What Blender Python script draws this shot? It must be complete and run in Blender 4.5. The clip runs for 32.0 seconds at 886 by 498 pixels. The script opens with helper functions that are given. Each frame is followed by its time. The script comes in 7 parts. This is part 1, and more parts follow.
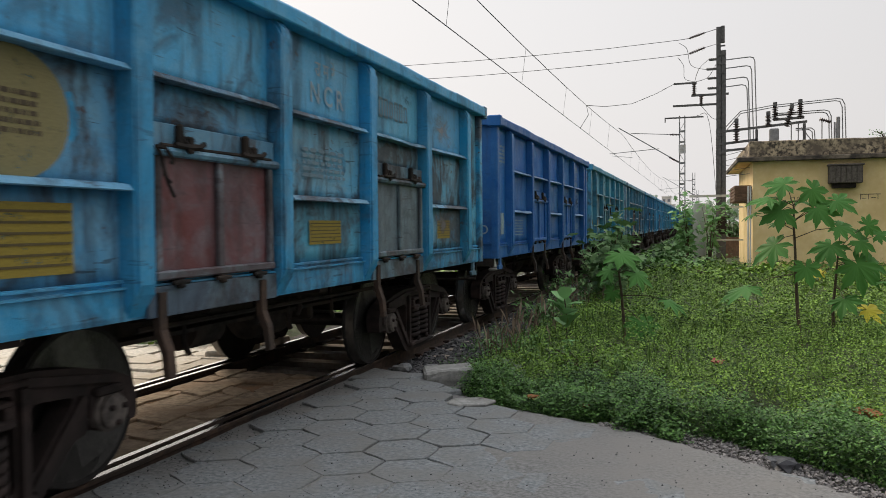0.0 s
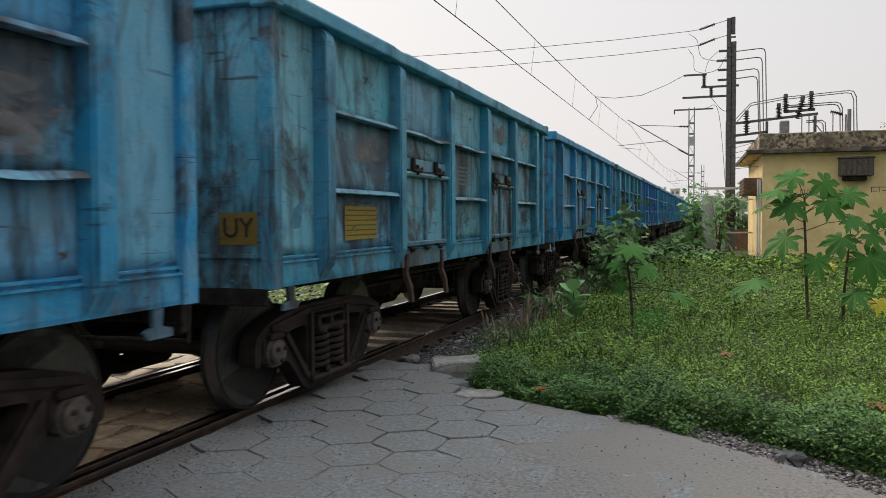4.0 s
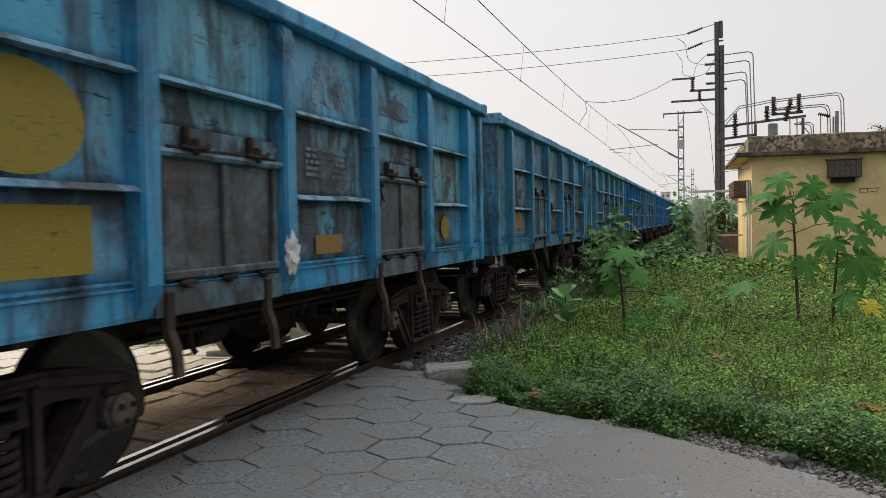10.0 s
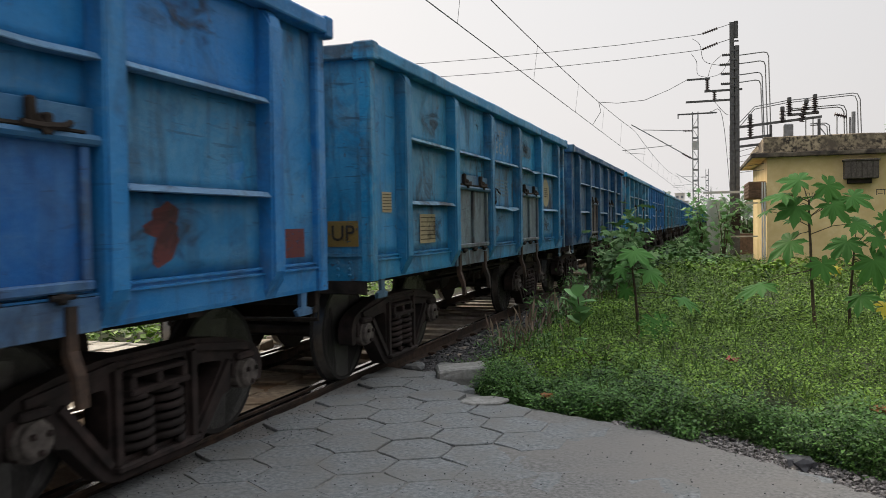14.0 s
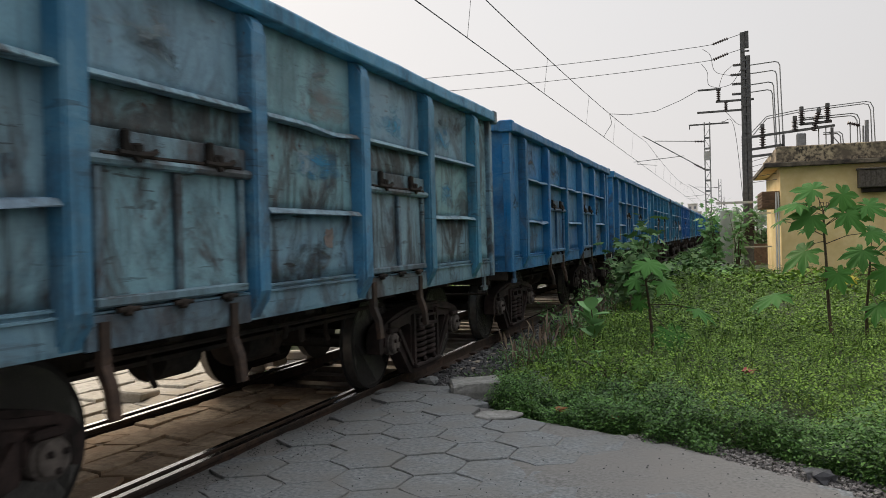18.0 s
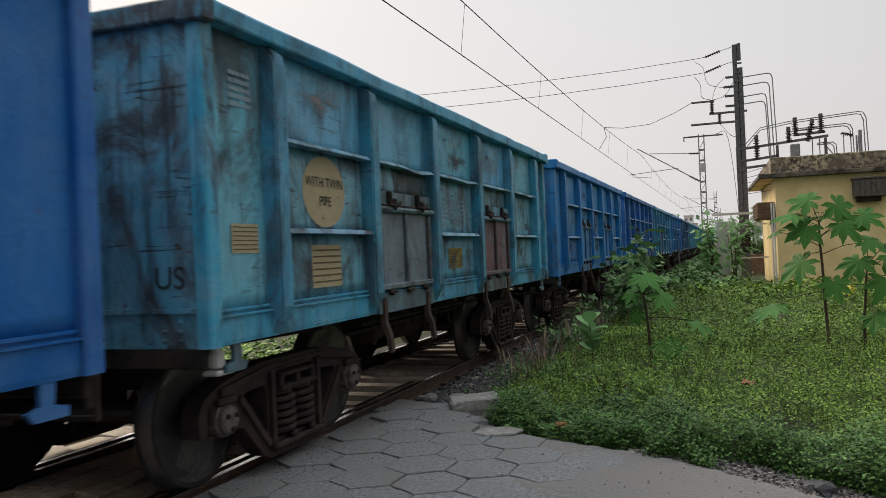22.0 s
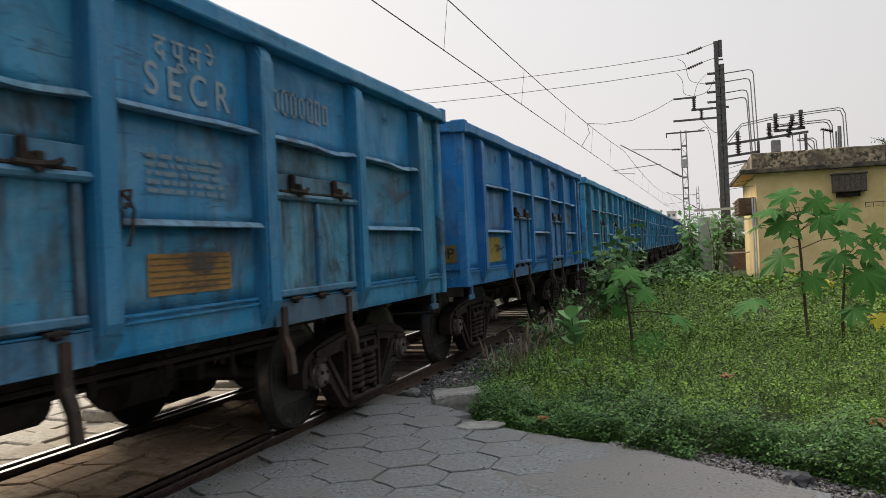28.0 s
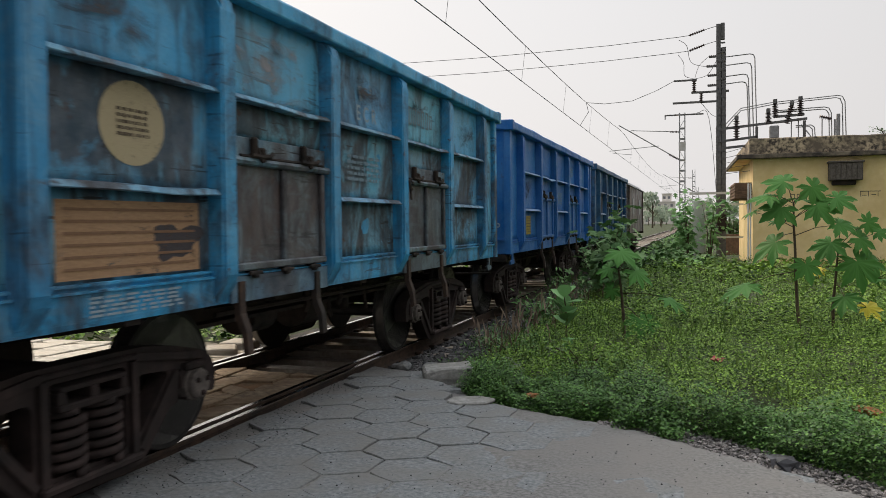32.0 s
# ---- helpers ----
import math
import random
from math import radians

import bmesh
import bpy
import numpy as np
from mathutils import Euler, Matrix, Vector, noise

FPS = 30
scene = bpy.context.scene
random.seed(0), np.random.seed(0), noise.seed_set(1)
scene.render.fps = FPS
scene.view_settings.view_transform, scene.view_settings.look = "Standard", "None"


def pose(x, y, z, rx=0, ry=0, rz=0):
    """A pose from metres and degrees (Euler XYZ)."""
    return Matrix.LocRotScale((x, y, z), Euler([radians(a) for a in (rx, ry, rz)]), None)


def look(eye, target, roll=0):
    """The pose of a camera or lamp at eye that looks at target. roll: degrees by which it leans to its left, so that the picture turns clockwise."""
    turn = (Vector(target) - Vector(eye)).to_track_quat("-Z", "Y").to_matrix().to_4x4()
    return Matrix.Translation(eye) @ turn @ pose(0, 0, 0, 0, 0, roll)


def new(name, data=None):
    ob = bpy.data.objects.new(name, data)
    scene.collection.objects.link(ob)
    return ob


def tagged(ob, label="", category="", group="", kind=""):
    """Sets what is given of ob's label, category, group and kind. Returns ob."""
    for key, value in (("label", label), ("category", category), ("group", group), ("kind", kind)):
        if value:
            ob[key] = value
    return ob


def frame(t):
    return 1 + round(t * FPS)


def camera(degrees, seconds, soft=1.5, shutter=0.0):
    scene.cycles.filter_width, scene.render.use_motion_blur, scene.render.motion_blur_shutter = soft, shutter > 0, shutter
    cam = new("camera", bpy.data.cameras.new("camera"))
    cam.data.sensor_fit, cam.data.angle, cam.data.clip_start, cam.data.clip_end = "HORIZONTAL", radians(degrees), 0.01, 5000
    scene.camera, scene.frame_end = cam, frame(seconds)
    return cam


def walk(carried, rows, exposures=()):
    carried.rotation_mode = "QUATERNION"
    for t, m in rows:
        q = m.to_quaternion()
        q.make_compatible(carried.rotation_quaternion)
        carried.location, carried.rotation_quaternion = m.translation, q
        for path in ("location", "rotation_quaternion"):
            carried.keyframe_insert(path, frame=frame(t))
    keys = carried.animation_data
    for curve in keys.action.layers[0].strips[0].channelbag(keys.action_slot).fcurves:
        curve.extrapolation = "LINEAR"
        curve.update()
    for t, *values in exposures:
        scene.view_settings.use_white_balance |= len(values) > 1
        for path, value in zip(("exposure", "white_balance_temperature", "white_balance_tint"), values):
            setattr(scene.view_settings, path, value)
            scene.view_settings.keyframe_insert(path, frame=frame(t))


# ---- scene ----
cam = camera(57.83, 32.0, soft=0.65, shutter=0.07)
PATH = [
    (0, 4.565, -0.011, 1.576, 88.33, 0.58, 18.05),
    (0.5, 4.560, -0.015, 1.582, 88.17, 0.52, 18.22),
    (1, 4.560, -0.019, 1.582, 88.11, 0.51, 18.39),
    (1.5, 4.562, -0.018, 1.579, 88.09, 0.60, 18.49),
    (2, 4.561, -0.015, 1.582, 88.03, 0.60, 18.54),
    (2.5, 4.557, -0.006, 1.578, 88.00, 0.57, 18.59),
    (3, 4.554, -0.004, 1.577, 87.88, 0.52, 18.64),
    (3.5, 4.549, 0.001, 1.577, 87.74, 0.40, 18.65),
    (5.5, 4.549, -0.007, 1.583, 87.73, 0.43, 18.44),
    (6, 4.546, -0.006, 1.586, 87.76, 0.60, 18.31),
    (6.5, 4.555, -0.014, 1.589, 87.94, 0.83, 18.29),
    (7, 4.559, -0.008, 1.582, 88.08, 0.96, 18.21),
    (7.5, 4.556, -0.011, 1.585, 88.16, 0.92, 18.13),
    (8, 4.553, -0.004, 1.583, 88.19, 0.96, 18.10),
    (8.5, 4.549, -0.012, 1.588, 88.18, 1.00, 18.04),
    (9, 4.555, -0.009, 1.588, 88.18, 1.00, 18.05),
    (9.5, 4.552, -0.010, 1.584, 88.16, 0.93, 17.98),
    (10, 4.557, -0.011, 1.585, 88.13, 1.03, 17.99),
    (10.5, 4.553, -0.012, 1.582, 88.03, 0.92, 18.05),
    (11, 4.560, -0.016, 1.585, 87.97, 0.90, 18.19),
    (11.5, 4.563, -0.007, 1.580, 87.93, 0.93, 18.30),
    (12, 4.565, 0.004, 1.580, 87.89, 0.97, 18.33),
    (12.5, 4.563, 0.004, 1.584, 87.82, 0.94, 18.47),
    (13, 4.559, 0.001, 1.583, 87.90, 0.96, 18.58),
    (13.5, 4.557, 0.002, 1.583, 88.02, 0.95, 18.76),
    (14, 4.560, 0.005, 1.580, 88.20, 0.91, 18.93),
    (14.5, 4.560, -0.000, 1.585, 88.30, 0.98, 19.13),
    (16.5, 4.552, -0.005, 1.581, 88.72, 1.22, 19.67),
    (17, 4.550, 0.003, 1.589, 88.87, 1.25, 19.76),
    (17.5, 4.554, 0.010, 1.588, 89.01, 1.37, 19.77),
    (18, 4.559, 0.012, 1.584, 89.18, 1.54, 19.80),
    (18.5, 4.559, 0.004, 1.594, 89.39, 1.63, 19.80),
    (19, 4.561, 0.001, 1.593, 89.60, 1.77, 19.78),
    (19.5, 4.556, 0.012, 1.592, 89.69, 1.83, 19.73),
    (20, 4.565, 0.011, 1.592, 89.83, 1.99, 19.75),
    (20.5, 4.567, 0.003, 1.592, 90.00, 2.13, 19.78),
    (21, 4.569, -0.003, 1.597, 90.11, 2.32, 19.73),
    (21.5, 4.566, 0.018, 1.595, 90.22, 2.39, 19.66),
    (22, 4.562, 0.013, 1.595, 90.28, 2.44, 19.59),
    (22.5, 4.564, 0.019, 1.594, 90.35, 2.60, 19.43),
    (23, 4.567, 0.016, 1.591, 90.47, 2.71, 19.30),
    (23.5, 4.567, 0.022, 1.588, 90.53, 2.80, 19.19),
    (24, 4.573, 0.018, 1.591, 90.64, 2.94, 19.00),
    (24.5, 4.572, 0.021, 1.590, 90.69, 3.07, 18.85),
    (25, 4.569, 0.035, 1.587, 90.74, 3.13, 18.76),
    (25.5, 4.582, 0.010, 1.596, 90.78, 3.30, 18.77),
    (27.5, 4.578, 0.009, 1.596, 90.32, 3.05, 18.82),
    (28, 4.587, 0.005, 1.582, 89.96, 2.58, 18.47),
    (28.5, 4.587, 0.003, 1.585, 89.49, 1.96, 18.11),
    (29, 4.575, 0.019, 1.584, 89.06, 1.44, 17.66),
    (29.5, 4.573, 0.027, 1.582, 88.70, 1.03, 17.63),
    (30, 4.573, 0.021, 1.579, 88.38, 0.90, 17.69),
    (30.5, 4.567, 0.015, 1.578, 88.16, 0.74, 17.79),
    (31, 4.565, 0.005, 1.579, 88.09, 0.60, 17.82),
    (31.5, 4.563, 0.012, 1.584, 88.06, 0.53, 17.87),
    (32, 4.570, -0.000, 1.585, 88.15, 0.67, 18.06),
]

walk(cam, [(t, pose(x, y, z, rx, ry, rz)) for t, x, y, z, rx, ry, rz in PATH],
     [(0, 0.0), (13, 0.0), (16, -0.04), (19, -0.09), (22, -0.12), (25, -0.13), (27.5, -0.08), (29, 0.0), (32, 0.0)])

# ---- light: hazy overcast evening sky, low weak sun behind the train ----
SUN_ELEVATION, SUN_AZIMUTH = radians(34), radians(-48)
world = bpy.data.worlds.new("sky")
scene.world = world
world.use_nodes = True
wn, wl = world.node_tree.nodes, world.node_tree.links
wn.clear()
w_out, w_bg = wn.new("ShaderNodeOutputWorld"), wn.new("ShaderNodeBackground")
w_sky, w_mix = wn.new("ShaderNodeTexSky"), wn.new("ShaderNodeMix")
w_co, w_sep, w_ramp = wn.new("ShaderNodeTexCoord"), wn.new("ShaderNodeSeparateXYZ"), wn.new("ShaderNodeValToRGB")
w_sky.sky_type, w_sky.sun_disc = "NISHITA", False
w_sky.sun_elevation, w_sky.sun_rotation = SUN_ELEVATION, SUN_AZIMUTH
w_sky.dust_density, w_sky.air_density = 6.0, 1.5
w_ramp.color_ramp.elements[0].position, w_ramp.color_ramp.elements[0].color = 0.0, (9.1, 8.8, 8.75, 1)
w_ramp.color_ramp.elements[1].position, w_ramp.color_ramp.elements[1].color = 0.42, (8.5, 8.45, 8.6, 1)
w_top = w_ramp.color_ramp.elements.new(1.0)
w_top.color = (25.0, 25.4, 26.3, 1)
w_mix.data_type = "RGBA"
w_mix.inputs[0].default_value = 0.93
wl.new(w_co.outputs["Generated"], w_sep.inputs[0])
wl.new(w_sep.outputs["Z"], w_ramp.inputs[0])
wl.new(w_sky.outputs[0], w_mix.inputs[6])
wl.new(w_ramp.outputs[0], w_mix.inputs[7])
# the haze is brightest round the sun and fades evenly towards the sky behind the camera
w_dot, w_map, w_fade = wn.new("ShaderNodeVectorMath"), wn.new("ShaderNodeMapRange"), wn.new("ShaderNodeMix")
w_dot.operation = "DOT_PRODUCT"
w_dot.inputs[1].default_value = (math.sin(SUN_AZIMUTH) * math.cos(SUN_ELEVATION), math.cos(SUN_AZIMUTH) * math.cos(SUN_ELEVATION), math.sin(SUN_ELEVATION))
w_map.inputs["From Min"].default_value, w_map.inputs["From Max"].default_value = -1.0, 1.0
w_map.inputs["To Min"].default_value, w_map.inputs["To Max"].default_value = 0.30, 1.13
w_fade.data_type, w_fade.blend_type, w_fade.inputs[0].default_value = "RGBA", "MULTIPLY", 1.0
wl.new(w_co.outputs["Generated"], w_dot.inputs[0])
wl.new(w_dot.outputs["Value"], w_map.inputs["Value"])
wl.new(w_mix.outputs[2], w_fade.inputs[6])
wl.new(w_map.outputs[0], w_fade.inputs[7])
wl.new(w_fade.outputs[2], w_bg.inputs[0])
w_bg.inputs[1].default_value = 0.096
wl.new(w_bg.outputs[0], w_out.inputs[0])

sun = new("sun", bpy.data.lights.new("sun", "SUN"))
sun.data.energy, sun.data.angle, sun.data.color = 3.0, radians(22), (1.0, 0.84, 0.64)
sun.matrix_world = look((0, 0, 30), (-math.sin(SUN_AZIMUTH), -math.cos(SUN_AZIMUTH), 30 - math.tan(SUN_ELEVATION)))


# ---- materials ----
def material(name, build, rough=0.8, metal=0.0, spec=0.3):
    """A node material; build(n, l, b) wires the colour and relief into the shader b."""
    m = bpy.data.materials.new(name)
    m.use_nodes = True
    n, l = m.node_tree.nodes, m.node_tree.links
    b = n["Principled BSDF"]
    b.inputs["Roughness"].default_value = rough
    b.inputs["Metallic"].default_value = metal
    b.inputs["Specular IOR Level"].default_value = spec
    build(n, l, b)
    return m


def coords(n, l, scale=(1, 1, 1), spread=37.0, world_space=False, tilt=0.0):
    """Coordinates in metres, shifted from object to object."""
    tc, mp = n.new("ShaderNodeTexCoord"), n.new("ShaderNodeMapping")
    mp.inputs["Scale"].default_value = scale
    mp.inputs["Rotation"].default_value = (radians(tilt), 0, 0)
    if world_space:
        g = n.new("ShaderNodeNewGeometry")
        l.new(g.outputs["Position"], mp.inputs["Vector"])
        return mp.outputs[0]
    info, mul = n.new("ShaderNodeObjectInfo"), n.new("ShaderNodeMath")
    mul.operation = "MULTIPLY"
    mul.inputs[1].default_value = spread
    l.new(info.outputs["Random"], mul.inputs[0])
    l.new(mul.outputs[0], mp.inputs["Location"])
    l.new(tc.outputs["Object"], mp.inputs["Vector"])
    return mp.outputs[0]


def noise_of(n, l, co, scale, detail=4.0, rough=0.6, distort=0.0):
    t = n.new("ShaderNodeTexNoise")
    t.inputs["Scale"].default_value, t.inputs["Detail"].default_value = scale, detail
    t.inputs["Roughness"].default_value, t.inputs["Distortion"].default_value = rough, distort
    l.new(co, t.inputs["Vector"])
    return t.outputs["Fac"]


def ramp_of(n, l, fac, lo, hi, c0=(0, 0, 0, 1), c1=(1, 1, 1, 1)):
    r = n.new("ShaderNodeValToRGB")
    e = r.color_ramp.elements
    e[0].position, e[0].color, e[1].position, e[1].color = lo, c0, hi, c1
    l.new(fac, r.inputs[0])
    return r.outputs[0]


def blend(n, l, fac, a, b, kind="MIX"):
    m = n.new("ShaderNodeMix")
    m.data_type, m.blend_type = "RGBA", kind
    for s, v in ((0, fac), (6, a), (7, b)):
        if hasattr(v, "links"):
            l.new(v, m.inputs[s])
        elif s == 0:
            m.inputs[0].default_value = v
        else:
            m.inputs[s].default_value = (*v[:3], 1)
    return m.outputs[2]


def relief(n, l, b, height, strength=0.3, distance=0.01):
    k = n.new("ShaderNodeBump")
    k.inputs["Strength"].default_value, k.inputs["Distance"].default_value = strength, distance
    l.new(height, k.inputs["Height"])
    l.new(k.outputs[0], b.inputs["Normal"])


def speckled(name, c0, c1, scale, rough=0.85, metal=0.0, c2=None, scale2=1.0, lo=0.35, hi=0.65, bump=0.3, depth=0.01, world_space=False, spec=0.3):
    """A surface of two colours in fine grain, with broad patches of a third."""
    def build(n, l, b):
        co = coords(n, l, world_space=world_space)
        f = noise_of(n, l, co, scale, 6.0)
        c = ramp_of(n, l, f, lo, hi, (*c0, 1), (*c1, 1))
        if c2:
            c = blend(n, l, ramp_of(n, l, noise_of(n, l, co, scale2, 5.0), 0.42, 0.68), c, c2)
        l.new(c, b.inputs["Base Color"])
        relief(n, l, b, f, bump, depth)
    return material(name, build, rough, metal, spec)


def wagon_paint(n, l, b):
    """Paint in the object's own colour, with wear by its alpha: chalky patches, soot film, runs, scuffs, rust."""
    info = n.new("ShaderNodeObjectInfo")
    co = coords(n, l, spread=53.0)
    mottle = noise_of(n, l, co, 1.7, 9.0, 0.62, 0.6)
    fade = noise_of(n, l, coords(n, l, spread=23.0), 2.4, 12.0, 0.72, 0.8)
    film = noise_of(n, l, coords(n, l, (1.0, 1.0, 0.62), spread=91.0), 1.5, 13.0, 0.70, 1.0)
    run = noise_of(n, l, coords(n, l, (5.5, 5.5, 0.55), spread=29.0), 1.5, 10.0, 0.66, 0.3)
    smear = noise_of(n, l, coords(n, l, (1.0, 0.9, 4.5), spread=17.0, tilt=18), 1.6, 9.0, 0.70, 0.5)
    scratch = noise_of(n, l, coords(n, l, (1.0, 1.3, 15.0), spread=71.0, tilt=-38), 1.8, 4.0, 0.55, 0.5)
    gouge = noise_of(n, l, coords(n, l, (1.0, 1.6, 11.0), spread=47.0, tilt=52), 1.5, 4.0, 0.55, 0.6)
    chip = noise_of(n, l, co, 7.0, 10.0, 0.72, 0.4)
    fine = noise_of(n, l, co, 42.0, 6.0, 0.7)
    tone = noise_of(n, l, co, 4.0, 9.0, 0.72)
    grime = info.outputs["Alpha"]

    def maths(kind, a, k, c=None):
        q = n.new("ShaderNodeMath")
        q.operation, q.use_clamp = kind, True
        for s, v in enumerate((a, k, c)):
            if v is None:
                continue
            if hasattr(v, "links"):
                l.new(v, q.inputs[s])
            else:
                q.inputs[s].default_value = v
        return q.outputs[0]

    def spread_by_wear(field, lo, hi, reach):
        """A mask that covers more ground the more worn the part is."""
        return ramp_of(n, l, maths("MULTIPLY_ADD", grime, reach, field), lo, hi)

    paint = blend(n, l, ramp_of(n, l, mottle, 0.36, 0.66), blend(n, l, 1.0, info.outputs["Color"], (0.90, 0.91, 0.93), "MULTIPLY"), blend(n, l, 0.14, info.outputs["Color"], (0.28, 0.46, 0.56)))
    scuffed = ramp_of(n, l, mottle, 0.44, 0.56)
    pale = blend(n, l, 0.42, paint, (0.28, 0.46, 0.54))
    bare = ramp_of(n, l, tone, 0.36, 0.66, (0.020, 0.019, 0.022, 1), (0.112, 0.103, 0.106, 1))
    c = blend(n, l, maths("MULTIPLY", spread_by_wear(fade, 0.53, 0.66, 0.10), maths("MULTIPLY", grime, 1.1)), paint, pale)
    c = blend(n, l, maths("MULTIPLY", maths("MULTIPLY", ramp_of(n, l, smear, 0.54, 0.64), grime), 0.40), c, (0.20, 0.31, 0.37))
    c = blend(n, l, maths("MULTIPLY", maths("MULTIPLY", spread_by_wear(film, 0.55, 0.67, 0.13), maths("MULTIPLY", grime, 1.45)), 0.88), c, bare)
    c = blend(n, l, maths("MULTIPLY", maths("MULTIPLY", ramp_of(n, l, run, 0.52, 0.63), grime), 0.85), c, (0.030, 0.029, 0.031))
    c = blend(n, l, maths("MULTIPLY", maths("MULTIPLY", ramp_of(n, l, scratch, 0.645, 0.665), grime), scuffed), c, (0.020, 0.019, 0.021))
    c = blend(n, l, maths("MULTIPLY", maths("MULTIPLY", ramp_of(n, l, gouge, 0.645, 0.665), grime), scuffed), c, (0.026, 0.024, 0.025))
    c = blend(n, l, maths("MULTIPLY", ramp_of(n, l, chip, 0.625, 0.66), maths("MULTIPLY_ADD", grime, 1.2, 0.12)), c, (0.085, 0.050, 0.038))
    c = blend(n, l, 1.0, c, ramp_of(n, l, fine, 0.3, 0.7, (0.80, 0.80, 0.80, 1), (1.0, 1.0, 1.0, 1)), "MULTIPLY")
    l.new(c, b.inputs["Base Color"])
    l.new(ramp_of(n, l, film, 0.45, 0.68, (0.42, 0.42, 0.42, 1), (0.75, 0.75, 0.75, 1)), b.inputs["Roughness"])
    relief(n, l, b, maths("ADD", maths("MULTIPLY", fade, 0.7), maths("MULTIPLY", fine, 0.12)), 0.6, 0.022)


PAINT = material("wagon_paint", wagon_paint, 0.46, 0.0, 0.26)


def decal_paint(n, l, b):
    info = n.new("ShaderNodeObjectInfo")
    co = coords(n, l, spread=41.0)
    wear = ramp_of(n, l, noise_of(n, l, co, 5.0, 10.0, 0.78, 0.5), 0.56, 0.73, (1, 1, 1, 1), (0.05, 0.05, 0.05, 1))
    keep = n.new("ShaderNodeMath")
    keep.operation = "MULTIPLY"
    keep.inputs[1].default_value = 0.88
    l.new(wear, keep.inputs[0])
    l.new(keep.outputs[0], b.inputs["Alpha"])
    grain = ramp_of(n, l, noise_of(n, l, co, 30.0, 5.0), 0.3, 0.7, (0.7, 0.7, 0.7, 1), (1, 1, 1, 1))
    l.new(blend(n, l, 1.0, info.outputs["Color"], grain, "MULTIPLY"), b.inputs["Base Color"])


DECAL = material("stencil_paint", decal_paint, 0.7)


def soot_patch(n, l, b):
    """Soot that thins out towards the patch's edge."""
    tc, ln = n.new("ShaderNodeTexCoord"), n.new("ShaderNodeVectorMath")
    ln.operation = "LENGTH"
    l.new(tc.outputs["Object"], ln.inputs[0])
    core = ramp_of(n, l, ln.outputs["Value"], 0.0, 1.0, (0.29, 0.29, 0.29, 1), (0, 0, 0, 1))
    info = n.new("ShaderNodeObjectInfo")
    co = coords(n, l, spread=61.0)
    rag = n.new("ShaderNodeMath")
    rag.operation = "ADD"
    l.new(core, rag.inputs[0])
    l.new(noise_of(n, l, co, 1.5, 12.0, 0.70, 1.2), rag.inputs[1])
    q = n.new("ShaderNodeMath")
    q.operation = "MULTIPLY"
    q.inputs[1].default_value = 0.82
    l.new(ramp_of(n, l, rag.outputs[0], 0.64, 0.86), q.inputs[0])
    l.new(q.outputs[0], b.inputs["Alpha"])
    l.new(info.outputs["Color"], b.inputs["Base Color"])


SOOTPATCH = material("soot_patch", soot_patch, 0.85)
GRIME = speckled("grimy_steel", (0.011, 0.010, 0.010), (0.030, 0.027, 0.024), 9.0, 0.85, spec=0.15, c2=(0.05, 0.037, 0.03), scale2=2.2)
CAST = speckled("rusty_cast_steel", (0.017, 0.0135, 0.013), (0.056, 0.038, 0.035), 7.0, 0.8, spec=0.2, c2=(0.022, 0.018, 0.017), scale2=1.6)
BEARING = speckled("dusty_bearing_cap", (0.06, 0.052, 0.048), (0.15, 0.128, 0.115), 14.0, 0.8)
WHEEL = speckled("oily_wheel_steel", (0.011, 0.010, 0.010), (0.026, 0.023, 0.022), 12.0, 0.65, 0.2)
TREAD = speckled("bright_tread", (0.14, 0.135, 0.13), (0.22, 0.21, 0.20), 20.0, 0.4, 0.8)
RAIL = speckled("rusty_rail", (0.032, 0.021, 0.016), (0.08, 0.048, 0.033), 14.0, 0.8, c2=(0.02, 0.017, 0.015), scale2=2.0)
RAILTOP = speckled("polished_rail_head", (0.62, 0.60, 0.57), (0.78, 0.76, 0.73), 30.0, 0.20, 1.0, bump=0.02)
PAVER = speckled("worn_concrete_paver", (0.108, 0.117, 0.121), (0.216, 0.228, 0.232), 30.0, 0.9, c2=(0.158, 0.156, 0.148), scale2=2.6, bump=0.7, depth=0.008, world_space=True)
DUST = speckled("dusty_mortar", (0.098, 0.097, 0.094), (0.202, 0.200, 0.195), 36.0, 0.95, c2=(0.172, 0.163, 0.152), scale2=0.8, bump=0.5, depth=0.005, world_space=True)
SLABSTONE = speckled("brown_stone_slab", (0.21, 0.155, 0.105), (0.46, 0.35, 0.24), 13.0, 0.9, c2=(0.25, 0.165, 0.10), scale2=1.3, bump=0.8, world_space=True)
EARTH = speckled("brown_trodden_earth", (0.08, 0.058, 0.040), (0.22, 0.155, 0.10), 24.0, 0.95, c2=(0.26, 0.14, 0.065), scale2=1.1, bump=0.8, depth=0.01, world_space=True)
# slabs and dust beyond the rails: paler base colours make up for missing sunlight
LITPALESLAB = speckled("lit_pale_slab", (0.33, 0.30, 0.25), (0.56, 0.51, 0.43), 19.0, 0.9, c2=(0.44, 0.38, 0.30), scale2=1.4, bump=0.7, depth=0.008, world_space=True)
LITPALEDUST = speckled("lit_pale_dust", (0.24, 0.21, 0.17), (0.42, 0.375, 0.31), 30.0, 0.95, c2=(0.26, 0.21, 0.16), scale2=0.9, bump=0.5, depth=0.006, world_space=True)
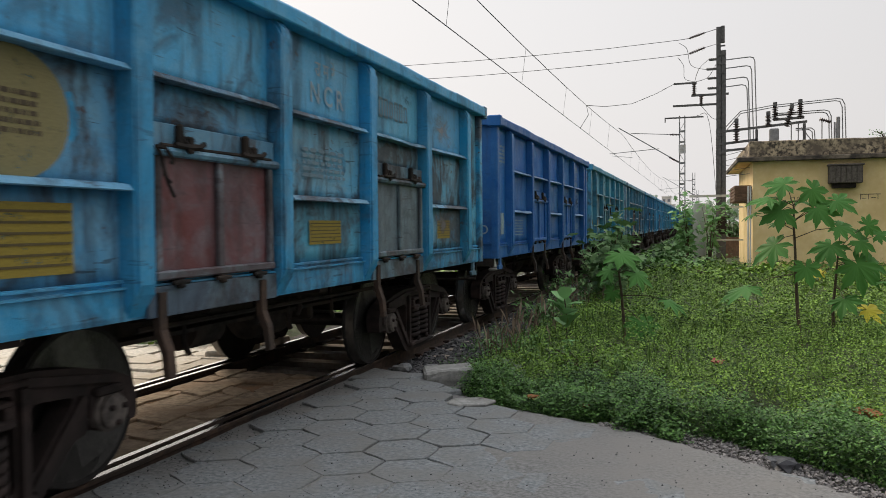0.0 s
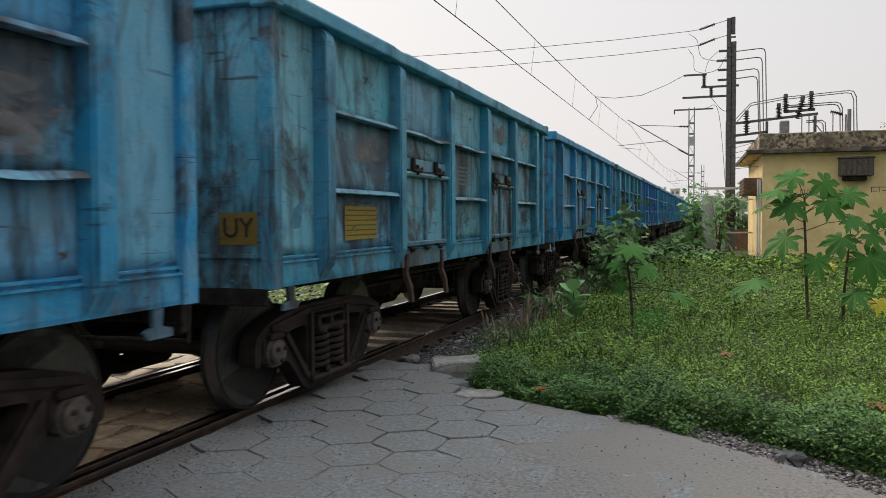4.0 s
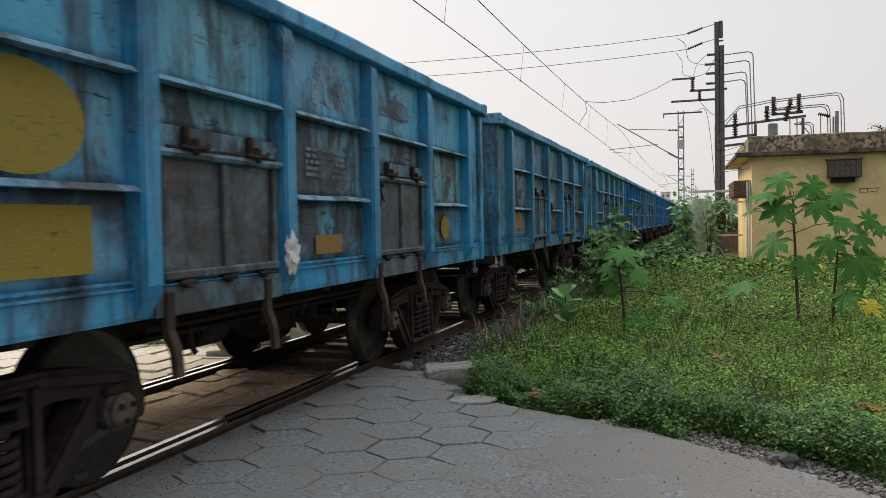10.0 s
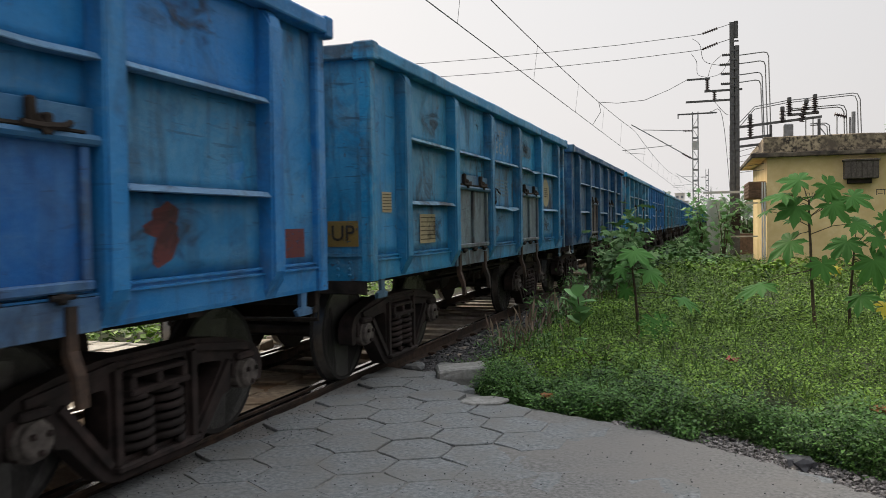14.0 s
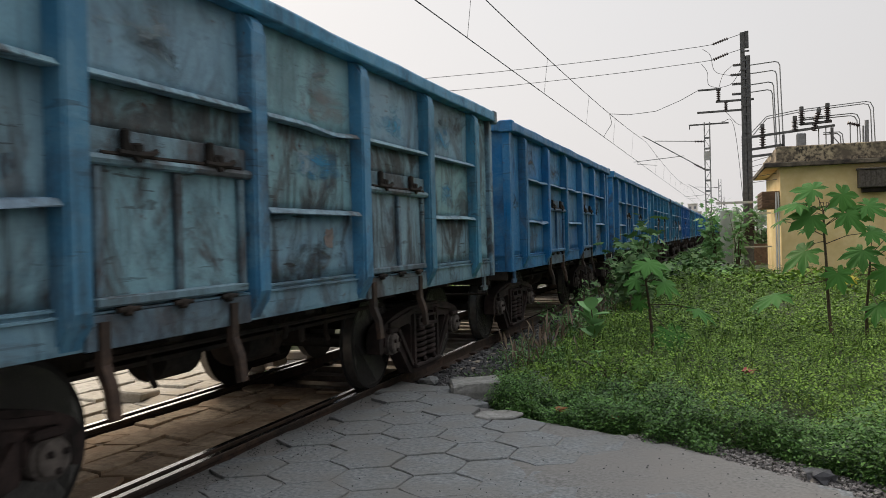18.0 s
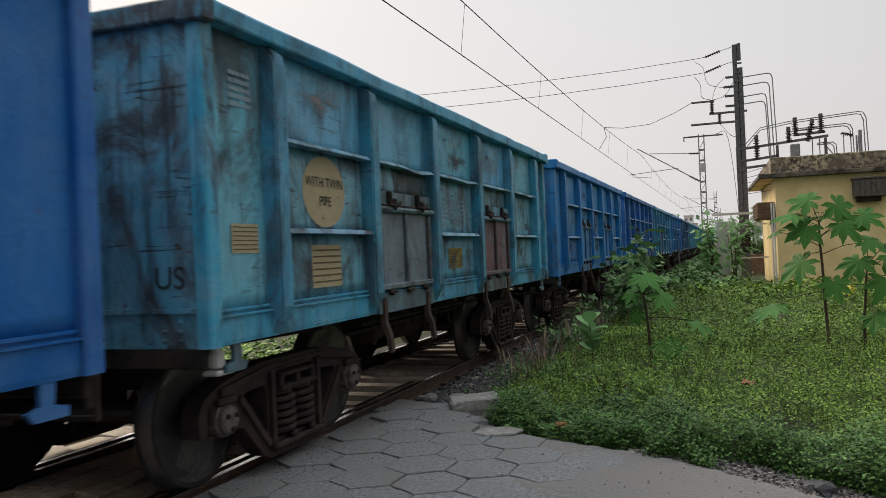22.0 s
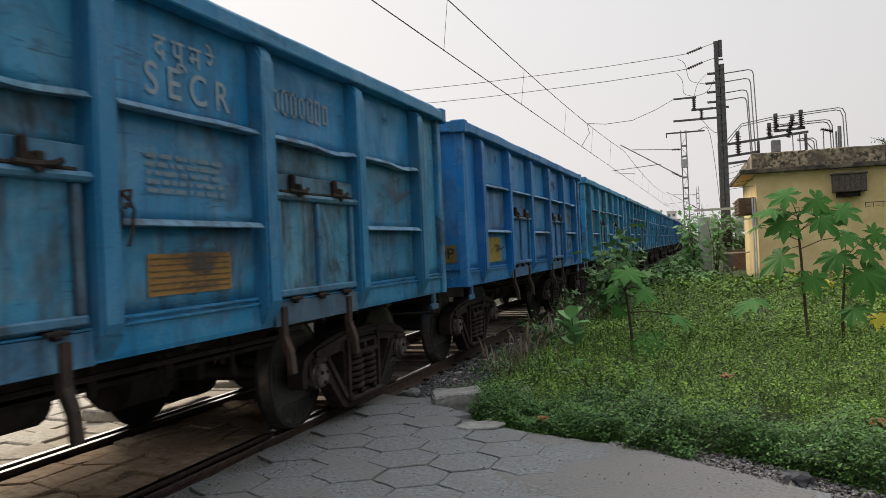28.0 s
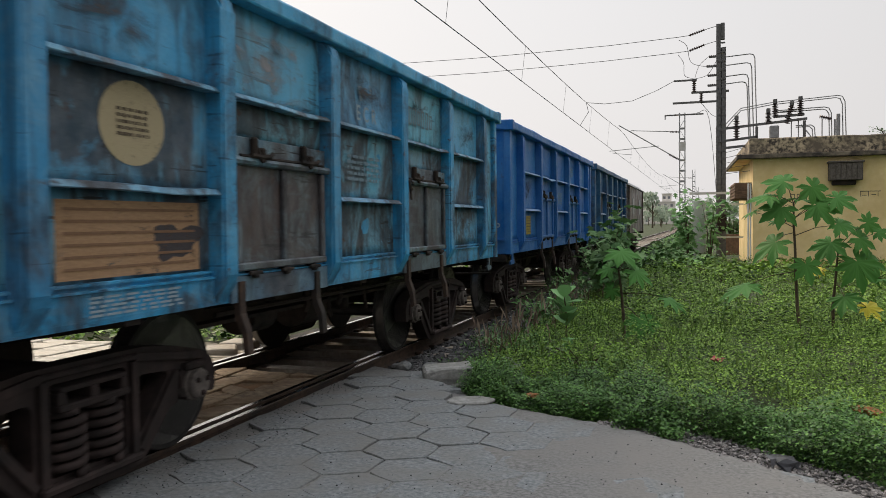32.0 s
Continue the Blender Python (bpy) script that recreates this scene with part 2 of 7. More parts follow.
SOIL = speckled("soil_and_low_weeds", (0.035, 0.032, 0.022), (0.045, 0.062, 0.020), 7.0, 0.95, c2=(0.035, 0.055, 0.016), scale2=0.5, bump=0.8, depth=0.04, world_space=True)
BALLAST = speckled("grey_ballast", (0.024, 0.023, 0.023), (0.085, 0.082, 0.08), 22.0, 0.95, c2=(0.06, 0.045, 0.035), scale2=0.7, bump=1.0, depth=0.05, world_space=True)
SLEEPER = speckled("stained_concrete_sleeper", (0.26, 0.22, 0.18), (0.42, 0.37, 0.31), 11.0, 0.9, c2=(0.17, 0.13, 0.10), scale2=1.5)


def stones_look(c0, c1):
    def build(n, l, b):
        g = n.new("ShaderNodeNewGeometry")
        l.new(ramp_of(n, l, g.outputs["Random Per Island"], 0.0, 1.0, (*c0, 1), (*c1, 1)), b.inputs["Base Color"])
    return build


STONES = material("loose_stones", stones_look((0.026, 0.027, 0.030), (0.13, 0.128, 0.13)), 0.9)
GRAVEL = material("crushed_gravel", stones_look((0.05, 0.048, 0.048), (0.27, 0.25, 0.24)), 0.9)


def leaf_look(c0, c1, c2, rough=0.55, through_light=0.25):
    """Leaves: hue from leaf to leaf, broad patches, some light through the blade."""
    def build(n, l, b):
        g = n.new("ShaderNodeNewGeometry")
        c = ramp_of(n, l, g.outputs["Random Per Island"], 0.22, 1.0, (*c0, 1), (*c1, 1))
        mp = coords(n, l, world_space=True)
        c = blend(n, l, ramp_of(n, l, noise_of(n, l, mp, 0.9, 5.0), 0.45, 0.7, (0, 0, 0, 1), (0.6, 0.6, 0.6, 1)), c, c2)
        l.new(c, b.inputs["Base Color"])
        tr, mix = n.new("ShaderNodeBsdfTranslucent"), n.new("ShaderNodeMixShader")
        l.new(c, tr.inputs["Color"])
        mix.inputs[0].default_value = through_light
        out = n["Material Output"]
        l.new(b.outputs[0], mix.inputs[1])
        l.new(tr.outputs[0], mix.inputs[2])
        l.new(mix.outputs[0], out.inputs["Surface"])
    return build


WEED = material("small_weed_leaves", leaf_look((0.012, 0.042, 0.005), (0.25, 0.42, 0.06), (0.15, 0.265, 0.036), 0.55, 0.12), 0.55, 0, 0.18)
# leaf tone darkened to carry the train's shade over the verge
SHADEWEED = material("shaded_weed_leaves", leaf_look((0.010, 0.036, 0.009), (0.16, 0.33, 0.07), (0.08, 0.19, 0.038), 0.55, 0.10), 0.5, 0, 0.25)
BLADE = material("grass_blades", leaf_look((0.06, 0.12, 0.025), (0.15, 0.22, 0.06), (0.10, 0.16, 0.04)), 0.6, 0, 0.15)
CASTOR = material("castor_leaf", leaf_look((0.018, 0.082, 0.014), (0.070, 0.19, 0.040), (0.034, 0.115, 0.020), 0.55, 0.18), 0.6, 0, 0.12)
GREYLEAF = material("grey_green_leaf", leaf_look((0.14, 0.30, 0.11), (0.25, 0.44, 0.19), (0.19, 0.36, 0.14)), 0.65, 0, 0.15)
YELLOWLEAF = material("yellowed_leaf", leaf_look((0.5, 0.45, 0.04), (0.6, 0.52, 0.05), (0.5, 0.42, 0.05)), 0.6)
BUSH = material("bush_leaf", leaf_look((0.06, 0.14, 0.045), (0.18, 0.29, 0.12), (0.12, 0.22, 0.08), 0.55, 0.16), 0.65, 0, 0.18)
# far leaves paled in their base colour, imitating haze
HAZELEAF = material("haze_paled_tree_leaf", leaf_look((0.30, 0.37, 0.29), (0.44, 0.50, 0.40), (0.36, 0.43, 0.34), 0.8, 0.45), 0.8, 0, 0.1)
STEM = speckled("plant_stem", (0.05, 0.035, 0.025), (0.10, 0.075, 0.045), 20.0, 0.8)
PLASTER = speckled("yellow_plaster", (0.74, 0.57, 0.28), (0.82, 0.66, 0.37), 5.0, 0.9, c2=(0.64, 0.48, 0.23), scale2=0.8, bump=0.15)
PARAPET = speckled("mottled_parapet", (0.05, 0.043, 0.037), (0.46, 0.37, 0.25), 7.0, 0.95, c2=(0.13, 0.105, 0.08), scale2=1.6, lo=0.40, hi=0.58)
MOULD = speckled("black_mouldy_concrete", (0.04, 0.035, 0.03), (0.24, 0.20, 0.15), 3.2, 0.95, c2=(0.06, 0.05, 0.045), scale2=1.2, lo=0.4, hi=0.7)
PALESTONE = speckled("pale_worn_concrete", (0.20, 0.20, 0.19), (0.34, 0.335, 0.32), 18.0, 0.9, c2=(0.19, 0.185, 0.17), scale2=2.5, bump=0.5)
TIMBER = speckled("grey_weathered_timber", (0.06, 0.05, 0.042), (0.13, 0.115, 0.10), 12.0, 0.9)
POLESTEEL = speckled("dark_weathered_steel", (0.085, 0.083, 0.082), (0.15, 0.147, 0.145), 8.0, 0.7, 0.2)
GALV = speckled("galvanised_steel", (0.20, 0.20, 0.20), (0.32, 0.32, 0.32), 8.0, 0.55, 0.5)
PORCELAIN = speckled("brown_porcelain", (0.045, 0.032, 0.031), (0.085, 0.062, 0.058), 5.0, 0.4)
WIRE = speckled("wire", (0.06, 0.06, 0.06), (0.11, 0.11, 0.11), 5.0, 0.6, 0.4)
WHITEPAINT = speckled("weathered_white_paint", (0.50, 0.50, 0.48), (0.68, 0.68, 0.66), 6.0, 0.7, c2=(0.42, 0.41, 0.39), scale2=1.5)
BRICKDUST = speckled("brown_cladding", (0.12, 0.075, 0.05), (0.21, 0.13, 0.085), 6.0, 0.85)
# haze is mixed into the pale colours of far wall and window
FARWALL = speckled("hazy_far_wall", (0.62, 0.58, 0.54), (0.74, 0.70, 0.66), 0.5, 0.9)
FARGLASS = speckled("hazy_far_window", (0.14, 0.15, 0.17), (0.2, 0.21, 0.23), 2.0, 0.4)
PLASTIC = speckled("crumpled_plastic", (0.03, 0.03, 0.035), (0.06, 0.06, 0.065), 10.0, 0.35)
WHITEBAG = speckled("white_plastic_bag", (0.5, 0.5, 0.5), (0.75, 0.75, 0.75), 8.0, 0.4)
SACKING = speckled("dirty_sacking", (0.07, 0.06, 0.05), (0.22, 0.19, 0.16), 9.0, 0.9, bump=0.8, depth=0.03)
DRYSTALK = material("dry_weed_stalks", leaf_look((0.10, 0.07, 0.055), (0.30, 0.23, 0.18), (0.20, 0.16, 0.10)), 0.8, 0, 0.1)
REDCLOTH = speckled("faded_red_wrapper", (0.28, 0.03, 0.04), (0.42, 0.12, 0.11), 9.0, 0.6)
ORANGE = speckled("dry_orange_leaf", (0.16, 0.05, 0.02), (0.30, 0.13, 0.045), 9.0, 0.8)


# ---- mesh helpers ----
def finish(name, bm, mats, smooth=False):
    me = bpy.data.meshes.new(name)
    bmesh.ops.recalc_face_normals(bm, faces=bm.faces)
    bm.to_mesh(me)
    bm.free()
    for m in mats if isinstance(mats, (list, tuple)) else [mats]:
        me.materials.append(m)
    if smooth:
        me.polygons.foreach_set("use_smooth", [True] * len(me.polygons))
    return me


def box(bm, x0, x1, y0, y1, z0, z1, mat=0, bevel=0.0):
    vs = [bm.verts.new(p) for p in ((x0, y0, z0), (x1, y0, z0), (x1, y1, z0), (x0, y1, z0), (x0, y0, z1), (x1, y0, z1), (x1, y1, z1), (x0, y1, z1))]
    fs = [bm.faces.new([vs[i] for i in q]) for q in ((0, 3, 2, 1), (4, 5, 6, 7), (0, 1, 5, 4), (1, 2, 6, 5), (2, 3, 7, 6), (3, 0, 4, 7))]
    for f in fs:
        f.material_index = mat
    if bevel:
        bmesh.ops.bevel(bm, geom=list({e for f in fs for e in f.edges}), offset=bevel, segments=1, affect="EDGES")
    return fs


def prism(bm, outline, axis, a0, a1, mat=0):
    """Extrudes an outline of (u, v) along an axis: x takes (y, z), y takes (x, z), z takes (x, y)."""
    def place(u, v, a):
        return {"x": (a, u, v), "y": (u, a, v), "z": (u, v, a)}[axis]
    lo, hi = [bm.verts.new(place(u, v, a0)) for u, v in outline], [bm.verts.new(place(u, v, a1)) for u, v in outline]
    n = len(outline)
    fs = [bm.faces.new(lo), bm.faces.new(hi[::-1])] + [bm.faces.new((lo[i], hi[i], hi[(i + 1) % n], lo[(i + 1) % n])) for i in range(n)]
    for f in fs:
        f.material_index = mat
    return fs


def tube(bm, points, r, seg=8, mat=0, r_end=None, caps=True):
    """A round bar along points; r_end tapers it."""
    pts = [Vector(p) for p in points]
    rings = []
    for i, p in enumerate(pts):
        d = (pts[min(i + 1, len(pts) - 1)] - pts[max(i - 1, 0)]).normalized()
        a = d.orthogonal().normalized()
        if i and rings:
            a = (last - d * last.dot(d)).normalized() if (last - d * last.dot(d)).length > 1e-4 else a
        last = a
        b = d.cross(a)
        q = r if r_end is None else r + (r_end - r) * i / (len(pts) - 1)
        rings.append([bm.verts.new(p + (a * math.cos(t) + b * math.sin(t)) * q) for t in (2 * math.pi * k / seg for k in range(seg))])
    for u, v in zip(rings, rings[1:]):
        for k in range(seg):
            bm.faces.new((u[k], u[(k + 1) % seg], v[(k + 1) % seg], v[k])).material_index = mat
    if caps:
        bm.faces.new(rings[0][::-1]).material_index = mat
        bm.faces.new(rings[-1]).material_index = mat


def lathe(bm, profile, axis_from, axis_dir, seg=24, mat=0):
    """Turns a profile of (along, radius) round an axis."""
    o, d = Vector(axis_from), Vector(axis_dir).normalized()
    a = d.orthogonal().normalized()
    b = d.cross(a)
    rings = [[bm.verts.new(o + d * s + (a * math.cos(t) + b * math.sin(t)) * max(r, 1e-4)) for t in (2 * math.pi * k / seg for k in range(seg))] for s, r in profile]
    for u, v in zip(rings, rings[1:]):
        for k in range(seg):
            bm.faces.new((u[k], u[(k + 1) % seg], v[(k + 1) % seg], v[k])).material_index = mat
    bm.faces.new(rings[0][::-1]).material_index = mat
    bm.faces.new(rings[-1]).material_index = mat


def part(name, data, mats=None, parent=None, label="", m=None, color=None):
    """Links a bmesh or a shared mesh as one object under its thing or part."""
    ob = new(name, data if mats is None else finish(name, data, mats))
    if parent:
        ob.parent = parent
    if m is not None:
        ob.matrix_basis = m
    if color:
        ob.color = color if len(color) == 4 else (*color, 0.5)
    return tagged(ob, label)


def thing(name, label, category, m=None, group="", kind="", data=None):
    ob = new(name, data)
    if m is not None:
        ob.matrix_basis = m
    return tagged(ob, label, category, group, kind)


def big_mesh(name, verts, faces, mats, smooth=False):
    me = bpy.data.meshes.new(name)
    me.from_pydata(verts.tolist() if hasattr(verts, "tolist") else verts, [], faces.tolist() if hasattr(faces, "tolist") else faces)
    for m in mats if isinstance(mats, (list, tuple)) else [mats]:
        me.materials.append(m)
    if smooth:
        me.polygons.foreach_set("use_smooth", [True] * len(me.polygons))
    return me


WORDS = {}


def words(text):
    """Flat letters one metre high from the built-in font, as a shared mesh."""
    if text not in WORDS:
        cu = bpy.data.curves.new("lettering", "FONT")
        cu.body, cu.size, cu.align_x, cu.align_y, cu.offset = text, 1.35, "CENTER", "CENTER", 0.012
        ob = new("lettering", cu)
        me = bpy.data.meshes.new_from_object(ob.evaluated_get(bpy.context.evaluated_depsgraph_get()))
        bpy.data.objects.remove(ob)
        me.materials.append(DECAL)
        WORDS[text] = me
    return WORDS[text]


# ---- the train ----
PITCH = 10.713
FIRST_GAP = 11.55          # the first coupling's place along the track at the start
SLACK = 0.28               # one coupling in the middle of the train is drawn out
HALF = 4.892               # half the body's length
RIBS = (-4.07, -2.45, -0.83, 0.83, 2.45, 4.07)
TURN = pose(0, 0, 0, 0, 0, 180)


def side_panel(width, z0, z1, seed):
    """One bay of side sheet, bulged and buckled by the load, with its edges turned back."""
    bm = bmesh.new()
    ny, nz = max(6, int(width / 0.10)), max(4, int((z1 - z0) / 0.085))
    rng = random.Random(seed)
    off = Vector((rng.random() * 50, rng.random() * 50, rng.random() * 50))
    swell = rng.uniform(-0.010, 0.014)
    grid = []
    for i in range(ny + 1):
        col = []
        for j in range(nz + 1):
            u, v = i / ny, j / nz
            y, z = (u - 0.5) * width, z0 + (z1 - z0) * v
            hold = min(1.0, min(u, 1 - u) * width / 0.22) * min(1.0, min(v, 1 - v) * (z1 - z0) / 0.12)
            d = noise.noise(Vector((0, y * 2.6, z * 1.1)) + off) * 0.017 + noise.noise(Vector((3, y * 5.5, z * 4.0)) + off) * 0.006 + swell
            d = min(d, 0.010)
            col.append(bm.verts.new((1.478 + d * hold, y, z)))
        grid.append(col)
    for i in range(ny):
        for j in range(nz):
            bm.faces.new((grid[i][j], grid[i + 1][j], grid[i + 1][j + 1], grid[i][j + 1]))
    rim = [grid[i][0] for i in range(ny + 1)] + [grid[ny][j] for j in range(1, nz + 1)] + [grid[i][nz] for i in range(ny - 1, -1, -1)] + [grid[0][j] for j in range(nz - 1, 0, -1)]
    back = [bm.verts.new((1.468, v.co.y, v.co.z)) for v in rim]
    for k in range(len(rim)):
        bm.faces.new((rim[k], back[k], back[(k + 1) % len(rim)], rim[(k + 1) % len(rim)]))
    return finish("side_panel", bm, PAINT, True)


ROWS = {"top": (1.62, 2.45, 3.125), "middle": (1.62, 1.795, 2.448), "low": (1.62, 1.29, 1.793), "band": (1.62, 2.19, 2.448), "end": (0.81, 1.29, 3.125)}
PANELS = {k: [side_panel(*v, q + 10 * len(k)) for q in range(3 if k == "band" else 5)] for k, v in ROWS.items()}
bm = bmesh.new()
box(bm, 1.440, 1.466, -HALF, HALF, 1.24, 3.125)
LINER = finish("side_wall", bm, PAINT)

# stiffening rib: pressed channel, rounded head, foot cut back under the body
bm = bmesh.new()
prism(bm, [(1.46, 1.06), (1.50, 1.06), (1.575, 1.20), (1.60, 1.26), (1.60, 2.99), (1.588, 3.06), (1.55, 3.105), (1.46, 3.12)], "y", -0.088, 0.088)
bmesh.ops.bevel(bm, geom=[e for e in bm.edges if abs(e.verts[0].co.y - e.verts[1].co.y) < 0.01 and min(v.co.x for v in e.verts) > 1.49], offset=0.022, segments=2, affect="EDGES")
RIB = finish("rib", bm, PAINT)

# corner post
bm = bmesh.new()
prism(bm, [(1.44, -0.02), (1.53, -0.02), (1.545, -0.005), (1.545, 0.10), (1.53, 0.115), (1.44, 0.115)], "z", 1.06, 3.12)
CORNER = finish("corner_post", bm, PAINT)

# horizontal stiffeners between ribs, three shapes: straight and knocked
def stiffener(bent):
    bm = bmesh.new()
    n = 12
    prev = None
    for i in range(n + 1):
        y = -0.715 + 1.43 * i / n
        sag = bent * math.exp(-((y - 0.3) / 0.28) ** 2) * 0.019
        ring = [bm.verts.new(p) for p in ((1.47, y, 0.034 - sag), (1.562 - abs(sag) * 0.5, y, 0.022 - sag), (1.592 - abs(sag) * 0.5, y, -0.012 - sag), (1.586, y, -0.018 - sag), (1.47, y, -0.012 - sag))]
        if prev:
            for k in range(5):
                bm.faces.new((prev[k], prev[(k + 1) % 5], ring[(k + 1) % 5], ring[k]))
        else:
            bm.faces.new(ring)
        prev = ring
    bm.faces.new(prev[::-1])
    return finish("stiffener", bm, PAINT)


STIFF = [stiffener(0.0), stiffener(0.6), stiffener(-0.5), stiffener(1.3)]

# side door: leaf with three uprights, bottom ledge; hinge gear above it
bm = bmesh.new()
box(bm, 1.485, 1.515, -0.66, 0.66, 1.30, 2.02, bevel=0.004)
DOOR = finish("door", bm, PAINT)
bm = bmesh.new()
box(bm, 1.515, 1.552, -0.03, 0.03, 1.32, 2.0, bevel=0.008)
DOORBAR = finish("door_bar", bm, PAINT)
bm = bmesh.new()
box(bm, 1.515, 1.56, -0.67, 0.67, 1.27, 1.325, bevel=0.01)
DOORLEDGE = finish("door_ledge", bm, PAINT)
bm = bmesh.new()
box(bm, 1.485, 1.53, -0.715, 0.715, 2.05, 2.20, bevel=0.004)
tube(bm, [(1.548, -0.72, 2.032), (1.548, 0.72, 2.032)], 0.031, 8)
HINGEPLATE = finish("hinge_plate", bm, PAINT)
bm = bmesh.new()
box(bm, 1.528, 1.578, -0.062, -0.012, 2.05, 2.205, bevel=0.012)
box(bm, 1.528, 1.590, 0.018, 0.075, 2.03, 2.135, bevel=0.012)
tube(bm, [(1.572, -0.11, 2.075), (1.582, 0.0, 2.068), (1.582, 0.13, 2.078), (1.57, 0.19, 2.10)], 0.019, 6)
tube(bm, [(1.56, -0.04, 2.20), (1.572, -0.03, 2.12), (1.59, 0.02, 2.03)], 0.014, 6)
HINGE = finish("hinge", bm, GRIME)
bm = bmesh.new()
tube(bm, [(1.556, -0.62, 2.066), (1.56, -0.2, 2.062), (1.556, 0.2, 2.068), (1.56, 0.62, 2.064)], 0.013, 6)
HINGEROD = finish("hinge_rod", bm, GRIME)
bm = bmesh.new()
box(bm, 1.47, 1.575, -0.03, 0.03, 1.215, 1.27, bevel=0.012)
tube(bm, [(1.56, -0.08, 1.25), (1.56, 0.08, 1.25)], 0.014, 8)
LATCH = finish("latch", bm, GRIME)
bm = bmesh.new()
prism(bm, [(1.50, 1.20), (1.555, 1.20), (1.555, 0.98), (1.60, 0.86), (1.615, 0.70), (1.575, 0.69), (1.56, 0.84), (1.51, 0.95)], "y", -0.035, 0.035)
LEVER = finish("door_lever", bm, RAIL)

# sill band under the sheet, with a small ledge
bm = bmesh.new()
prism(bm, [(1.44, 1.06), (1.505, 1.06), (1.51, 1.09), (1.51, 1.236), (1.528, 1.240), (1.528, 1.252), (1.488, 1.254), (1.488, 1.272), (1.506, 1.274), (1.506, 1.288), (1.484, 1.292), (1.44, 1.292)], "y", -HALF, HALF)
SILL = finish("side_sill", bm, PAINT)
bm = bmesh.new()
box(bm, 1.51, 1.535, -0.725, 0.725, 1.055, 1.235, bevel=0.004)
SILLPLATE = finish("sill_plate", bm, PAINT)

# coping round the top, battered along its length
def coping(seed):
    bm = bmesh.new()
    n, prev = 44, None
    rng = random.Random(seed)
    off = Vector((rng.random() * 30, 0, 7))
    for i in range(n + 1):
        y = -HALF - 0.06 + (2 * HALF + 0.12) * i / n
        k = noise.noise(Vector((0, y * 1.1, 0)) + off) * 0.012 + max(0, noise.noise(Vector((5, y * 2.2, 0)) + off) - 0.35) * 0.06
        ring = [bm.verts.new(p) for p in ((1.42, y, 3.118), (1.60, y, 3.118 - k * 0.3), (1.607, y, 3.13), (1.607, y, 3.226 - k), (1.592, y, 3.246 - k), (1.43, y, 3.248 - k * 0.4), (1.42, y, 3.235))]
        if prev:
            for q in range(7):
                bm.faces.new((prev[q], prev[(q + 1) % 7], ring[(q + 1) % 7], ring[q]))
        else:
            bm.faces.new(ring)
        prev = ring
    bm.faces.new(prev[::-1])
    return finish("top_coping", bm, PAINT)


COPING = [coping(s) for s in range(3)]
bm = bmesh.new()
box(bm, -1.418, 1.418, HALF - 0.10, HALF + 0.07, 3.11, 3.248, bevel=0.012)
ENDCOPING = finish("end_coping", bm, PAINT)
bm = bmesh.new()
box(bm, 1.40, 1.61, HALF - 0.06, HALF + 0.075, 3.09, 3.262, bevel=0.014)
CAP = finish("corner_cap", bm, PAINT)

# end wall with posts and riveted foot
bm = bmesh.new()
box(bm, -1.44, 1.44, HALF - 0.03, HALF, 1.06, 3.11)
for x in (-0.55, 0.55):
    prism(bm, [(x - 0.11, HALF), (x - 0.07, HALF + 0.11), (x + 0.07, HALF + 0.11), (x + 0.11, HALF)], "z", 1.06, 3.105)
for x in (-1.05, 1.05):
    box(bm, x - 0.02, x + 0.02, HALF, HALF + 0.012, 1.1, 3.105)
for z in (1.30,):
    box(bm, -1.44, 1.44, HALF, HALF + 0.02, z - 0.015, z + 0.015)
for x in (-1.30, -1.18, 1.18, 1.30):
    for z in (1.11, 1.17, 1.23):
        lathe(bm, [(0, 0.017), (0.012, 0.014), (0.016, 0.004)], (x, HALF, z), (0, 1, 0), 7)
ENDWALL = finish("end_wall", bm, PAINT)
bm = bmesh.new()
box(bm, -1.44, 1.44, -HALF + 0.03, HALF - 0.03, 1.16, 1.22)
FLOOR = finish("floor_plate", bm, GRIME)

# the side away from the crossing, in one sheet with its ribs, stiffeners and doors
bm = bmesh.new()
bm.from_mesh(LINER)
for src, at in [(RIB, (y, 0)) for y in RIBS] + [(STIFF[0], (y, z)) for y in (-3.26, 0.0, 3.26) for z in (2.46, 1.80)] + [(q, (y, z)) for y in (-1.64, 1.64) for q, z in ((STIFF[0], 2.46), (DOOR, 0), (HINGEPLATE, 0), (SILLPLATE, 0))]:
    first = len(bm.verts)
    bm.from_mesh(src)
    bm.verts.ensure_lookup_table()
    bmesh.ops.translate(bm, vec=(0, *at), verts=bm.verts[first:])
OUTER_SIDE = finish("outer_side", bm, PAINT)

# underframe: centre sill, cross bearers, brake gear
bm = bmesh.new()
box(bm, -0.19, 0.19, -HALF, HALF, 0.86, 1.16)
UNDERFRAME = finish("centre_sill", bm, GRIME)
bm = bmesh.new()
prism(bm, [(-1.46, 1.16), (-1.46, 1.02), (-0.5, 0.88), (0.5, 0.88), (1.46, 1.02), (1.46, 1.16)], "y", -0.07, 0.07)
BEARER = finish("cross_bearer", bm, GRIME)
bm = bmesh.new()
box(bm, -1.46, 1.46, HALF - 0.05, HALF, 0.93, 1.06, bevel=0.008)
HEADSTOCK = finish("headstock", bm, GRIME)


def underframe(w):
    part("centre_sill", UNDERFRAME, None, w)
    for y in (-3.26, -1.6, 0.0, 1.6, 3.26):
        part("cross_bearer", BEARER, None, w, "", pose(0, y, 0))
    for s in (0, 1):
        part("headstock", HEADSTOCK, None, w, "", TURN if s else None)


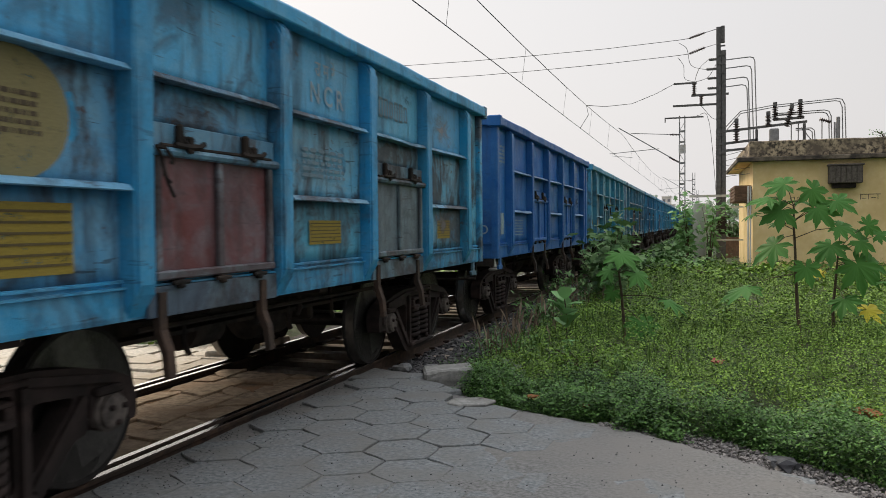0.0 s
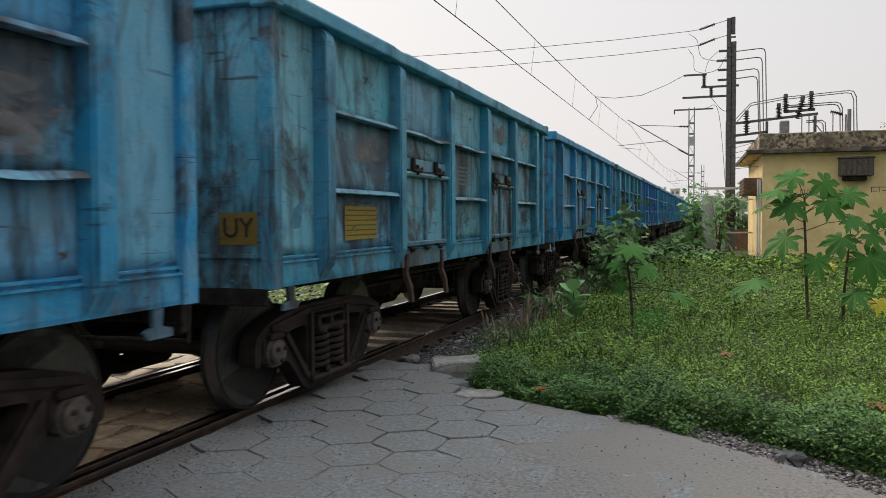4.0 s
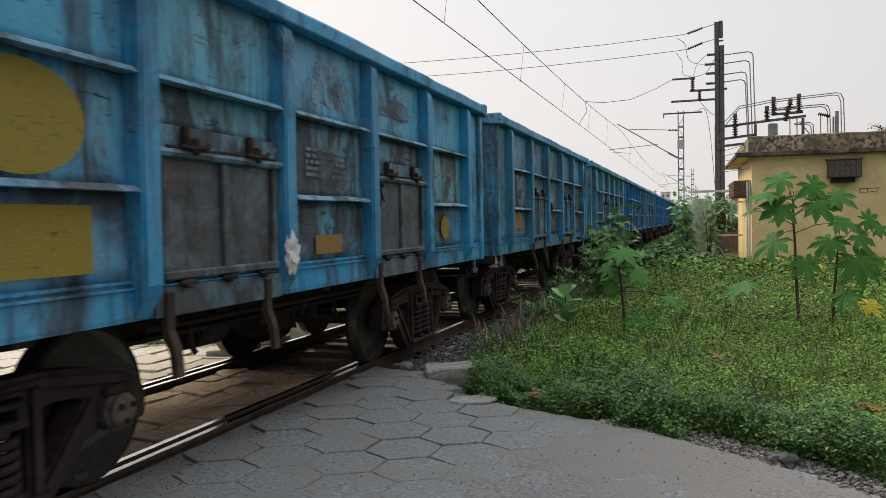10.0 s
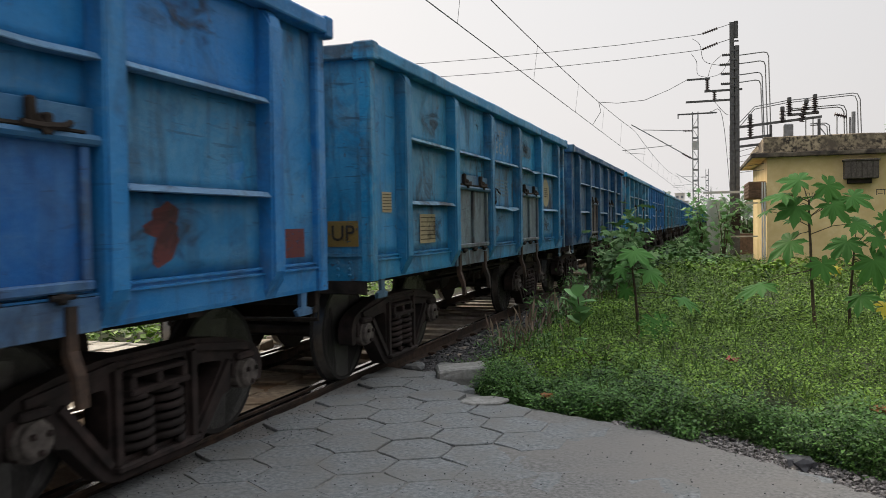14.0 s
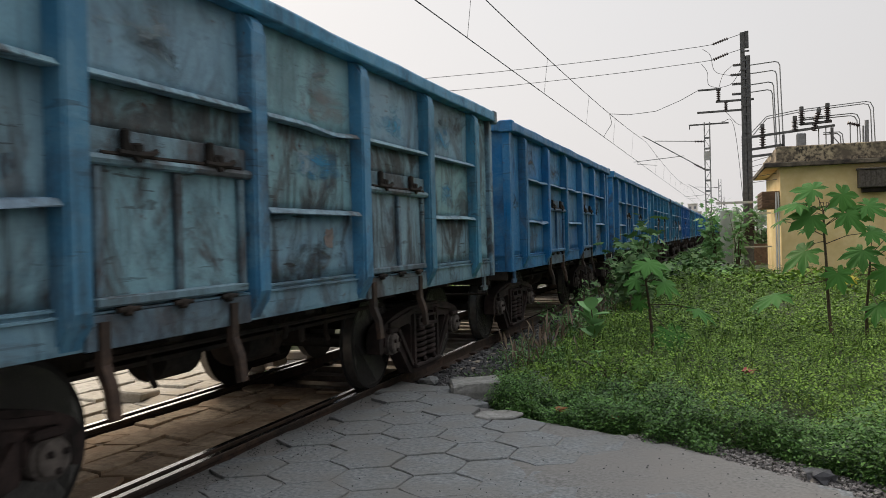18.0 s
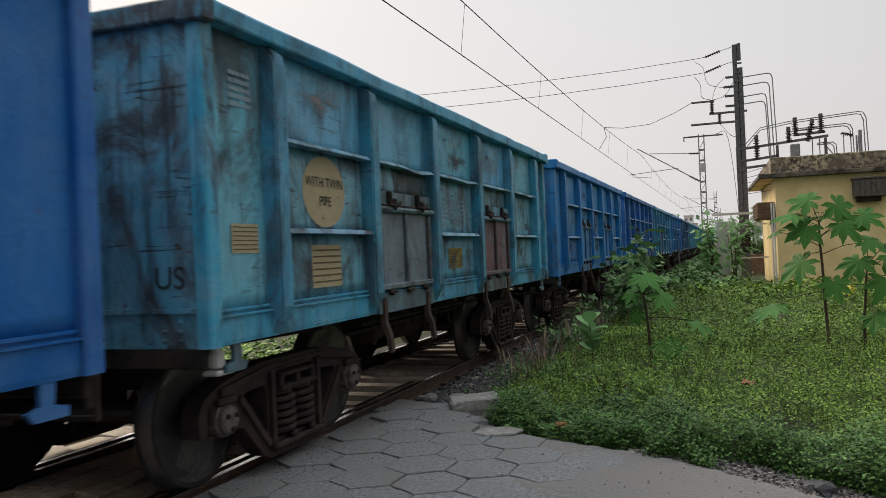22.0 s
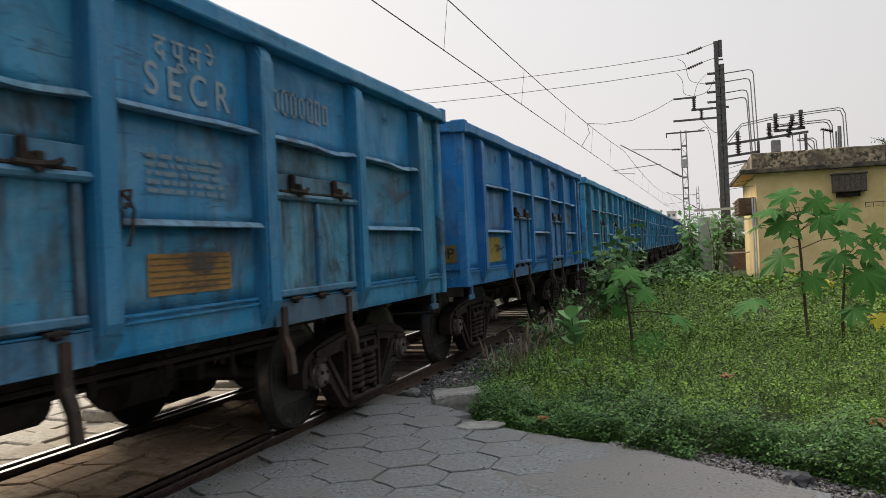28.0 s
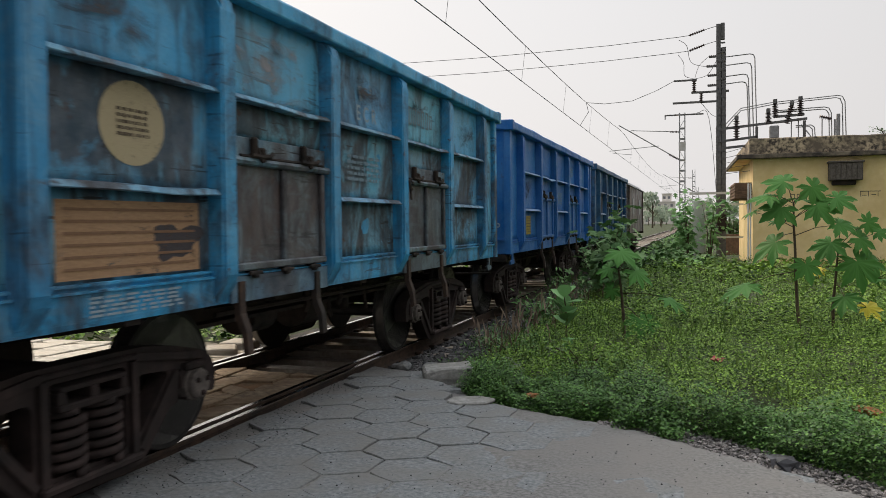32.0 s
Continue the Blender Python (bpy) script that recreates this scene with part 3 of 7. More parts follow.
bm = bmesh.new()
lathe(bm, [(0, 0.05), (0.02, 0.19), (0.42, 0.19), (0.44, 0.16), (0.5, 0.05)], (0.62, -0.9, 0.80), (0, 1, 0), 16)
tube(bm, [(0.62, -0.4, 0.8), (0.62, 1.9, 0.76)], 0.03, 6)
box(bm, 0.35, 0.85, 0.9, 1.0, 0.66, 0.98, bevel=0.02)
for y in (-1.2, 0.35, 1.25):
    tube(bm, [(0.9, y, 1.1), (0.92, y, 0.72), (0.9, y + 0.08, 0.64)], 0.022, 6)
tube(bm, [(1.15, -2.0, 0.93), (1.15, 2.0, 0.91)], 0.020, 6)
lathe(bm, [(0, 0.08), (0.03, 0.22), (0.55, 0.22), (0.58, 0.15), (0.62, 0.06)], (0.45, 0.35, 0.74), (0, 1, 0), 16)
for x in (-0.95, 0.80):
    prism(bm, [(x, 0.80), (x + 0.12, 0.80), (x + 0.12, 0.83), (x + 0.03, 0.84), (x + 0.03, 1.12), (x + 0.12, 1.13), (x + 0.12, 1.16), (x, 1.16)], "y", -2.2, 2.2)
for y in (-0.5, 0.2):
    tube(bm, [(1.10, y, 1.06), (1.12, y, 0.86), (1.08, y + 0.03, 0.80)], 0.03, 6)
BRAKE = finish("brake_gear", bm, GRIME)

# coupler and hoses
bm = bmesh.new()
box(bm, -0.09, 0.09, HALF - 0.2, HALF + 0.22, 0.96, 1.14, bevel=0.02)
prism(bm, [(-0.17, HALF + 0.2), (0.15, HALF + 0.2), (0.2, HALF + 0.4), (0.06, HALF + 0.455), (0.02, HALF + 0.34), (-0.12, HALF + 0.36), (-0.2, HALF + 0.455)], "z", 0.9, 1.2)
COUPLER = finish("coupler", bm, CAST)
bm = bmesh.new()
tube(bm, [(0.42, HALF, 0.98), (0.43, HALF + 0.12, 0.98), (0.42, HALF + 0.25, 0.80), (0.38, HALF + 0.42, 0.68), (0.37, HALF + 0.464, 0.675)], 0.028, 8)
HOSE = finish("brake_hose", bm, WHEEL)
bm = bmesh.new()
tube(bm, [(1.38, HALF + 0.02, 1.1), (1.40, HALF + 0.10, 1.02), (1.40, HALF + 0.10, 0.80), (0.3, HALF + 0.12, 0.78)], 0.017, 6)
tube(bm, [(0.3, HALF + 0.12, 0.78), (0.16, HALF + 0.14, 1.0)], 0.017, 6)
box(bm, 1.30, 1.42, HALF, HALF + 0.07, 0.86, 1.08, bevel=0.012)
UNCOUPLE = finish("uncoupling_rod", bm, GRIME)
bm = bmesh.new()
lathe(bm, [(0, 0.03), (0.015, 0.055), (0.10, 0.05), (0.13, 0.035), (0.16, 0.05), (0.17, 0.02)], (1.40, HALF - 0.22, 0.90), (0, 0, 1), 10)
box(bm, 1.34, 1.47, HALF - 0.32, HALF - 0.14, 0.865, 0.90, bevel=0.012)
PALECOCK = finish("end_cock", bm, WHITEPAINT)
bm = bmesh.new()
prism(bm, [(HALF - 0.36, 1.06), (HALF - 0.27, 1.06), (HALF - 0.28, 0.95), (HALF - 0.19, 0.93), (HALF - 0.19, 0.88), (HALF - 0.40, 0.88), (HALF - 0.44, 0.93), (HALF - 0.36, 0.95)], "x", 1.47, 1.50)
JACKPAD = finish("jacking_bracket", bm, PAINT)

# bogie: cast side frame with its openings, bolster, springs, axle boxes
def strut(bm, a, b, w, x0=0.98, x1=1.14):
    a, b = Vector(a), Vector(b)
    d = (b - a).normalized()
    s = Vector((-d.y, d.x)) * w * 0.5
    prism(bm, [tuple(a + s), tuple(b + s), tuple(b - s), tuple(a - s)], "x", x0, x1)


def rounded(points, r, seg=3):
    """An outline with its corners cut round."""
    out, n = [], len(points)
    for k in range(n):
        a, p, b = (Vector(points[(k + q) % n]) for q in (-1, 0, 1))
        da, db = (a - p), (b - p)
        q = min(r, da.length * 0.45, db.length * 0.45)
        s, e = p + da.normalized() * q, p + db.normalized() * q
        out += [s * (1 - t) ** 2 + p * 2 * t * (1 - t) + e * t * t for t in (i / seg for i in range(seg + 1))]
    return [tuple(v) for v in out]


def pierced(bm, outline, holes, x0, x1):
    """A thick plate in the y-z plane with openings through it."""
    edges = []
    for loop in [outline] + holes:
        vs = [bm.verts.new((x0, u, v)) for u, v in loop]
        edges += [bm.edges.new((vs[i], vs[(i + 1) % len(vs)])) for i in range(len(vs))]
    fs = [f for f in bmesh.ops.triangle_fill(bm, use_beauty=True, edges=edges)["geom"] if isinstance(f, bmesh.types.BMFace)]
    moved = bmesh.ops.extrude_face_region(bm, geom=fs)["geom"]
    for v in moved:
        if isinstance(v, bmesh.types.BMVert):
            v.co.x = x1


HALF_FRAME = [(0.0, 0.815), (0.46, 0.815), (0.80, 0.775), (1.06, 0.715), (1.22, 0.645), (1.27, 0.54), (1.26, 0.385), (1.175, 0.385), (1.165, 0.60), (0.845, 0.60), (0.835, 0.375), (0.745, 0.37), (0.47, 0.085), (0.36, 0.055), (0.0, 0.055)]
bm = bmesh.new()
pierced(bm, rounded([p for p in HALF_FRAME[1:-1]] + [(-u, v) for u, v in HALF_FRAME[-2:0:-1]], 0.05),
        [rounded([(-0.315, 0.19), (0.315, 0.19), (0.315, 0.715), (-0.315, 0.715)], 0.04)] + [rounded([(s * 0.42, 0.235), (s * 0.42, 0.64), (s * 0.755, 0.615)][::s], 0.07) for s in (1, -1)], 0.985, 1.135)
for s in (-1, 1):
    # raised ribs of the casting along the column, the chord and the diagonal
    strut(bm, (s * 0.365, 0.74), (s * 0.365, 0.12), 0.055, 1.13, 1.172)
    strut(bm, (s * 0.80, 0.60), (s * 0.42, 0.17), 0.05, 1.13, 1.165)
    strut(bm, (s * 0.38, 0.765), (s * 1.04, 0.675), 0.05, 1.13, 1.165)
    box(bm, 0.975, 1.19, s * 0.985 - 0.11, s * 0.985 + 0.11, 0.585, 0.64, bevel=0.014)
box(bm, 0.97, 1.20, -0.40, 0.40, 0.115, 0.165, bevel=0.014)
box(bm, 0.97, 1.165, -0.42, 0.42, 0.745, 0.785, bevel=0.012)
# end of the bolster in the frame's window, with two pockets
box(bm, 0.96, 1.20, -0.285, 0.285, 0.555, 0.60, bevel=0.01)
box(bm, 0.96, 1.19, -0.27, 0.27, 0.665, 0.695, bevel=0.008)
for y in (-0.25, 0.0, 0.25):
    box(bm, 0.96, 1.185, y - 0.03, y + 0.03, 0.595, 0.67, bevel=0.006)
FRAME = finish("side_frame", bm, CAST)
bm = bmesh.new()
box(bm, -1.0, 1.0, -0.20, 0.20, 0.52, 0.74, bevel=0.02)
for y in (-0.62, 0.62):
    tube(bm, [(-0.85, y, 0.46), (0.85, y, 0.46)], 0.04, 8)
    for x in (-0.78, 0.78):
        box(bm, x - 0.05, x + 0.05, y + (-0.10 if y < 0 else 0.02), y + (-0.02 if y < 0 else 0.10), 0.30, 0.62, bevel=0.01)
# dark plates added behind the springs to block the bright view through them
for x in (-0.90, 0.90):
    box(bm, x - 0.035, x + 0.035, -0.33, 0.33, 0.17, 0.56)
BOLSTER = finish("bolster", bm, GRIME)


def coil(bm, x, y, z0, z1, r, w, turns):
    n = turns * 12
    tube(bm, [(x + r * math.cos(2 * math.pi * i / 12), y + r * math.sin(2 * math.pi * i / 12), z0 + (z1 - z0) * i / n) for i in range(n + 1)], w, 5)


bm = bmesh.new()
coil(bm, 1.07, 0.0, 0.185, 0.550, 0.118, 0.028, 6)
SPRING = finish("spring", bm, CAST, True)
bm = bmesh.new()
prism(bm, [(-0.15, 0.60), (-0.15, 0.47), (-0.10, 0.45), (-0.09, 0.38), (0.09, 0.38), (0.10, 0.45), (0.15, 0.47), (0.15, 0.60)], "x", 0.95, 1.145)
lathe(bm, [(0, 0.125), (0.06, 0.125), (0.065, 0.108), (0.10, 0.105), (0.115, 0.085), (0.118, 0.03)], (1.10, 0, 0.48), (1, 0, 0), 18, 1)
for k in range(3):
    a = k * 2.094 + 0.5
    lathe(bm, [(0, 0.022), (0.03, 0.018), (0.034, 0.006)], (1.205, 0.062 * math.cos(a), 0.48 + 0.062 * math.sin(a)), (1, 0, 0), 6)
AXLEBOX = finish("axle_box", bm, [CAST, BEARING])

# wheelset: turned wheels on an axle
bm = bmesh.new()
tube(bm, [(-1.16, 0, 0), (1.16, 0, 0)], 0.075, 12)
for s in (-1, 1):
    lathe(bm, [(0.800 * s, 0.43), (0.800 * s, 0.515), (0.808 * s, 0.526), (0.822 * s, 0.522), (0.832 * s, 0.503)], (0, 0, 0), (1, 0, 0), 36, 0)
    lathe(bm, [(0.832 * s, 0.503), (0.925 * s, 0.497)], (0, 0, 0), (1, 0, 0), 36, 1)
    lathe(bm, [(0.925 * s, 0.497), (0.928 * s, 0.49), (0.922 * s, 0.43), (0.885 * s, 0.40), (0.865 * s, 0.28), (0.885 * s, 0.17), (0.94 * s, 0.14), (0.945 * s, 0.09)], (0, 0, 0), (1, 0, 0), 36, 0)
    box(bm, 0.905 * s - 0.02, 0.905 * s + 0.02, 0.415, 0.455, -0.05, 0.05, 1)
WHEELSET = finish("wheelset", bm, [WHEEL, TREAD])

DISC = {}


def disc(seg=28):
    if "d" not in DISC:
        bm = bmesh.new()
        vs = [bm.verts.new((math.cos(2 * math.pi * k / seg), math.sin(2 * math.pi * k / seg), 0)) for k in range(seg)]
        bm.faces.new(vs)
        DISC["d"] = finish("disc", bm, DECAL)
        bm = bmesh.new()
        bm.faces.new([bm.verts.new(p) for p in ((-0.5, -0.5, 0), (0.5, -0.5, 0), (0.5, 0.5, 0), (-0.5, 0.5, 0))])
        DISC["p"] = finish("panel", bm, DECAL)
        bm = bmesh.new()
        rng = random.Random(5)
        for k in range(5):
            y = 0.42 - k * 0.2
            x = -0.5
            while x < 0.42:
                w = rng.uniform(0.05, 0.16)
                bm.faces.new([bm.verts.new(p) for p in ((x, y - 0.055, 0), (min(x + w, 0.5), y - 0.055, 0), (min(x + w, 0.5), y + 0.055, 0), (x, y + 0.055, 0))])
                x += w + rng.uniform(0.02, 0.05)
        DISC["l"] = finish("lines", bm, DECAL)
        for q in range(3):
            bm = bmesh.new()
            bm.faces.new([bm.verts.new((math.cos(0.21 * k), math.sin(0.21 * k), 0)) for k in range(30)])
            DISC["g"] = finish("soot", bm, SOOTPATCH)
            bm = bmesh.new()
            bm.faces.new([bm.verts.new((math.cos(0.21 * k) * f, math.sin(0.21 * k) * f, 0)) for k, f in ((k, 1 + 0.75 * noise.noise(Vector((math.cos(0.21 * k) * 1.6, math.sin(0.21 * k) * 1.6, q * 5.0 + 1)))) for k in range(30))])
            DISC["s%d" % q] = finish("smear", bm, DECAL)
        bm = bmesh.new()
        for k in range(7):
            x = -0.5 + k * 0.145
            h = 0.5 if k % 3 else 0.42
            for q in ((x, x + 0.028, -h, h), (x + 0.075, x + 0.103, -h, h), (x, x + 0.103, h - 0.12, h), (x, x + 0.103, -h, -h + 0.12 if k % 2 else -h + 0.1)):
                bm.faces.new([bm.verts.new(p) for p in ((q[0], q[2], 0), (q[1], q[2], 0), (q[1], q[3], 0), (q[0], q[3], 0))])
        DISC["n"] = finish("number_bars", bm, DECAL)
        bm = bmesh.new()
        for k in range(6):
            y = 0.42 - k * 0.165
            bm.faces.new([bm.verts.new(p) for p in ((-0.5, y - 0.02, 0), (0.5, y - 0.02, 0), (0.5, y + 0.02, 0), (-0.5, y + 0.02, 0))])
        DISC["r"] = finish("ruled_lines", bm, DECAL)
    return DISC


disc()
LIGHT, MID, ROYAL, TEAL, GREY, BRIGHT, NAVY = (0.02, 0.34, 0.655), (0.005, 0.233, 0.485), (0.004, 0.123, 0.416), (0.04, 0.34, 0.542), (0.033, 0.29, 0.529), (0.004, 0.195, 0.53), (0.005, 0.086, 0.227)
PALE = (0.16, 0.30, 0.40)
DEEP = (0.005, 0.175, 0.435)
FADE = {PALE: ((0.24, 0.408, 0.492), 0.8), LIGHT: ((0.204, 0.432, 0.528), 0.5), MID: ((0.06, 0.24, 0.408), 0.4), ROYAL: ((0.005, 0.12, 0.384), 0.2), TEAL: ((0.24, 0.48, 0.564), 0.48), GREY: ((0.084, 0.156, 0.216), 0.55), BRIGHT: ((0.036, 0.216, 0.456), 0.3), NAVY: ((0.024, 0.084, 0.192), 0.3), DEEP: ((0.055, 0.185, 0.34), 0.4)}
DIRT = {PALE: 0.66, LIGHT: 0.66, MID: 0.55, ROYAL: 0.14, TEAL: 0.70, GREY: 0.72, BRIGHT: 0.38, NAVY: 0.45, DEEP: 0.45}
RED, BROWN, SOOT, ASH = (0.15, 0.040, 0.038), (0.095, 0.060, 0.052), (0.068, 0.060, 0.066), (0.14, 0.175, 0.20)
YELLOW, CREAM, CHALK, BLACK, ORANGEMARK = (0.37, 0.28, 0.045), (0.50, 0.42, 0.26), (0.33, 0.43, 0.48), (0.03, 0.03, 0.03), (0.38, 0.21, 0.06)
TRAIN = []


def mark(w, kind, y, z, width, height, color, text="", end=False):
    """A painted mark on the side facing the crossing: d disc, p panel, l lines, n number bars, r ruled lines, t lettering."""
    data = words(text) if kind == "t" else DISC["d" if kind == "e" else kind]
    if kind == "d" and color not in (YELLOW, CREAM) and width < 0.45:
        data = DISC["s%d" % (len(w.children) % 3)]
    name = {"d": "emblem", "e": "emblem", "g": "soot_patch", "p": "painted_panel", "l": "notice", "n": "number", "r": "ruling", "t": "lettering"}[kind]
    depth = {"g": 0.4975, "d": 0.4905, "e": 0.4905, "p": 0.4895, "l": 0.4935, "n": 0.4915, "r": 0.4935, "t": 0.4955}[kind]
    depth += 0.0225 if z < 1.24 and not end else 0.0
    s = Matrix.Diagonal((width, height, 1, 1))
    if end:
        m = pose(y, -HALF - 0.016 - (depth - 0.5), z, 90, 0, 0) @ s
    else:
        m = pose(1.0 + depth, y, z, 90, 0, 90) @ s
    ob = part(name, data, None, w, "", m, color)
    return ob if kind in "depg" else tagged(ob, kind="stuff")


def wagon(base, doors=None, marks=(), number=True, plate=None, dirt=None, sills=(None, None)):
    """One open goods wagon behind the last; doors: the colours of the two doors that face the crossing."""
    i = len(TRAIN) - 1
    rng = random.Random(i * 7 + 3)
    dirt = DIRT[base] if dirt is None else dirt

    def dusty(k):
        """Rubbed and dusty edges, paled further as if lit from above: the wagon's colour towards pale grey."""
        return shade(tuple(q + (p - q) * k for q, p in zip(base, (0.22, 0.33, 0.39))), 0.15)

    def shade(c, k=0.12):
        v = 1 + rng.uniform(-k, k)
        return tuple(max(0.006, q * v * (1 + rng.uniform(-k, k) * 0.3)) for q in c) + (min(1.0, max(0.0, dirt * rng.uniform(0.7, 1.3))),)

    kind = {LIGHT: "light blue", MID: "mid blue", ROYAL: "royal blue", TEAL: "teal blue", GREY: "grey-blue", PALE: "pale grey-blue", BRIGHT: "bright blue", DEEP: "deep blue", NAVY: "navy blue"}[base]
    w = thing("open_wagon", "%s steel open goods wagon, %s, on the track" % (kind, "clean paint" if base in (ROYAL, NAVY) else "worn and stained"), "wagon", pose(0, FIRST_GAP - PITCH / 2 + i * PITCH + (SLACK if i >= 24 else 0.0), 0), "wagons of the train")
    TRAIN.append(w)
    dcol = list(doors or (base, base))
    faded = tuple(q + (p - q) * FADE[base][1] for q, p in zip(base, FADE[base][0]))
    rail = (0.05, 0.26, 0.45) if base is PALE else base

    def sheet(row):
        """A panel's colour: clean and lightened in the top and end rows, faded and sooty lower down, each a little
        different.
        """
        k = {"top": 0.75, "end": 0.8, "middle": 1.0, "low": 1.0, "band": 1.05}[row] * rng.uniform(0.55, 1.3)
        c = tuple(q + (p - q) * min(1.0, k) for q, p in zip(base, faded))
        c = tuple(max(0.004, q * rng.uniform(0.92, 1.08) * (1.14 if row in ("top", "end") else 1.0)) for q in c)
        return c + (min(1.0, dirt * {"top": 0.62, "end": 0.8, "middle": 1.15, "low": 1.1, "band": 1.3}[row] * rng.uniform(0.75, 1.25)),)

    def soiled(c, k):
        """A part that coal dust and hands have greyed."""
        return shade(tuple(q + (p - q) * k * min(1.0, dirt * 1.7) for q, p in zip(c, (0.075, 0.085, 0.095))), 0.15)

    for s in (0, 1):
        m = TURN if s else Matrix.Identity(4)
        # sill's lower tone and extra grime imitate the dimmer light low down
        part("side_sill", SILL, None, w, "", m, tuple(q * 0.95 for q in base) + (dirt * 0.8,))
        part("top_coping", COPING[rng.randrange(3)], None, w, "", m, shade(rail, 0.1)[:3] + (dirt * 0.55,))
        part("end_coping", ENDCOPING, None, w, "", m, shade(base, 0.1))
        part("corner_cap", CAP, None, w, "", m, shade(base, 0.1))
        part("corner_cap", CAP, None, w, "", m @ Matrix.Diagonal((-1, 1, 1, 1)), shade(base, 0.1))
        part("end_wall", ENDWALL, None, w, "", m, shade(tuple(0.5 * (p + q) for p, q in zip(base, faded)), 0.1))
        part("coupler", COUPLER, None, w, "", m)
        part("brake_hose", HOSE, None, w, "", m)
        part("uncoupling_rod", UNCOUPLE, None, w, "", m)
        part("jacking_bracket", JACKPAD, None, w, "", m, soiled(base, 0.8))
        part("jacking_bracket", JACKPAD, None, w, "", m @ Matrix.Diagonal((1, -1, 1, 1)), soiled(base, 0.8))
        for y in (-HALF, HALF - 0.095):
            part("corner_post", CORNER, None, w, "", m @ pose(0, y, 0), shade(base, 0.1))
        if not s and i % 2:
            part("end_cock", PALECOCK, None, w, "pale dusty end cock under the corner", Matrix.Diagonal((1, -1, 1, 1)))
        if s:
            part("outer_side", OUTER_SIDE, None, w, "", m, shade(base, 0.05))
            continue
        part("side_wall", LINER, None, w, "", None, shade(base, 0.05))
        for y in RIBS:
            part("rib", RIB, None, w, "", pose(0, y, 0), soiled(rail, rng.uniform(0.0, 0.28))[:3] + (dirt * rng.uniform(0.45, 0.8),))
        for y in (-4.482, 4.482):
            part("side_panel", rng.choice(PANELS["end"]), None, w, "", pose(0, y, 0), sheet("end"))
        for y in (-3.26, 0.0, 3.26):
            fit = Matrix.Diagonal((1, 1.025 if y == 0 else 1.0, 1, 1))
            for row in ("top", "middle", "low"):
                part("side_panel", rng.choice(PANELS[row]), None, w, "", pose(0, y, 0) @ fit, sheet(row))
            for z in (2.46, 1.80):
                part("stiffener", STIFF[rng.choice((0, 0, 0, 0, 1, 2, 3))], None, w, "", pose(0, y, z), dusty(0.5))
        for k, y in enumerate((-1.64, 1.64)):
            c = dcol[k]
            for row in ("top", "band"):
                part("side_panel", rng.choice(PANELS[row]), None, w, "", pose(0, y, 0), sheet(row))
            part("stiffener", STIFF[rng.choice((0, 0, 0, 1, 3))], None, w, "", pose(0, y, 2.46), dusty(0.5))
            dc = shade(c, 0.1)
            if c is base:
                dc = sheet("low")
            d = part("door", DOOR, None, w, {RED: "faded red door", BROWN: "rusty brown door", SOOT: "sooty grey door", ASH: "ash grey door"}.get(c, "") if c is not base else "", pose(0, y, 0), dc[:3] + (min(1.0, dc[3] * (1.1 if c is base else 0.62)),))
            part("hinge_plate", HINGEPLATE, None, w, "", pose(0, y, 0), soiled(faded, rng.uniform(0.2, 0.9)))
            part("sill_plate", SILLPLATE, None, w, "", pose(0, y, 0), soiled(base if c is base else tuple(0.5 * (p + q) for p, q in zip(c, base)), rng.uniform(0.6, 1.0)) if sills[k] is None else shade(sills[k], 0.1))
            for dy in (-0.635, 0.0, 0.635):
                part("door_bar", DOORBAR, None, d, "", pose(0, dy, 0), soiled(c, rng.uniform(0.2, 0.6)))
            part("hinge_rod", HINGEROD, None, d)
            part("door_ledge", DOORLEDGE, None, d, "", None, soiled(c, 0.5))
            for dy in (-0.40, 0.33):
                part("hinge", HINGE, None, d, "", pose(0, dy, 0))
                part("door_lever", LEVER, None, d, "", pose(0, dy * 1.55, 0))
            for dy in (-0.45, 0.0, 0.45):
                part("latch", LATCH, None, d, "", pose(0, dy, 0))
    part("floor_plate", FLOOR, None, w)
    underframe(w)
    part("brake_gear", BRAKE, None, w)
    running_gear(w)
    if number:
        mark(w, "n", 1.55, 2.77, 0.95, 0.20, (0.24, 0.33, 0.38))
        mark(w, "l", 0.0, 2.1, 0.8, 0.26, (0.20, 0.29, 0.35))
    if plate:
        if base not in (ROYAL, NAVY) and plate != "US":
            mark(w, "p", 1.24, 1.50, 0.32, 0.24, (0.26, 0.17, 0.04), end=True)
        mark(w, "t", 1.24, 1.50, 0.15, 0.15, CHALK if base in (ROYAL, NAVY) else BLACK, plate, end=True)
    for q in marks:
        mark(w, *q)
    bays = [(-3.26, 2.13), (-3.26, 1.53), (-3.26, 2.78), (0.0, 2.13), (0.0, 1.53), (0.0, 2.78), (3.26, 2.13), (3.26, 1.53), (3.26, 2.78), (-1.64, 2.78), (1.64, 2.78), (-4.42, 2.0), (4.42, 2.0)]
    for y, z in rng.sample(bays, 1 if dirt < 0.2 else 5):
        wide = 0.5 if abs(y) > 4 else rng.uniform(0.6, 0.95)
        tone = rng.uniform(0.03, 0.10) if dirt < 0.65 or rng.random() < 0.75 else rng.uniform(0.2, 0.34)
        mark(w, "g", y + rng.uniform(-0.25, 0.25) * (abs(y) < 4), z + rng.uniform(-0.1, 0.1), wide * 0.85, rng.uniform(0.22, 0.4), (tone, tone * 0.95, tone * 0.96))
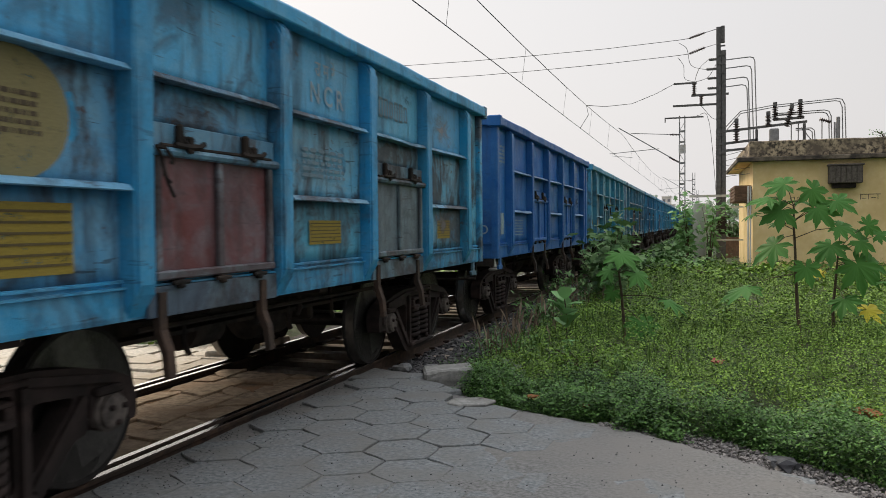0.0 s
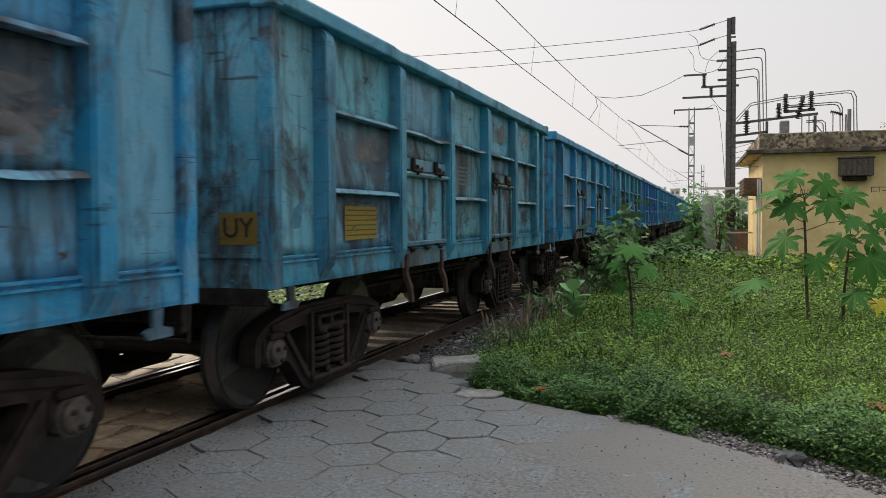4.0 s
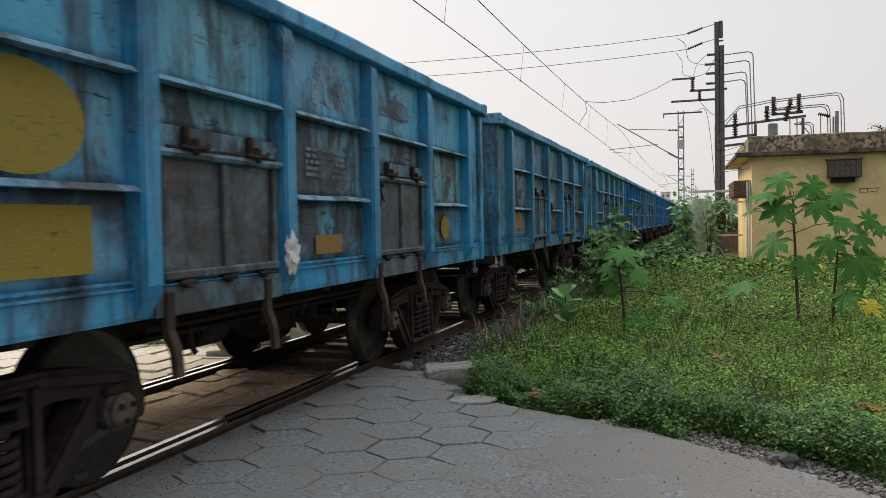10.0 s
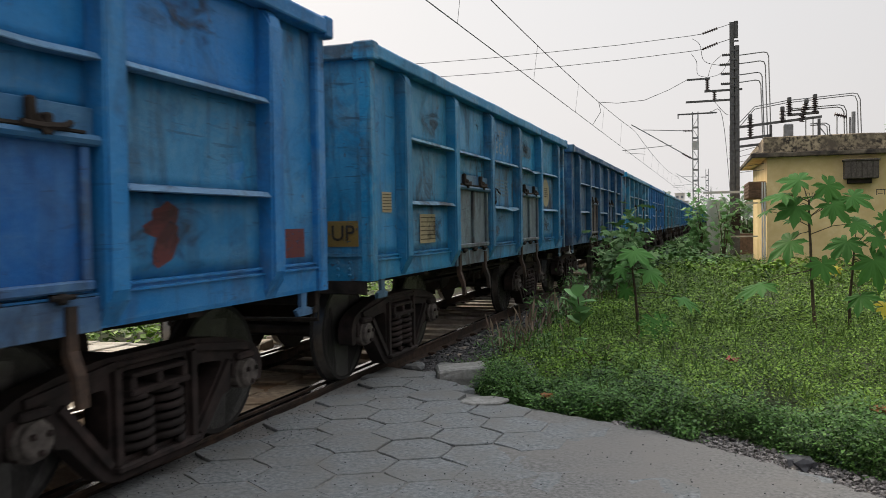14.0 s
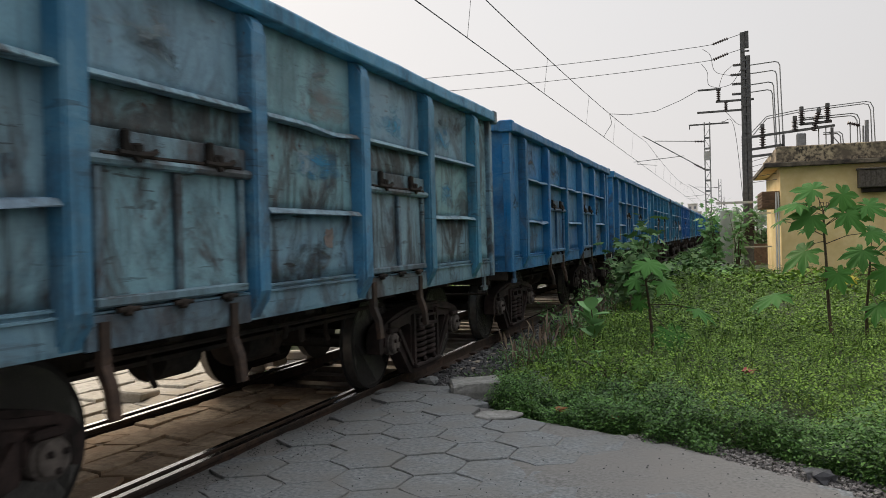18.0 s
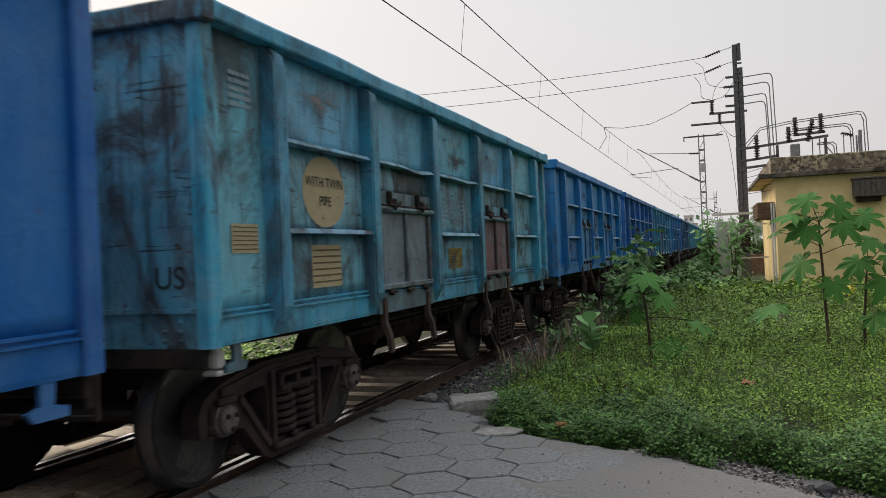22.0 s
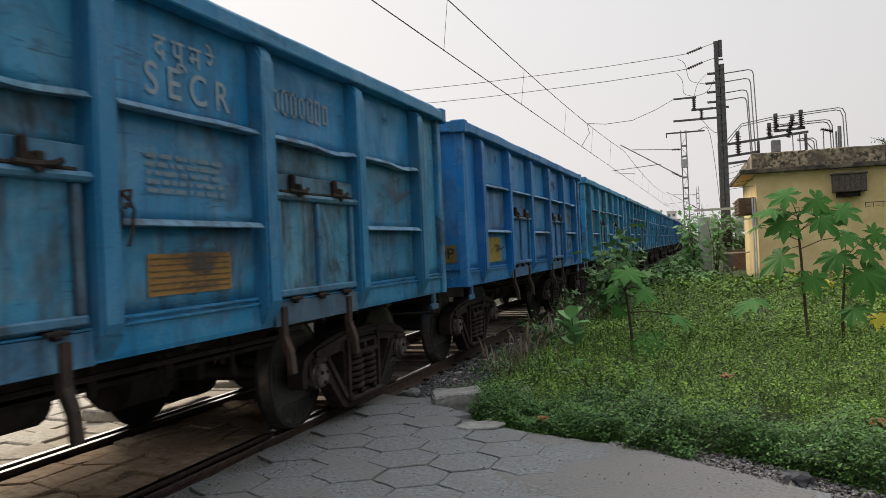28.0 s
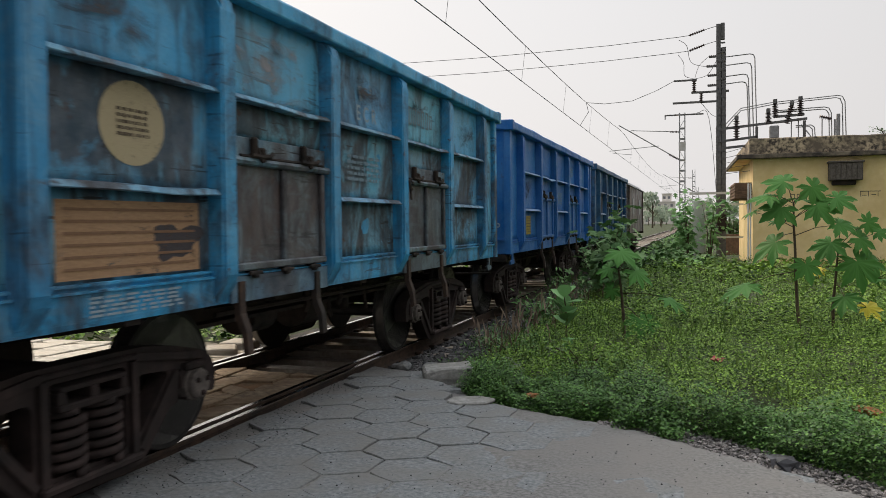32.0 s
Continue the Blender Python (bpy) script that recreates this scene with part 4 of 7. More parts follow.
    if base is PALE:
        for y, z in rng.sample(bays, 8):
            c = rng.choice(((0.05, 0.25, 0.44), (0.07, 0.29, 0.46), (0.36, 0.42, 0.44), (0.30, 0.36, 0.39)))
            mark(w, "g", y + rng.uniform(-0.2, 0.2) * (abs(y) < 4), z + rng.uniform(-0.12, 0.12), 0.4 if abs(y) > 4 else rng.uniform(0.45, 0.7), rng.uniform(0.16, 0.3), c)
    if i % 3 != 1 and dirt > 0.2:
        wire_scrap(w, rng.choice((-2.36, -0.75, 0.9, 2.54)), rng.uniform(1.95, 2.15), i)
    for k in range(rng.randrange(1, 4)):
        mark(w, "g", rng.choice((-3.26, -1.64, 0.0, 1.64, 3.26)) + rng.uniform(-0.4, 0.4), rng.uniform(2.84, 2.94), rng.uniform(0.12, 0.2), rng.uniform(0.08, 0.13), (0.02, 0.022, 0.026))
    return w


def hang_bag(w, y, z, s, mat=None, label="torn white plastic bag"):
    """A torn bag caught on a wagon's side."""
    bm = bmesh.new()
    bmesh.ops.create_icosphere(bm, subdivisions=3, radius=1)
    for v in bm.verts:
        q = v.co.copy()
        k = 1 + 0.8 * noise.noise(q * 2.2 + Vector((y, z, 0))) + 0.3 * noise.noise(q * 6)
        v.co = Vector((q.x * 0.25, q.y * 0.55, q.z)) * k * s
    part("torn_bag", bm, mat or WHITEBAG, w, label, pose(1.60, y, z))


def wire_scrap(w, y, z, seed):
    """A twist of old binding wire and cloth caught on a rib."""
    rng = random.Random(seed)
    bm = bmesh.new()
    for k in range(3):
        p, pts = Vector((1.60, 0, 0)), []
        for q in range(5):
            pts.append(p.copy())
            p += Vector((rng.uniform(-0.015, 0.02), rng.uniform(-0.05, 0.07), rng.uniform(-0.11, 0.02)))
        tube(bm, pts, rng.uniform(0.006, 0.014), 5)
    part("wire_scrap", bm, GRIME, w, "twist of old binding wire", pose(0, y, z))


def dropped_door(w, y, color):
    """The lower leaf of a door that has fallen open and hangs below the sill."""
    bm = bmesh.new()
    box(bm, 1.555, 1.585, -0.62, 0.62, 0.52, 1.22, bevel=0.006)
    for k in (-0.58, 0.0, 0.58):
        box(bm, 1.585, 1.605, k - 0.025, k + 0.025, 0.54, 1.2, bevel=0.005)
    part("dropped_door", bm, PAINT, w, "door leaf hanging open", pose(0, y, 0), color)


def hand_wheel(w, y, z):
    bm = bmesh.new()
    ring = [(1.60, y + 0.19 * math.cos(k * 0.314), z + 0.19 * math.sin(k * 0.314)) for k in range(21)]
    tube(bm, ring, 0.014, 6)
    for k in range(4):
        a = k * 1.57
        tube(bm, [(1.60, y, z), (1.60, y + 0.19 * math.cos(a), z + 0.19 * math.sin(a))], 0.010, 5)
    tube(bm, [(1.3, y, z), (1.62, y, z)], 0.02, 6)
    part("hand_wheel", bm, GALV, w, "pale brake hand wheel")


WHEELSETS = []


def running_gear(w):
    for yb in (-3.262, 3.262):
        b = part("bogie", BOLSTER, None, w, "", pose(0, yb, 0))
        for s in (0, 1):
            m = TURN if s else Matrix.Identity(4)
            part("side_frame", FRAME, None, b, "", m)
            for y in (-0.15, 0.15):
                part("spring", SPRING, None, b, "", m @ pose(0, y, 0))
            for y in (-1.0, 1.0):
                part("axle_box", AXLEBOX, None, b, "", m @ pose(0, y, 0))
        for y in (-1.0, 1.0):
            WHEELSETS.append((part("wheelset", WHEELSET, None, w, "", pose(0, yb + y, 0.5)), yb + y))


# ---- ground, track and paving ----
def height(x, y):
    """The ground's height: a low verge beside the track, level further out."""
    return -0.17 + 0.05 * noise.noise(Vector((x * 0.5, y * 0.5, 0))) + 0.02 * noise.noise(Vector((x * 2.1, y * 2.1, 4)))


def ground_sheet():
    xs = sorted(set([-3000, -1200, -400, -150, -60, -30] + [round(-20 + 0.8 * i, 2) for i in range(51)] + [30, 60, 150, 400, 1200, 3000]))
    ys = sorted(set([-3000, -1200, -600, -200, -60, -20] + [round(-8 + 0.8 * i, 2) for i in range(75)] + [60, 80, 120, 200, 400, 800, 1600, 3500]))
    verts, faces = [], []
    for y in ys:
        for x in xs:
            near = abs(x) < 20 and -10 < y < 55
            z = height(x, y) if near else -0.17
            if abs(x) < 2.2 or (y < 9.5 and -14 < y and -9 < x < 7.5):
                z = min(z, -0.24) - 0.06
            verts.append((x, y, z))
    n = len(xs)
    for j in range(len(ys) - 1):
        for i in range(n - 1):
            faces.append((j * n + i, j * n + i + 1, (j + 1) * n + i + 1, (j + 1) * n + i))
    return tagged(new("ground", big_mesh("ground", verts, faces, SOIL, True)), "dark soil and low weeds beside the railway", "ground", kind="structure")


ground = ground_sheet()

# ballast bed: a low trapezoid along the whole line
bm = bmesh.new()
prism(bm, [(-2.4, -0.30), (-1.6, -0.20), (-0.95, -0.20), (-0.7, -0.27), (0.7, -0.27), (0.96, -0.18), (1.02, -0.15), (1.5, -0.155), (1.9, -0.23), (2.1, -0.28)], "y", 7.85, 900)
prism(bm, [(-2.4, -0.28), (-1.6, -0.15), (1.5, -0.15), (2.1, -0.28)], "y", -700, 1.0)
prism(bm, [(-2.2, -0.30), (-1.6, -0.20), (1.5, -0.20), (2.1, -0.30)], "y", 1.0, 7.85)
ballast = part("ballast_bed", bm, BALLAST, None)
tagged(ballast, "grey stone ballast under the rails", "ballast", kind="structure")

track = thing("railway_track", "rusty rails with polished heads on concrete sleepers", "track", kind="structure")


def rail_mesh(y0, y1):
    bm = bmesh.new()
    prism(bm, [(-0.07, -0.156), (0.07, -0.156), (0.07, -0.145), (0.012, -0.125), (0.010, -0.045), (0.034, -0.032), (0.036, -0.008), (0.03, -0.003), (-0.03, -0.003), (-0.036, -0.008), (-0.034, -0.032), (-0.010, -0.045), (-0.012, -0.125), (-0.07, -0.145)], "y", y0, y1)
    box(bm, -0.026, 0.026, y0, y1, -0.0025, 0.0, 1)
    return finish("rail", bm, [RAIL, RAILTOP])


RAILMESH = rail_mesh(-700, 900)
for x in (-0.872, 0.872):
    part("rail", RAILMESH, None, track, "", pose(x, 0, 0))
CHECK = rail_mesh(0.5, 9.4)
for x in (-0.735, 0.735):
    part("check_rail", CHECK, None, track, "guard rail of the crossing", pose(x, 0, -0.004))

bm = bmesh.new()
prism(bm, [(-1.37, -0.30), (1.37, -0.30), (1.37, -0.15), (1.25, -0.135), (0.95, -0.16), (0.6, -0.155), (-0.6, -0.155), (-0.95, -0.16), (-1.25, -0.10), (-1.37, -0.15)], "y", -0.12, 0.12)
SLEEPERMESH = finish("sleeper", bm, SLEEPER)
bm = bmesh.new()
for s in (-1, 1):
    for o in (-0.1, 0.1):
        box(bm, s * 0.872 + o - 0.05, s * 0.872 + o + 0.05, -0.05, 0.05, -0.155, -0.115, bevel=0.012)
CLIPS = finish("rail_clips", bm, RAIL)
for k in range(110):
    y = 8.08 + k * 0.62
    s = part("sleeper", SLEEPERMESH, None, track, "", pose(random.uniform(-0.03, 0.03), y, random.uniform(-0.012, 0.008), 0, 0, random.uniform(-1, 1)))
    if k < 40:
        part("rail_clips", CLIPS, None, s)
bm = bmesh.new()
for k in range(400):
    y = 8.08 + (110 + k) * 0.62
    box(bm, -1.37, 1.37, y - 0.12, y + 0.12, -0.30, -0.125)
for k in range(60):
    y = 0.3 - k * 0.62
    box(bm, -1.37, 1.37, y - 0.12, y + 0.12, -0.30, -0.125)
tagged(part("far_sleepers", bm, SLEEPER, track), kind="stuff")


def stones(name, count, place, size, mat, label, category, seed):
    """Loose stones, one small uneven solid each, joined."""
    rng = np.random.RandomState(seed)
    base = np.array([(1, 0, 0), (-1, 0, 0), (0, 1, 0), (0, -1, 0), (0, 0, 1), (0, 0, -1)], float)
    tri = np.array([(0, 2, 4), (2, 1, 4), (1, 3, 4), (3, 0, 4), (2, 0, 5), (1, 2, 5), (3, 1, 5), (0, 3, 5)])
    c = place(rng, count)
    r = rng.uniform(*size, (count, 1, 1)) * rng.uniform(0.5, 1.15, (count, 6, 1))
    q = rng.normal(size=(count, 3, 3))
    q = np.linalg.qr(q)[0]
    v = np.einsum("kij,nj->kni", q, base) * r * np.array([1, 1, 0.7]) + c[:, None, :]
    f = tri[None] + (np.arange(count) * 6)[:, None, None]
    return tagged(new(name, big_mesh(name, v.reshape(-1, 3), f.reshape(-1, 3), mat)), label, category, kind="stuff")


def ballast_place(rng, n):
    y = 8.7 + (rng.rand(n) ** 1.7) * 26
    x = np.where(rng.rand(n) < 0.80, rng.uniform(0.93, 2.25, n), rng.uniform(-0.8, 0.8, n))
    z = np.where(x > 0.9, -0.145 - np.maximum(0, x - 1.45) * 0.2 - np.maximum(0, 1.02 - x) * 0.5, -0.265)
    return np.c_[x, y, z]


stones("ballast_stones", 8500, ballast_place, (0.028, 0.072), STONES, "loose grey ballast stones", "stones", 1)

# the edge between paving and verge, as a line from the rail round to the right
EDGE = [(0.95, 8.55), (1.75, 8.25), (2.05, 7.75), (2.64, 7.05), (3.15, 6.80), (3.77, 6.46), (4.31, 6.08), (4.77, 5.75), (5.3, 5.25), (6.0, 4.6), (7.2, 3.6)]


def edge_y(x):
    for (x0, y0), (x1, y1) in zip(EDGE, EDGE[1:]):
        if x0 <= x <= x1:
            return y0 + (y1 - y0) * (x - x0) / (x1 - x0)
    return EDGE[0][1] if x < EDGE[0][0] else EDGE[-1][1]


# dusty bed between and over the blocks
def dust_sheet(name, x0, x1, y0, y1, top, base, step=0.12, mat=None):
    nx, ny = int((x1 - x0) / step), int((y1 - y0) / step)
    verts, faces, keep = [], [], {}
    for j in range(ny + 1):
        for i in range(nx + 1):
            x, y = x0 + (x1 - x0) * i / nx, y0 + (y1 - y0) * j / ny
            keep[i, j] = y < top(x) + 0.35
            over = max(0.0, y - top(x))
            z = base(x, y) + 0.013 * noise.noise(Vector((x * 1.3, y * 1.3, 2))) + 0.006 * noise.noise(Vector((x * 6, y * 6, 9))) - over * 0.35
            verts.append((x, y, z))
    n = nx + 1
    for j in range(ny):
        for i in range(nx):
            if keep[i, j] and keep[i + 1, j]:
                faces.append((j * n + i, j * n + i + 1, (j + 1) * n + i + 1, (j + 1) * n + i))
    return new(name, big_mesh(name, verts, faces, mat or DUST, True))


road = tagged(dust_sheet("road", 0.93, 8.5, -9.0, 8.9, edge_y, lambda x, y: -0.061 + min(0.034, max(0.0, (x - 2.5 + (6.2 - y) * 0.12) * 0.020) + 0.011 * min(1.0, max(0.0, (6.4 - y) / 1.6)))), "dusty grey concrete road up to the level crossing", "road", kind="structure")
road_far = tagged(dust_sheet("road_beyond", -9.0, -0.93, -9.0, 10.2, lambda x: 9.3 + 0.4 * math.sin(x * 2.1), lambda x, y: -0.055, mat=LITPALEDUST), "pale dusty road beyond the rails, sunlight added into its colour", "road", kind="structure")


def hexagon(r, seed):
    """One six-sided paving block with worn, chipped edges."""
    rng = random.Random(seed)
    bm = bmesh.new()
    pts = []
    for k in range(6):
        a0, a1 = math.radians(60 * k), math.radians(60 * k + 60)
        p, q = Vector((math.cos(a0), math.sin(a0))), Vector((math.cos(a1), math.sin(a1)))
        for f in (0.0, 0.35, 0.7):
            v = p.lerp(q, f) * r * (1 + rng.uniform(-0.055, 0.006) * (1.0 if rng.random() < 0.5 else 0.35))
            pts.append(v)
    top = [bm.verts.new((v.x * 0.985, v.y * 0.985, 0)) for v in pts]
    rim = [bm.verts.new((v.x, v.y, -0.006)) for v in pts]
    low = [bm.verts.new((v.x, v.y, -0.08)) for v in pts]
    n = len(pts)
    bm.faces.new(top)
    for a, b in ((top, rim), (rim, low)):
        for i in range(n):
            bm.faces.new((a[i], a[(i + 1) % n], b[(i + 1) % n], b[i]))
    return finish("paving_block", bm, PAVER)


R = 0.287
HEXES = [hexagon(R - 0.0035, s) for s in range(10)]
STEP_A, STEP_B = Vector((0.497, -0.017)), Vector((0.263, 0.422))


def lay_blocks(parent, origin, inside, tilt_by, lift, seed):
    """Lays six-sided blocks over a stretch of road."""
    laid = 0
    for j in range(-24, 26):
        for i in range(-32, 34):
            p = origin + STEP_A * i + STEP_B * j
            if not inside(p.x, p.y) or laid >= 290:
                continue
            laid += 1
            rng = random.Random(i * 101 + j * 7 + seed)
            part("paving_block", HEXES[rng.randrange(10)], None, parent, "", pose(p.x, p.y, -0.035 + rng.uniform(-lift, lift), rng.uniform(-tilt_by, tilt_by), rng.uniform(-tilt_by, tilt_by), 28 + 60 * rng.randrange(6)))


lay_blocks(road, Vector((2.28, 6.66)), lambda x, y: 1.16 < x < 6.4 and 0.6 < y < edge_y(x) - 0.20, 0.7, 0.005, 1)

# slabs between and beside the rails: an uneven jointed bed, no two stones alike
def rubble_bed(parent, xs, y0, y1, long, z, mat, seed, name, gap=0.012, rise=0.016, tilt_by=2.5):
    """Four-cornered stones with shared crooked joints, worn corners and broken heights."""
    rng = random.Random(seed)
    lanes = []
    for k in range(len(xs) - 1):
        y, marks = y0 + rng.uniform(-0.3, 0.0), []
        while y < y1:
            marks.append(y)
            y += rng.uniform(*long)
        lanes.append(marks + [y1 + rng.uniform(0.0, 0.12)])
    for k, marks in enumerate(lanes):
        a, b = xs[k], xs[k + 1]
        skew = [rng.uniform(-0.07, 0.07) for _ in marks]
        for i in range(len(marks) - 1):
            if rng.random() < 0.05:
                continue
            e = [rng.uniform(-0.02, 0.02) for _ in range(8)]
            q = [(a + gap + abs(e[0]), marks[i] + gap - skew[i] + e[1]), (b - gap - abs(e[2]), marks[i] + gap + skew[i] + e[3]), (b - gap - abs(e[4]), marks[i + 1] - gap + skew[i + 1] + e[5]), (a + gap + abs(e[6]), marks[i + 1] - gap - skew[i + 1] + e[7])]
            cx, cy = sum(p[0] for p in q) / 4, sum(p[1] for p in q) / 4
            q = [(x - cx, y - cy) for x, y in q]
            if rng.random() < 0.45:
                c = rng.randrange(4)
                p, u, v = Vector(q[c]), Vector(q[c - 1]), Vector(q[(c + 1) % 4])
                q[c:c + 1] = [tuple(p.lerp(u, rng.uniform(0.2, 0.5))), tuple(p.lerp(v, rng.uniform(0.2, 0.5)))]
            bm = bmesh.new()
            top, rim, low = [bm.verts.new((x * 0.975, y * 0.975, 0)) for x, y in q], [bm.verts.new((x, y, -0.010)) for x, y in q], [bm.verts.new((x, y, -0.09)) for x, y in q]
            bm.faces.new(top)
            n = len(q)
            for u, v in ((top, rim), (rim, low)):
                for g in range(n):
                    bm.faces.new((u[g], u[(g + 1) % n], v[(g + 1) % n], v[g]))
            part(name, bm, mat, parent, "", pose(cx, cy, z + rng.uniform(-rise, rise), rng.uniform(-tilt_by, tilt_by), rng.uniform(-tilt_by, tilt_by), 0))


rubble_bed(road_far, (-5.6, -5.0, -4.45, -3.85, -3.3, -2.75, -2.2, -1.72, -1.30), 1.6, 9.2, (0.42, 0.8), -0.034, LITPALESLAB, 13, "paving_slab", 0.010, 0.014, 1.6)

crossing = thing("crossing_bed", "brown stone slabs laid between the rails at the crossing", "paving", kind="structure")
bm = bmesh.new()
box(bm, -0.66, 0.66, 0.9, 7.86, -0.19, -0.062)
bmesh.ops.subdivide_edges(bm, edges=list(bm.edges), cuts=16, use_grid_fill=True)
for v in bm.verts:
    if v.co.z > -0.1:
        v.co.z += 0.022 * noise.noise(v.co * 2.3) + 0.008 * noise.noise(v.co * 9)
part("earth_fill", bm, EARTH, crossing, "brown earth between the slabs")
rubble_bed(crossing, (-0.65, -0.36, -0.02, 0.30, 0.65), 1.2, 7.75, (0.26, 0.62), -0.044, SLABSTONE, 11, "crossing_slab", 0.007, 0.012, 2.0)
rubble_bed(crossing, (-1.28, -0.95), 1.2, 9.0, (0.34, 0.6), -0.022, LITPALESLAB, 12, "crossing_slab", 0.012, 0.012, 3.0)
rng = random.Random(11)
for y, x in ((8.75, -1.25), (9.3, -1.35), (9.9, -1.2), (4.6, -1.75), (6.9, -1.5), (3.1, -2.0)):
    bm = bmesh.new()
    box(bm, -0.2, 0.2, -0.25, 0.25, -0.07, 0.05, bevel=0.018)
    for v in bm.verts:
        v.co += Vector((noise.noise(v.co * 6 + Vector((y, 0, 0))), noise.noise(v.co * 6 + Vector((0, y, 0))), 0)) * 0.05
    part("loose_block", bm, LITPALESLAB, crossing, "broken slab tipped up beside the rail", pose(x, y, 0.0, rng.uniform(-9, 9), rng.uniform(-9, 9), rng.uniform(-40, 40)))

# kerb stone, loose slab and flat edge stones at the corner of the paving
bm = bmesh.new()
box(bm, -0.27, 0.27, -0.14, 0.14, -0.14, 0.085, bevel=0.025)
bmesh.ops.subdivide_edges(bm, edges=list(bm.edges), cuts=2)
for v in bm.verts:
    v.co += Vector((noise.noise(v.co * 5), noise.noise(v.co * 5 + Vector((9, 0, 0))), noise.noise(v.co * 5 + Vector((0, 9, 0))))) * 0.022
kerb = part("kerb_stone", bm, PALESTONE)
kerb.matrix_basis = pose(1.98, 8.06, -0.005, 4, -4, 24)
tagged(kerb, "pale broken concrete kerb stone beside the rail", "stone")
bm = bmesh.new()
prism(bm, [(-0.27, -0.06), (-0.12, -0.15), (0.20, -0.12), (0.30, 0.02), (0.10, 0.13), (-0.20, 0.10)], "z", -0.03, 0.0)
bmesh.ops.bevel(bm, geom=list(bm.edges), offset=0.010, segments=1, affect="EDGES")
loose = part("loose_slab", bm, PALESTONE)
loose.matrix_basis = pose(2.55, 6.92, -0.008, 2, -2, 8) @ Matrix.Diagonal((0.78, 1.0, 1, 1))
tagged(loose, "loose pale concrete slab at the paving's edge", "stone")
for k, (x, y, w) in enumerate(((1.12, 7.86, 0.34), (1.46, 7.95, 0.30), (1.72, 7.9, 0.22), (2.12, 7.42, 0.30))):
    bm = bmesh.new()
    box(bm, -w / 2, w / 2, -0.11, 0.11, -0.07, 0.0, bevel=0.012)
    for v in bm.verts:
        v.co += Vector((noise.noise(v.co * 6 + Vector((k, 0, 0))), noise.noise(v.co * 6 + Vector((9, k, 0))), 0)) * 0.025
    st = part("edge_stone", bm, PAVER)
    st.matrix_basis = pose(x, y, -0.030, random.uniform(-2, 2), random.uniform(-2, 2), 8 + 10 * k)
    tagged(st, "flat worn edge stone of the paving", "stone", "edge stones of the paving")
for k, (x, y) in enumerate(((2.35, 9.3), (2.5, 8.9), (1.55, 8.75), (1.2, 8.7), (2.75, 10.4))):
    bm = bmesh.new()
    bmesh.ops.create_icosphere(bm, subdivisions=2, radius=0.11)
    for v in bm.verts:
        v.co = Vector((v.co.x * 1.4, v.co.y, v.co.z * 0.6)) * (1 + 0.5 * noise.noise(v.co * 9 + Vector((k * 7, 0, 0))))
    st = part("stone", bm, PAVER)
    st.matrix_basis = pose(x, y, -0.09, 0, 0, k * 50)
    tagged(st, "rough grey stone lying in the weeds", "stone", "stones beside the rail")


def gravel_place(rng, n):
    u = rng.rand(n)
    x = 3.75 + u * 3.4
    y = np.array([edge_y(v) for v in x]) + rng.uniform(-0.14, 0.46, n) * np.minimum(1, (x - 3.6) / 0.7)
    return np.c_[x, y, np.full(n, -0.055) + rng.uniform(-0.015, 0.015, n)]


def crumb_place(rng, n):
    """Grit and crumbs, thick along the rail and in the joints, thin on the open paving."""
    y = rng.uniform(1.2, 7.9, n)
    x = np.where(rng.rand(n) < 0.55, 0.96 + np.abs(rng.normal(size=n)) * 0.28, rng.uniform(1.0, 5.5, n))
    k = y < np.array([edge_y(v) for v in x]) + 0.05
    return np.c_[x, np.where(k, y, 6.0 - np.abs(y - 6.0)), -0.034 + np.minimum(0.02, np.maximum(0.0, (x - 2.5) * 0.012)) + rng.uniform(-0.004, 0.004, n)]


stones("grit", 1700, crumb_place, (0.003, 0.010), STONES, "dark grit and crumbs strewn over the paving", "grit", 3)
stones("verge_gravel", 7000, gravel_place, (0.009, 0.026), GRAVEL, "crushed grey gravel along the road's edge", "gravel", 2)


# ---- low plants on the verge ----
def weeds(name, count, place, size, mat, label, category, seed, blade=False):
    """Many small leaves, each a folded blade of four corners."""
    rng = np.random.RandomState(seed)
    c = place(rng, count)
    n = len(c)
    yaw = rng.uniform(0, 2 * math.pi, n)
    tilt = rng.uniform(0.9, 1.5, n) if blade else rng.uniform(-0.55, 0.85, n)
    s = rng.uniform(*size, n)
    d = np.c_[np.cos(yaw) * np.cos(tilt), np.sin(yaw) * np.cos(tilt), np.sin(tilt)]
    w = np.c_[-np.sin(yaw), np.cos(yaw), rng.uniform(-0.55, 0.55, n)]
    k = 0.05 if blade else 0.36
    up = np.array([0, 0, 1.0])
    v = np.stack([c, c + (d * 0.5 + w * k) * s[:, None], c + d * s[:, None] - up * (s * 0.12)[:, None], c + (d * 0.5 - w * k) * s[:, None]], 1)
    f = np.arange(n * 4).reshape(n, 4)
    return tagged(new(name, big_mesh(name, v.reshape(-1, 3), f, mat)), label, category, kind="stuff")


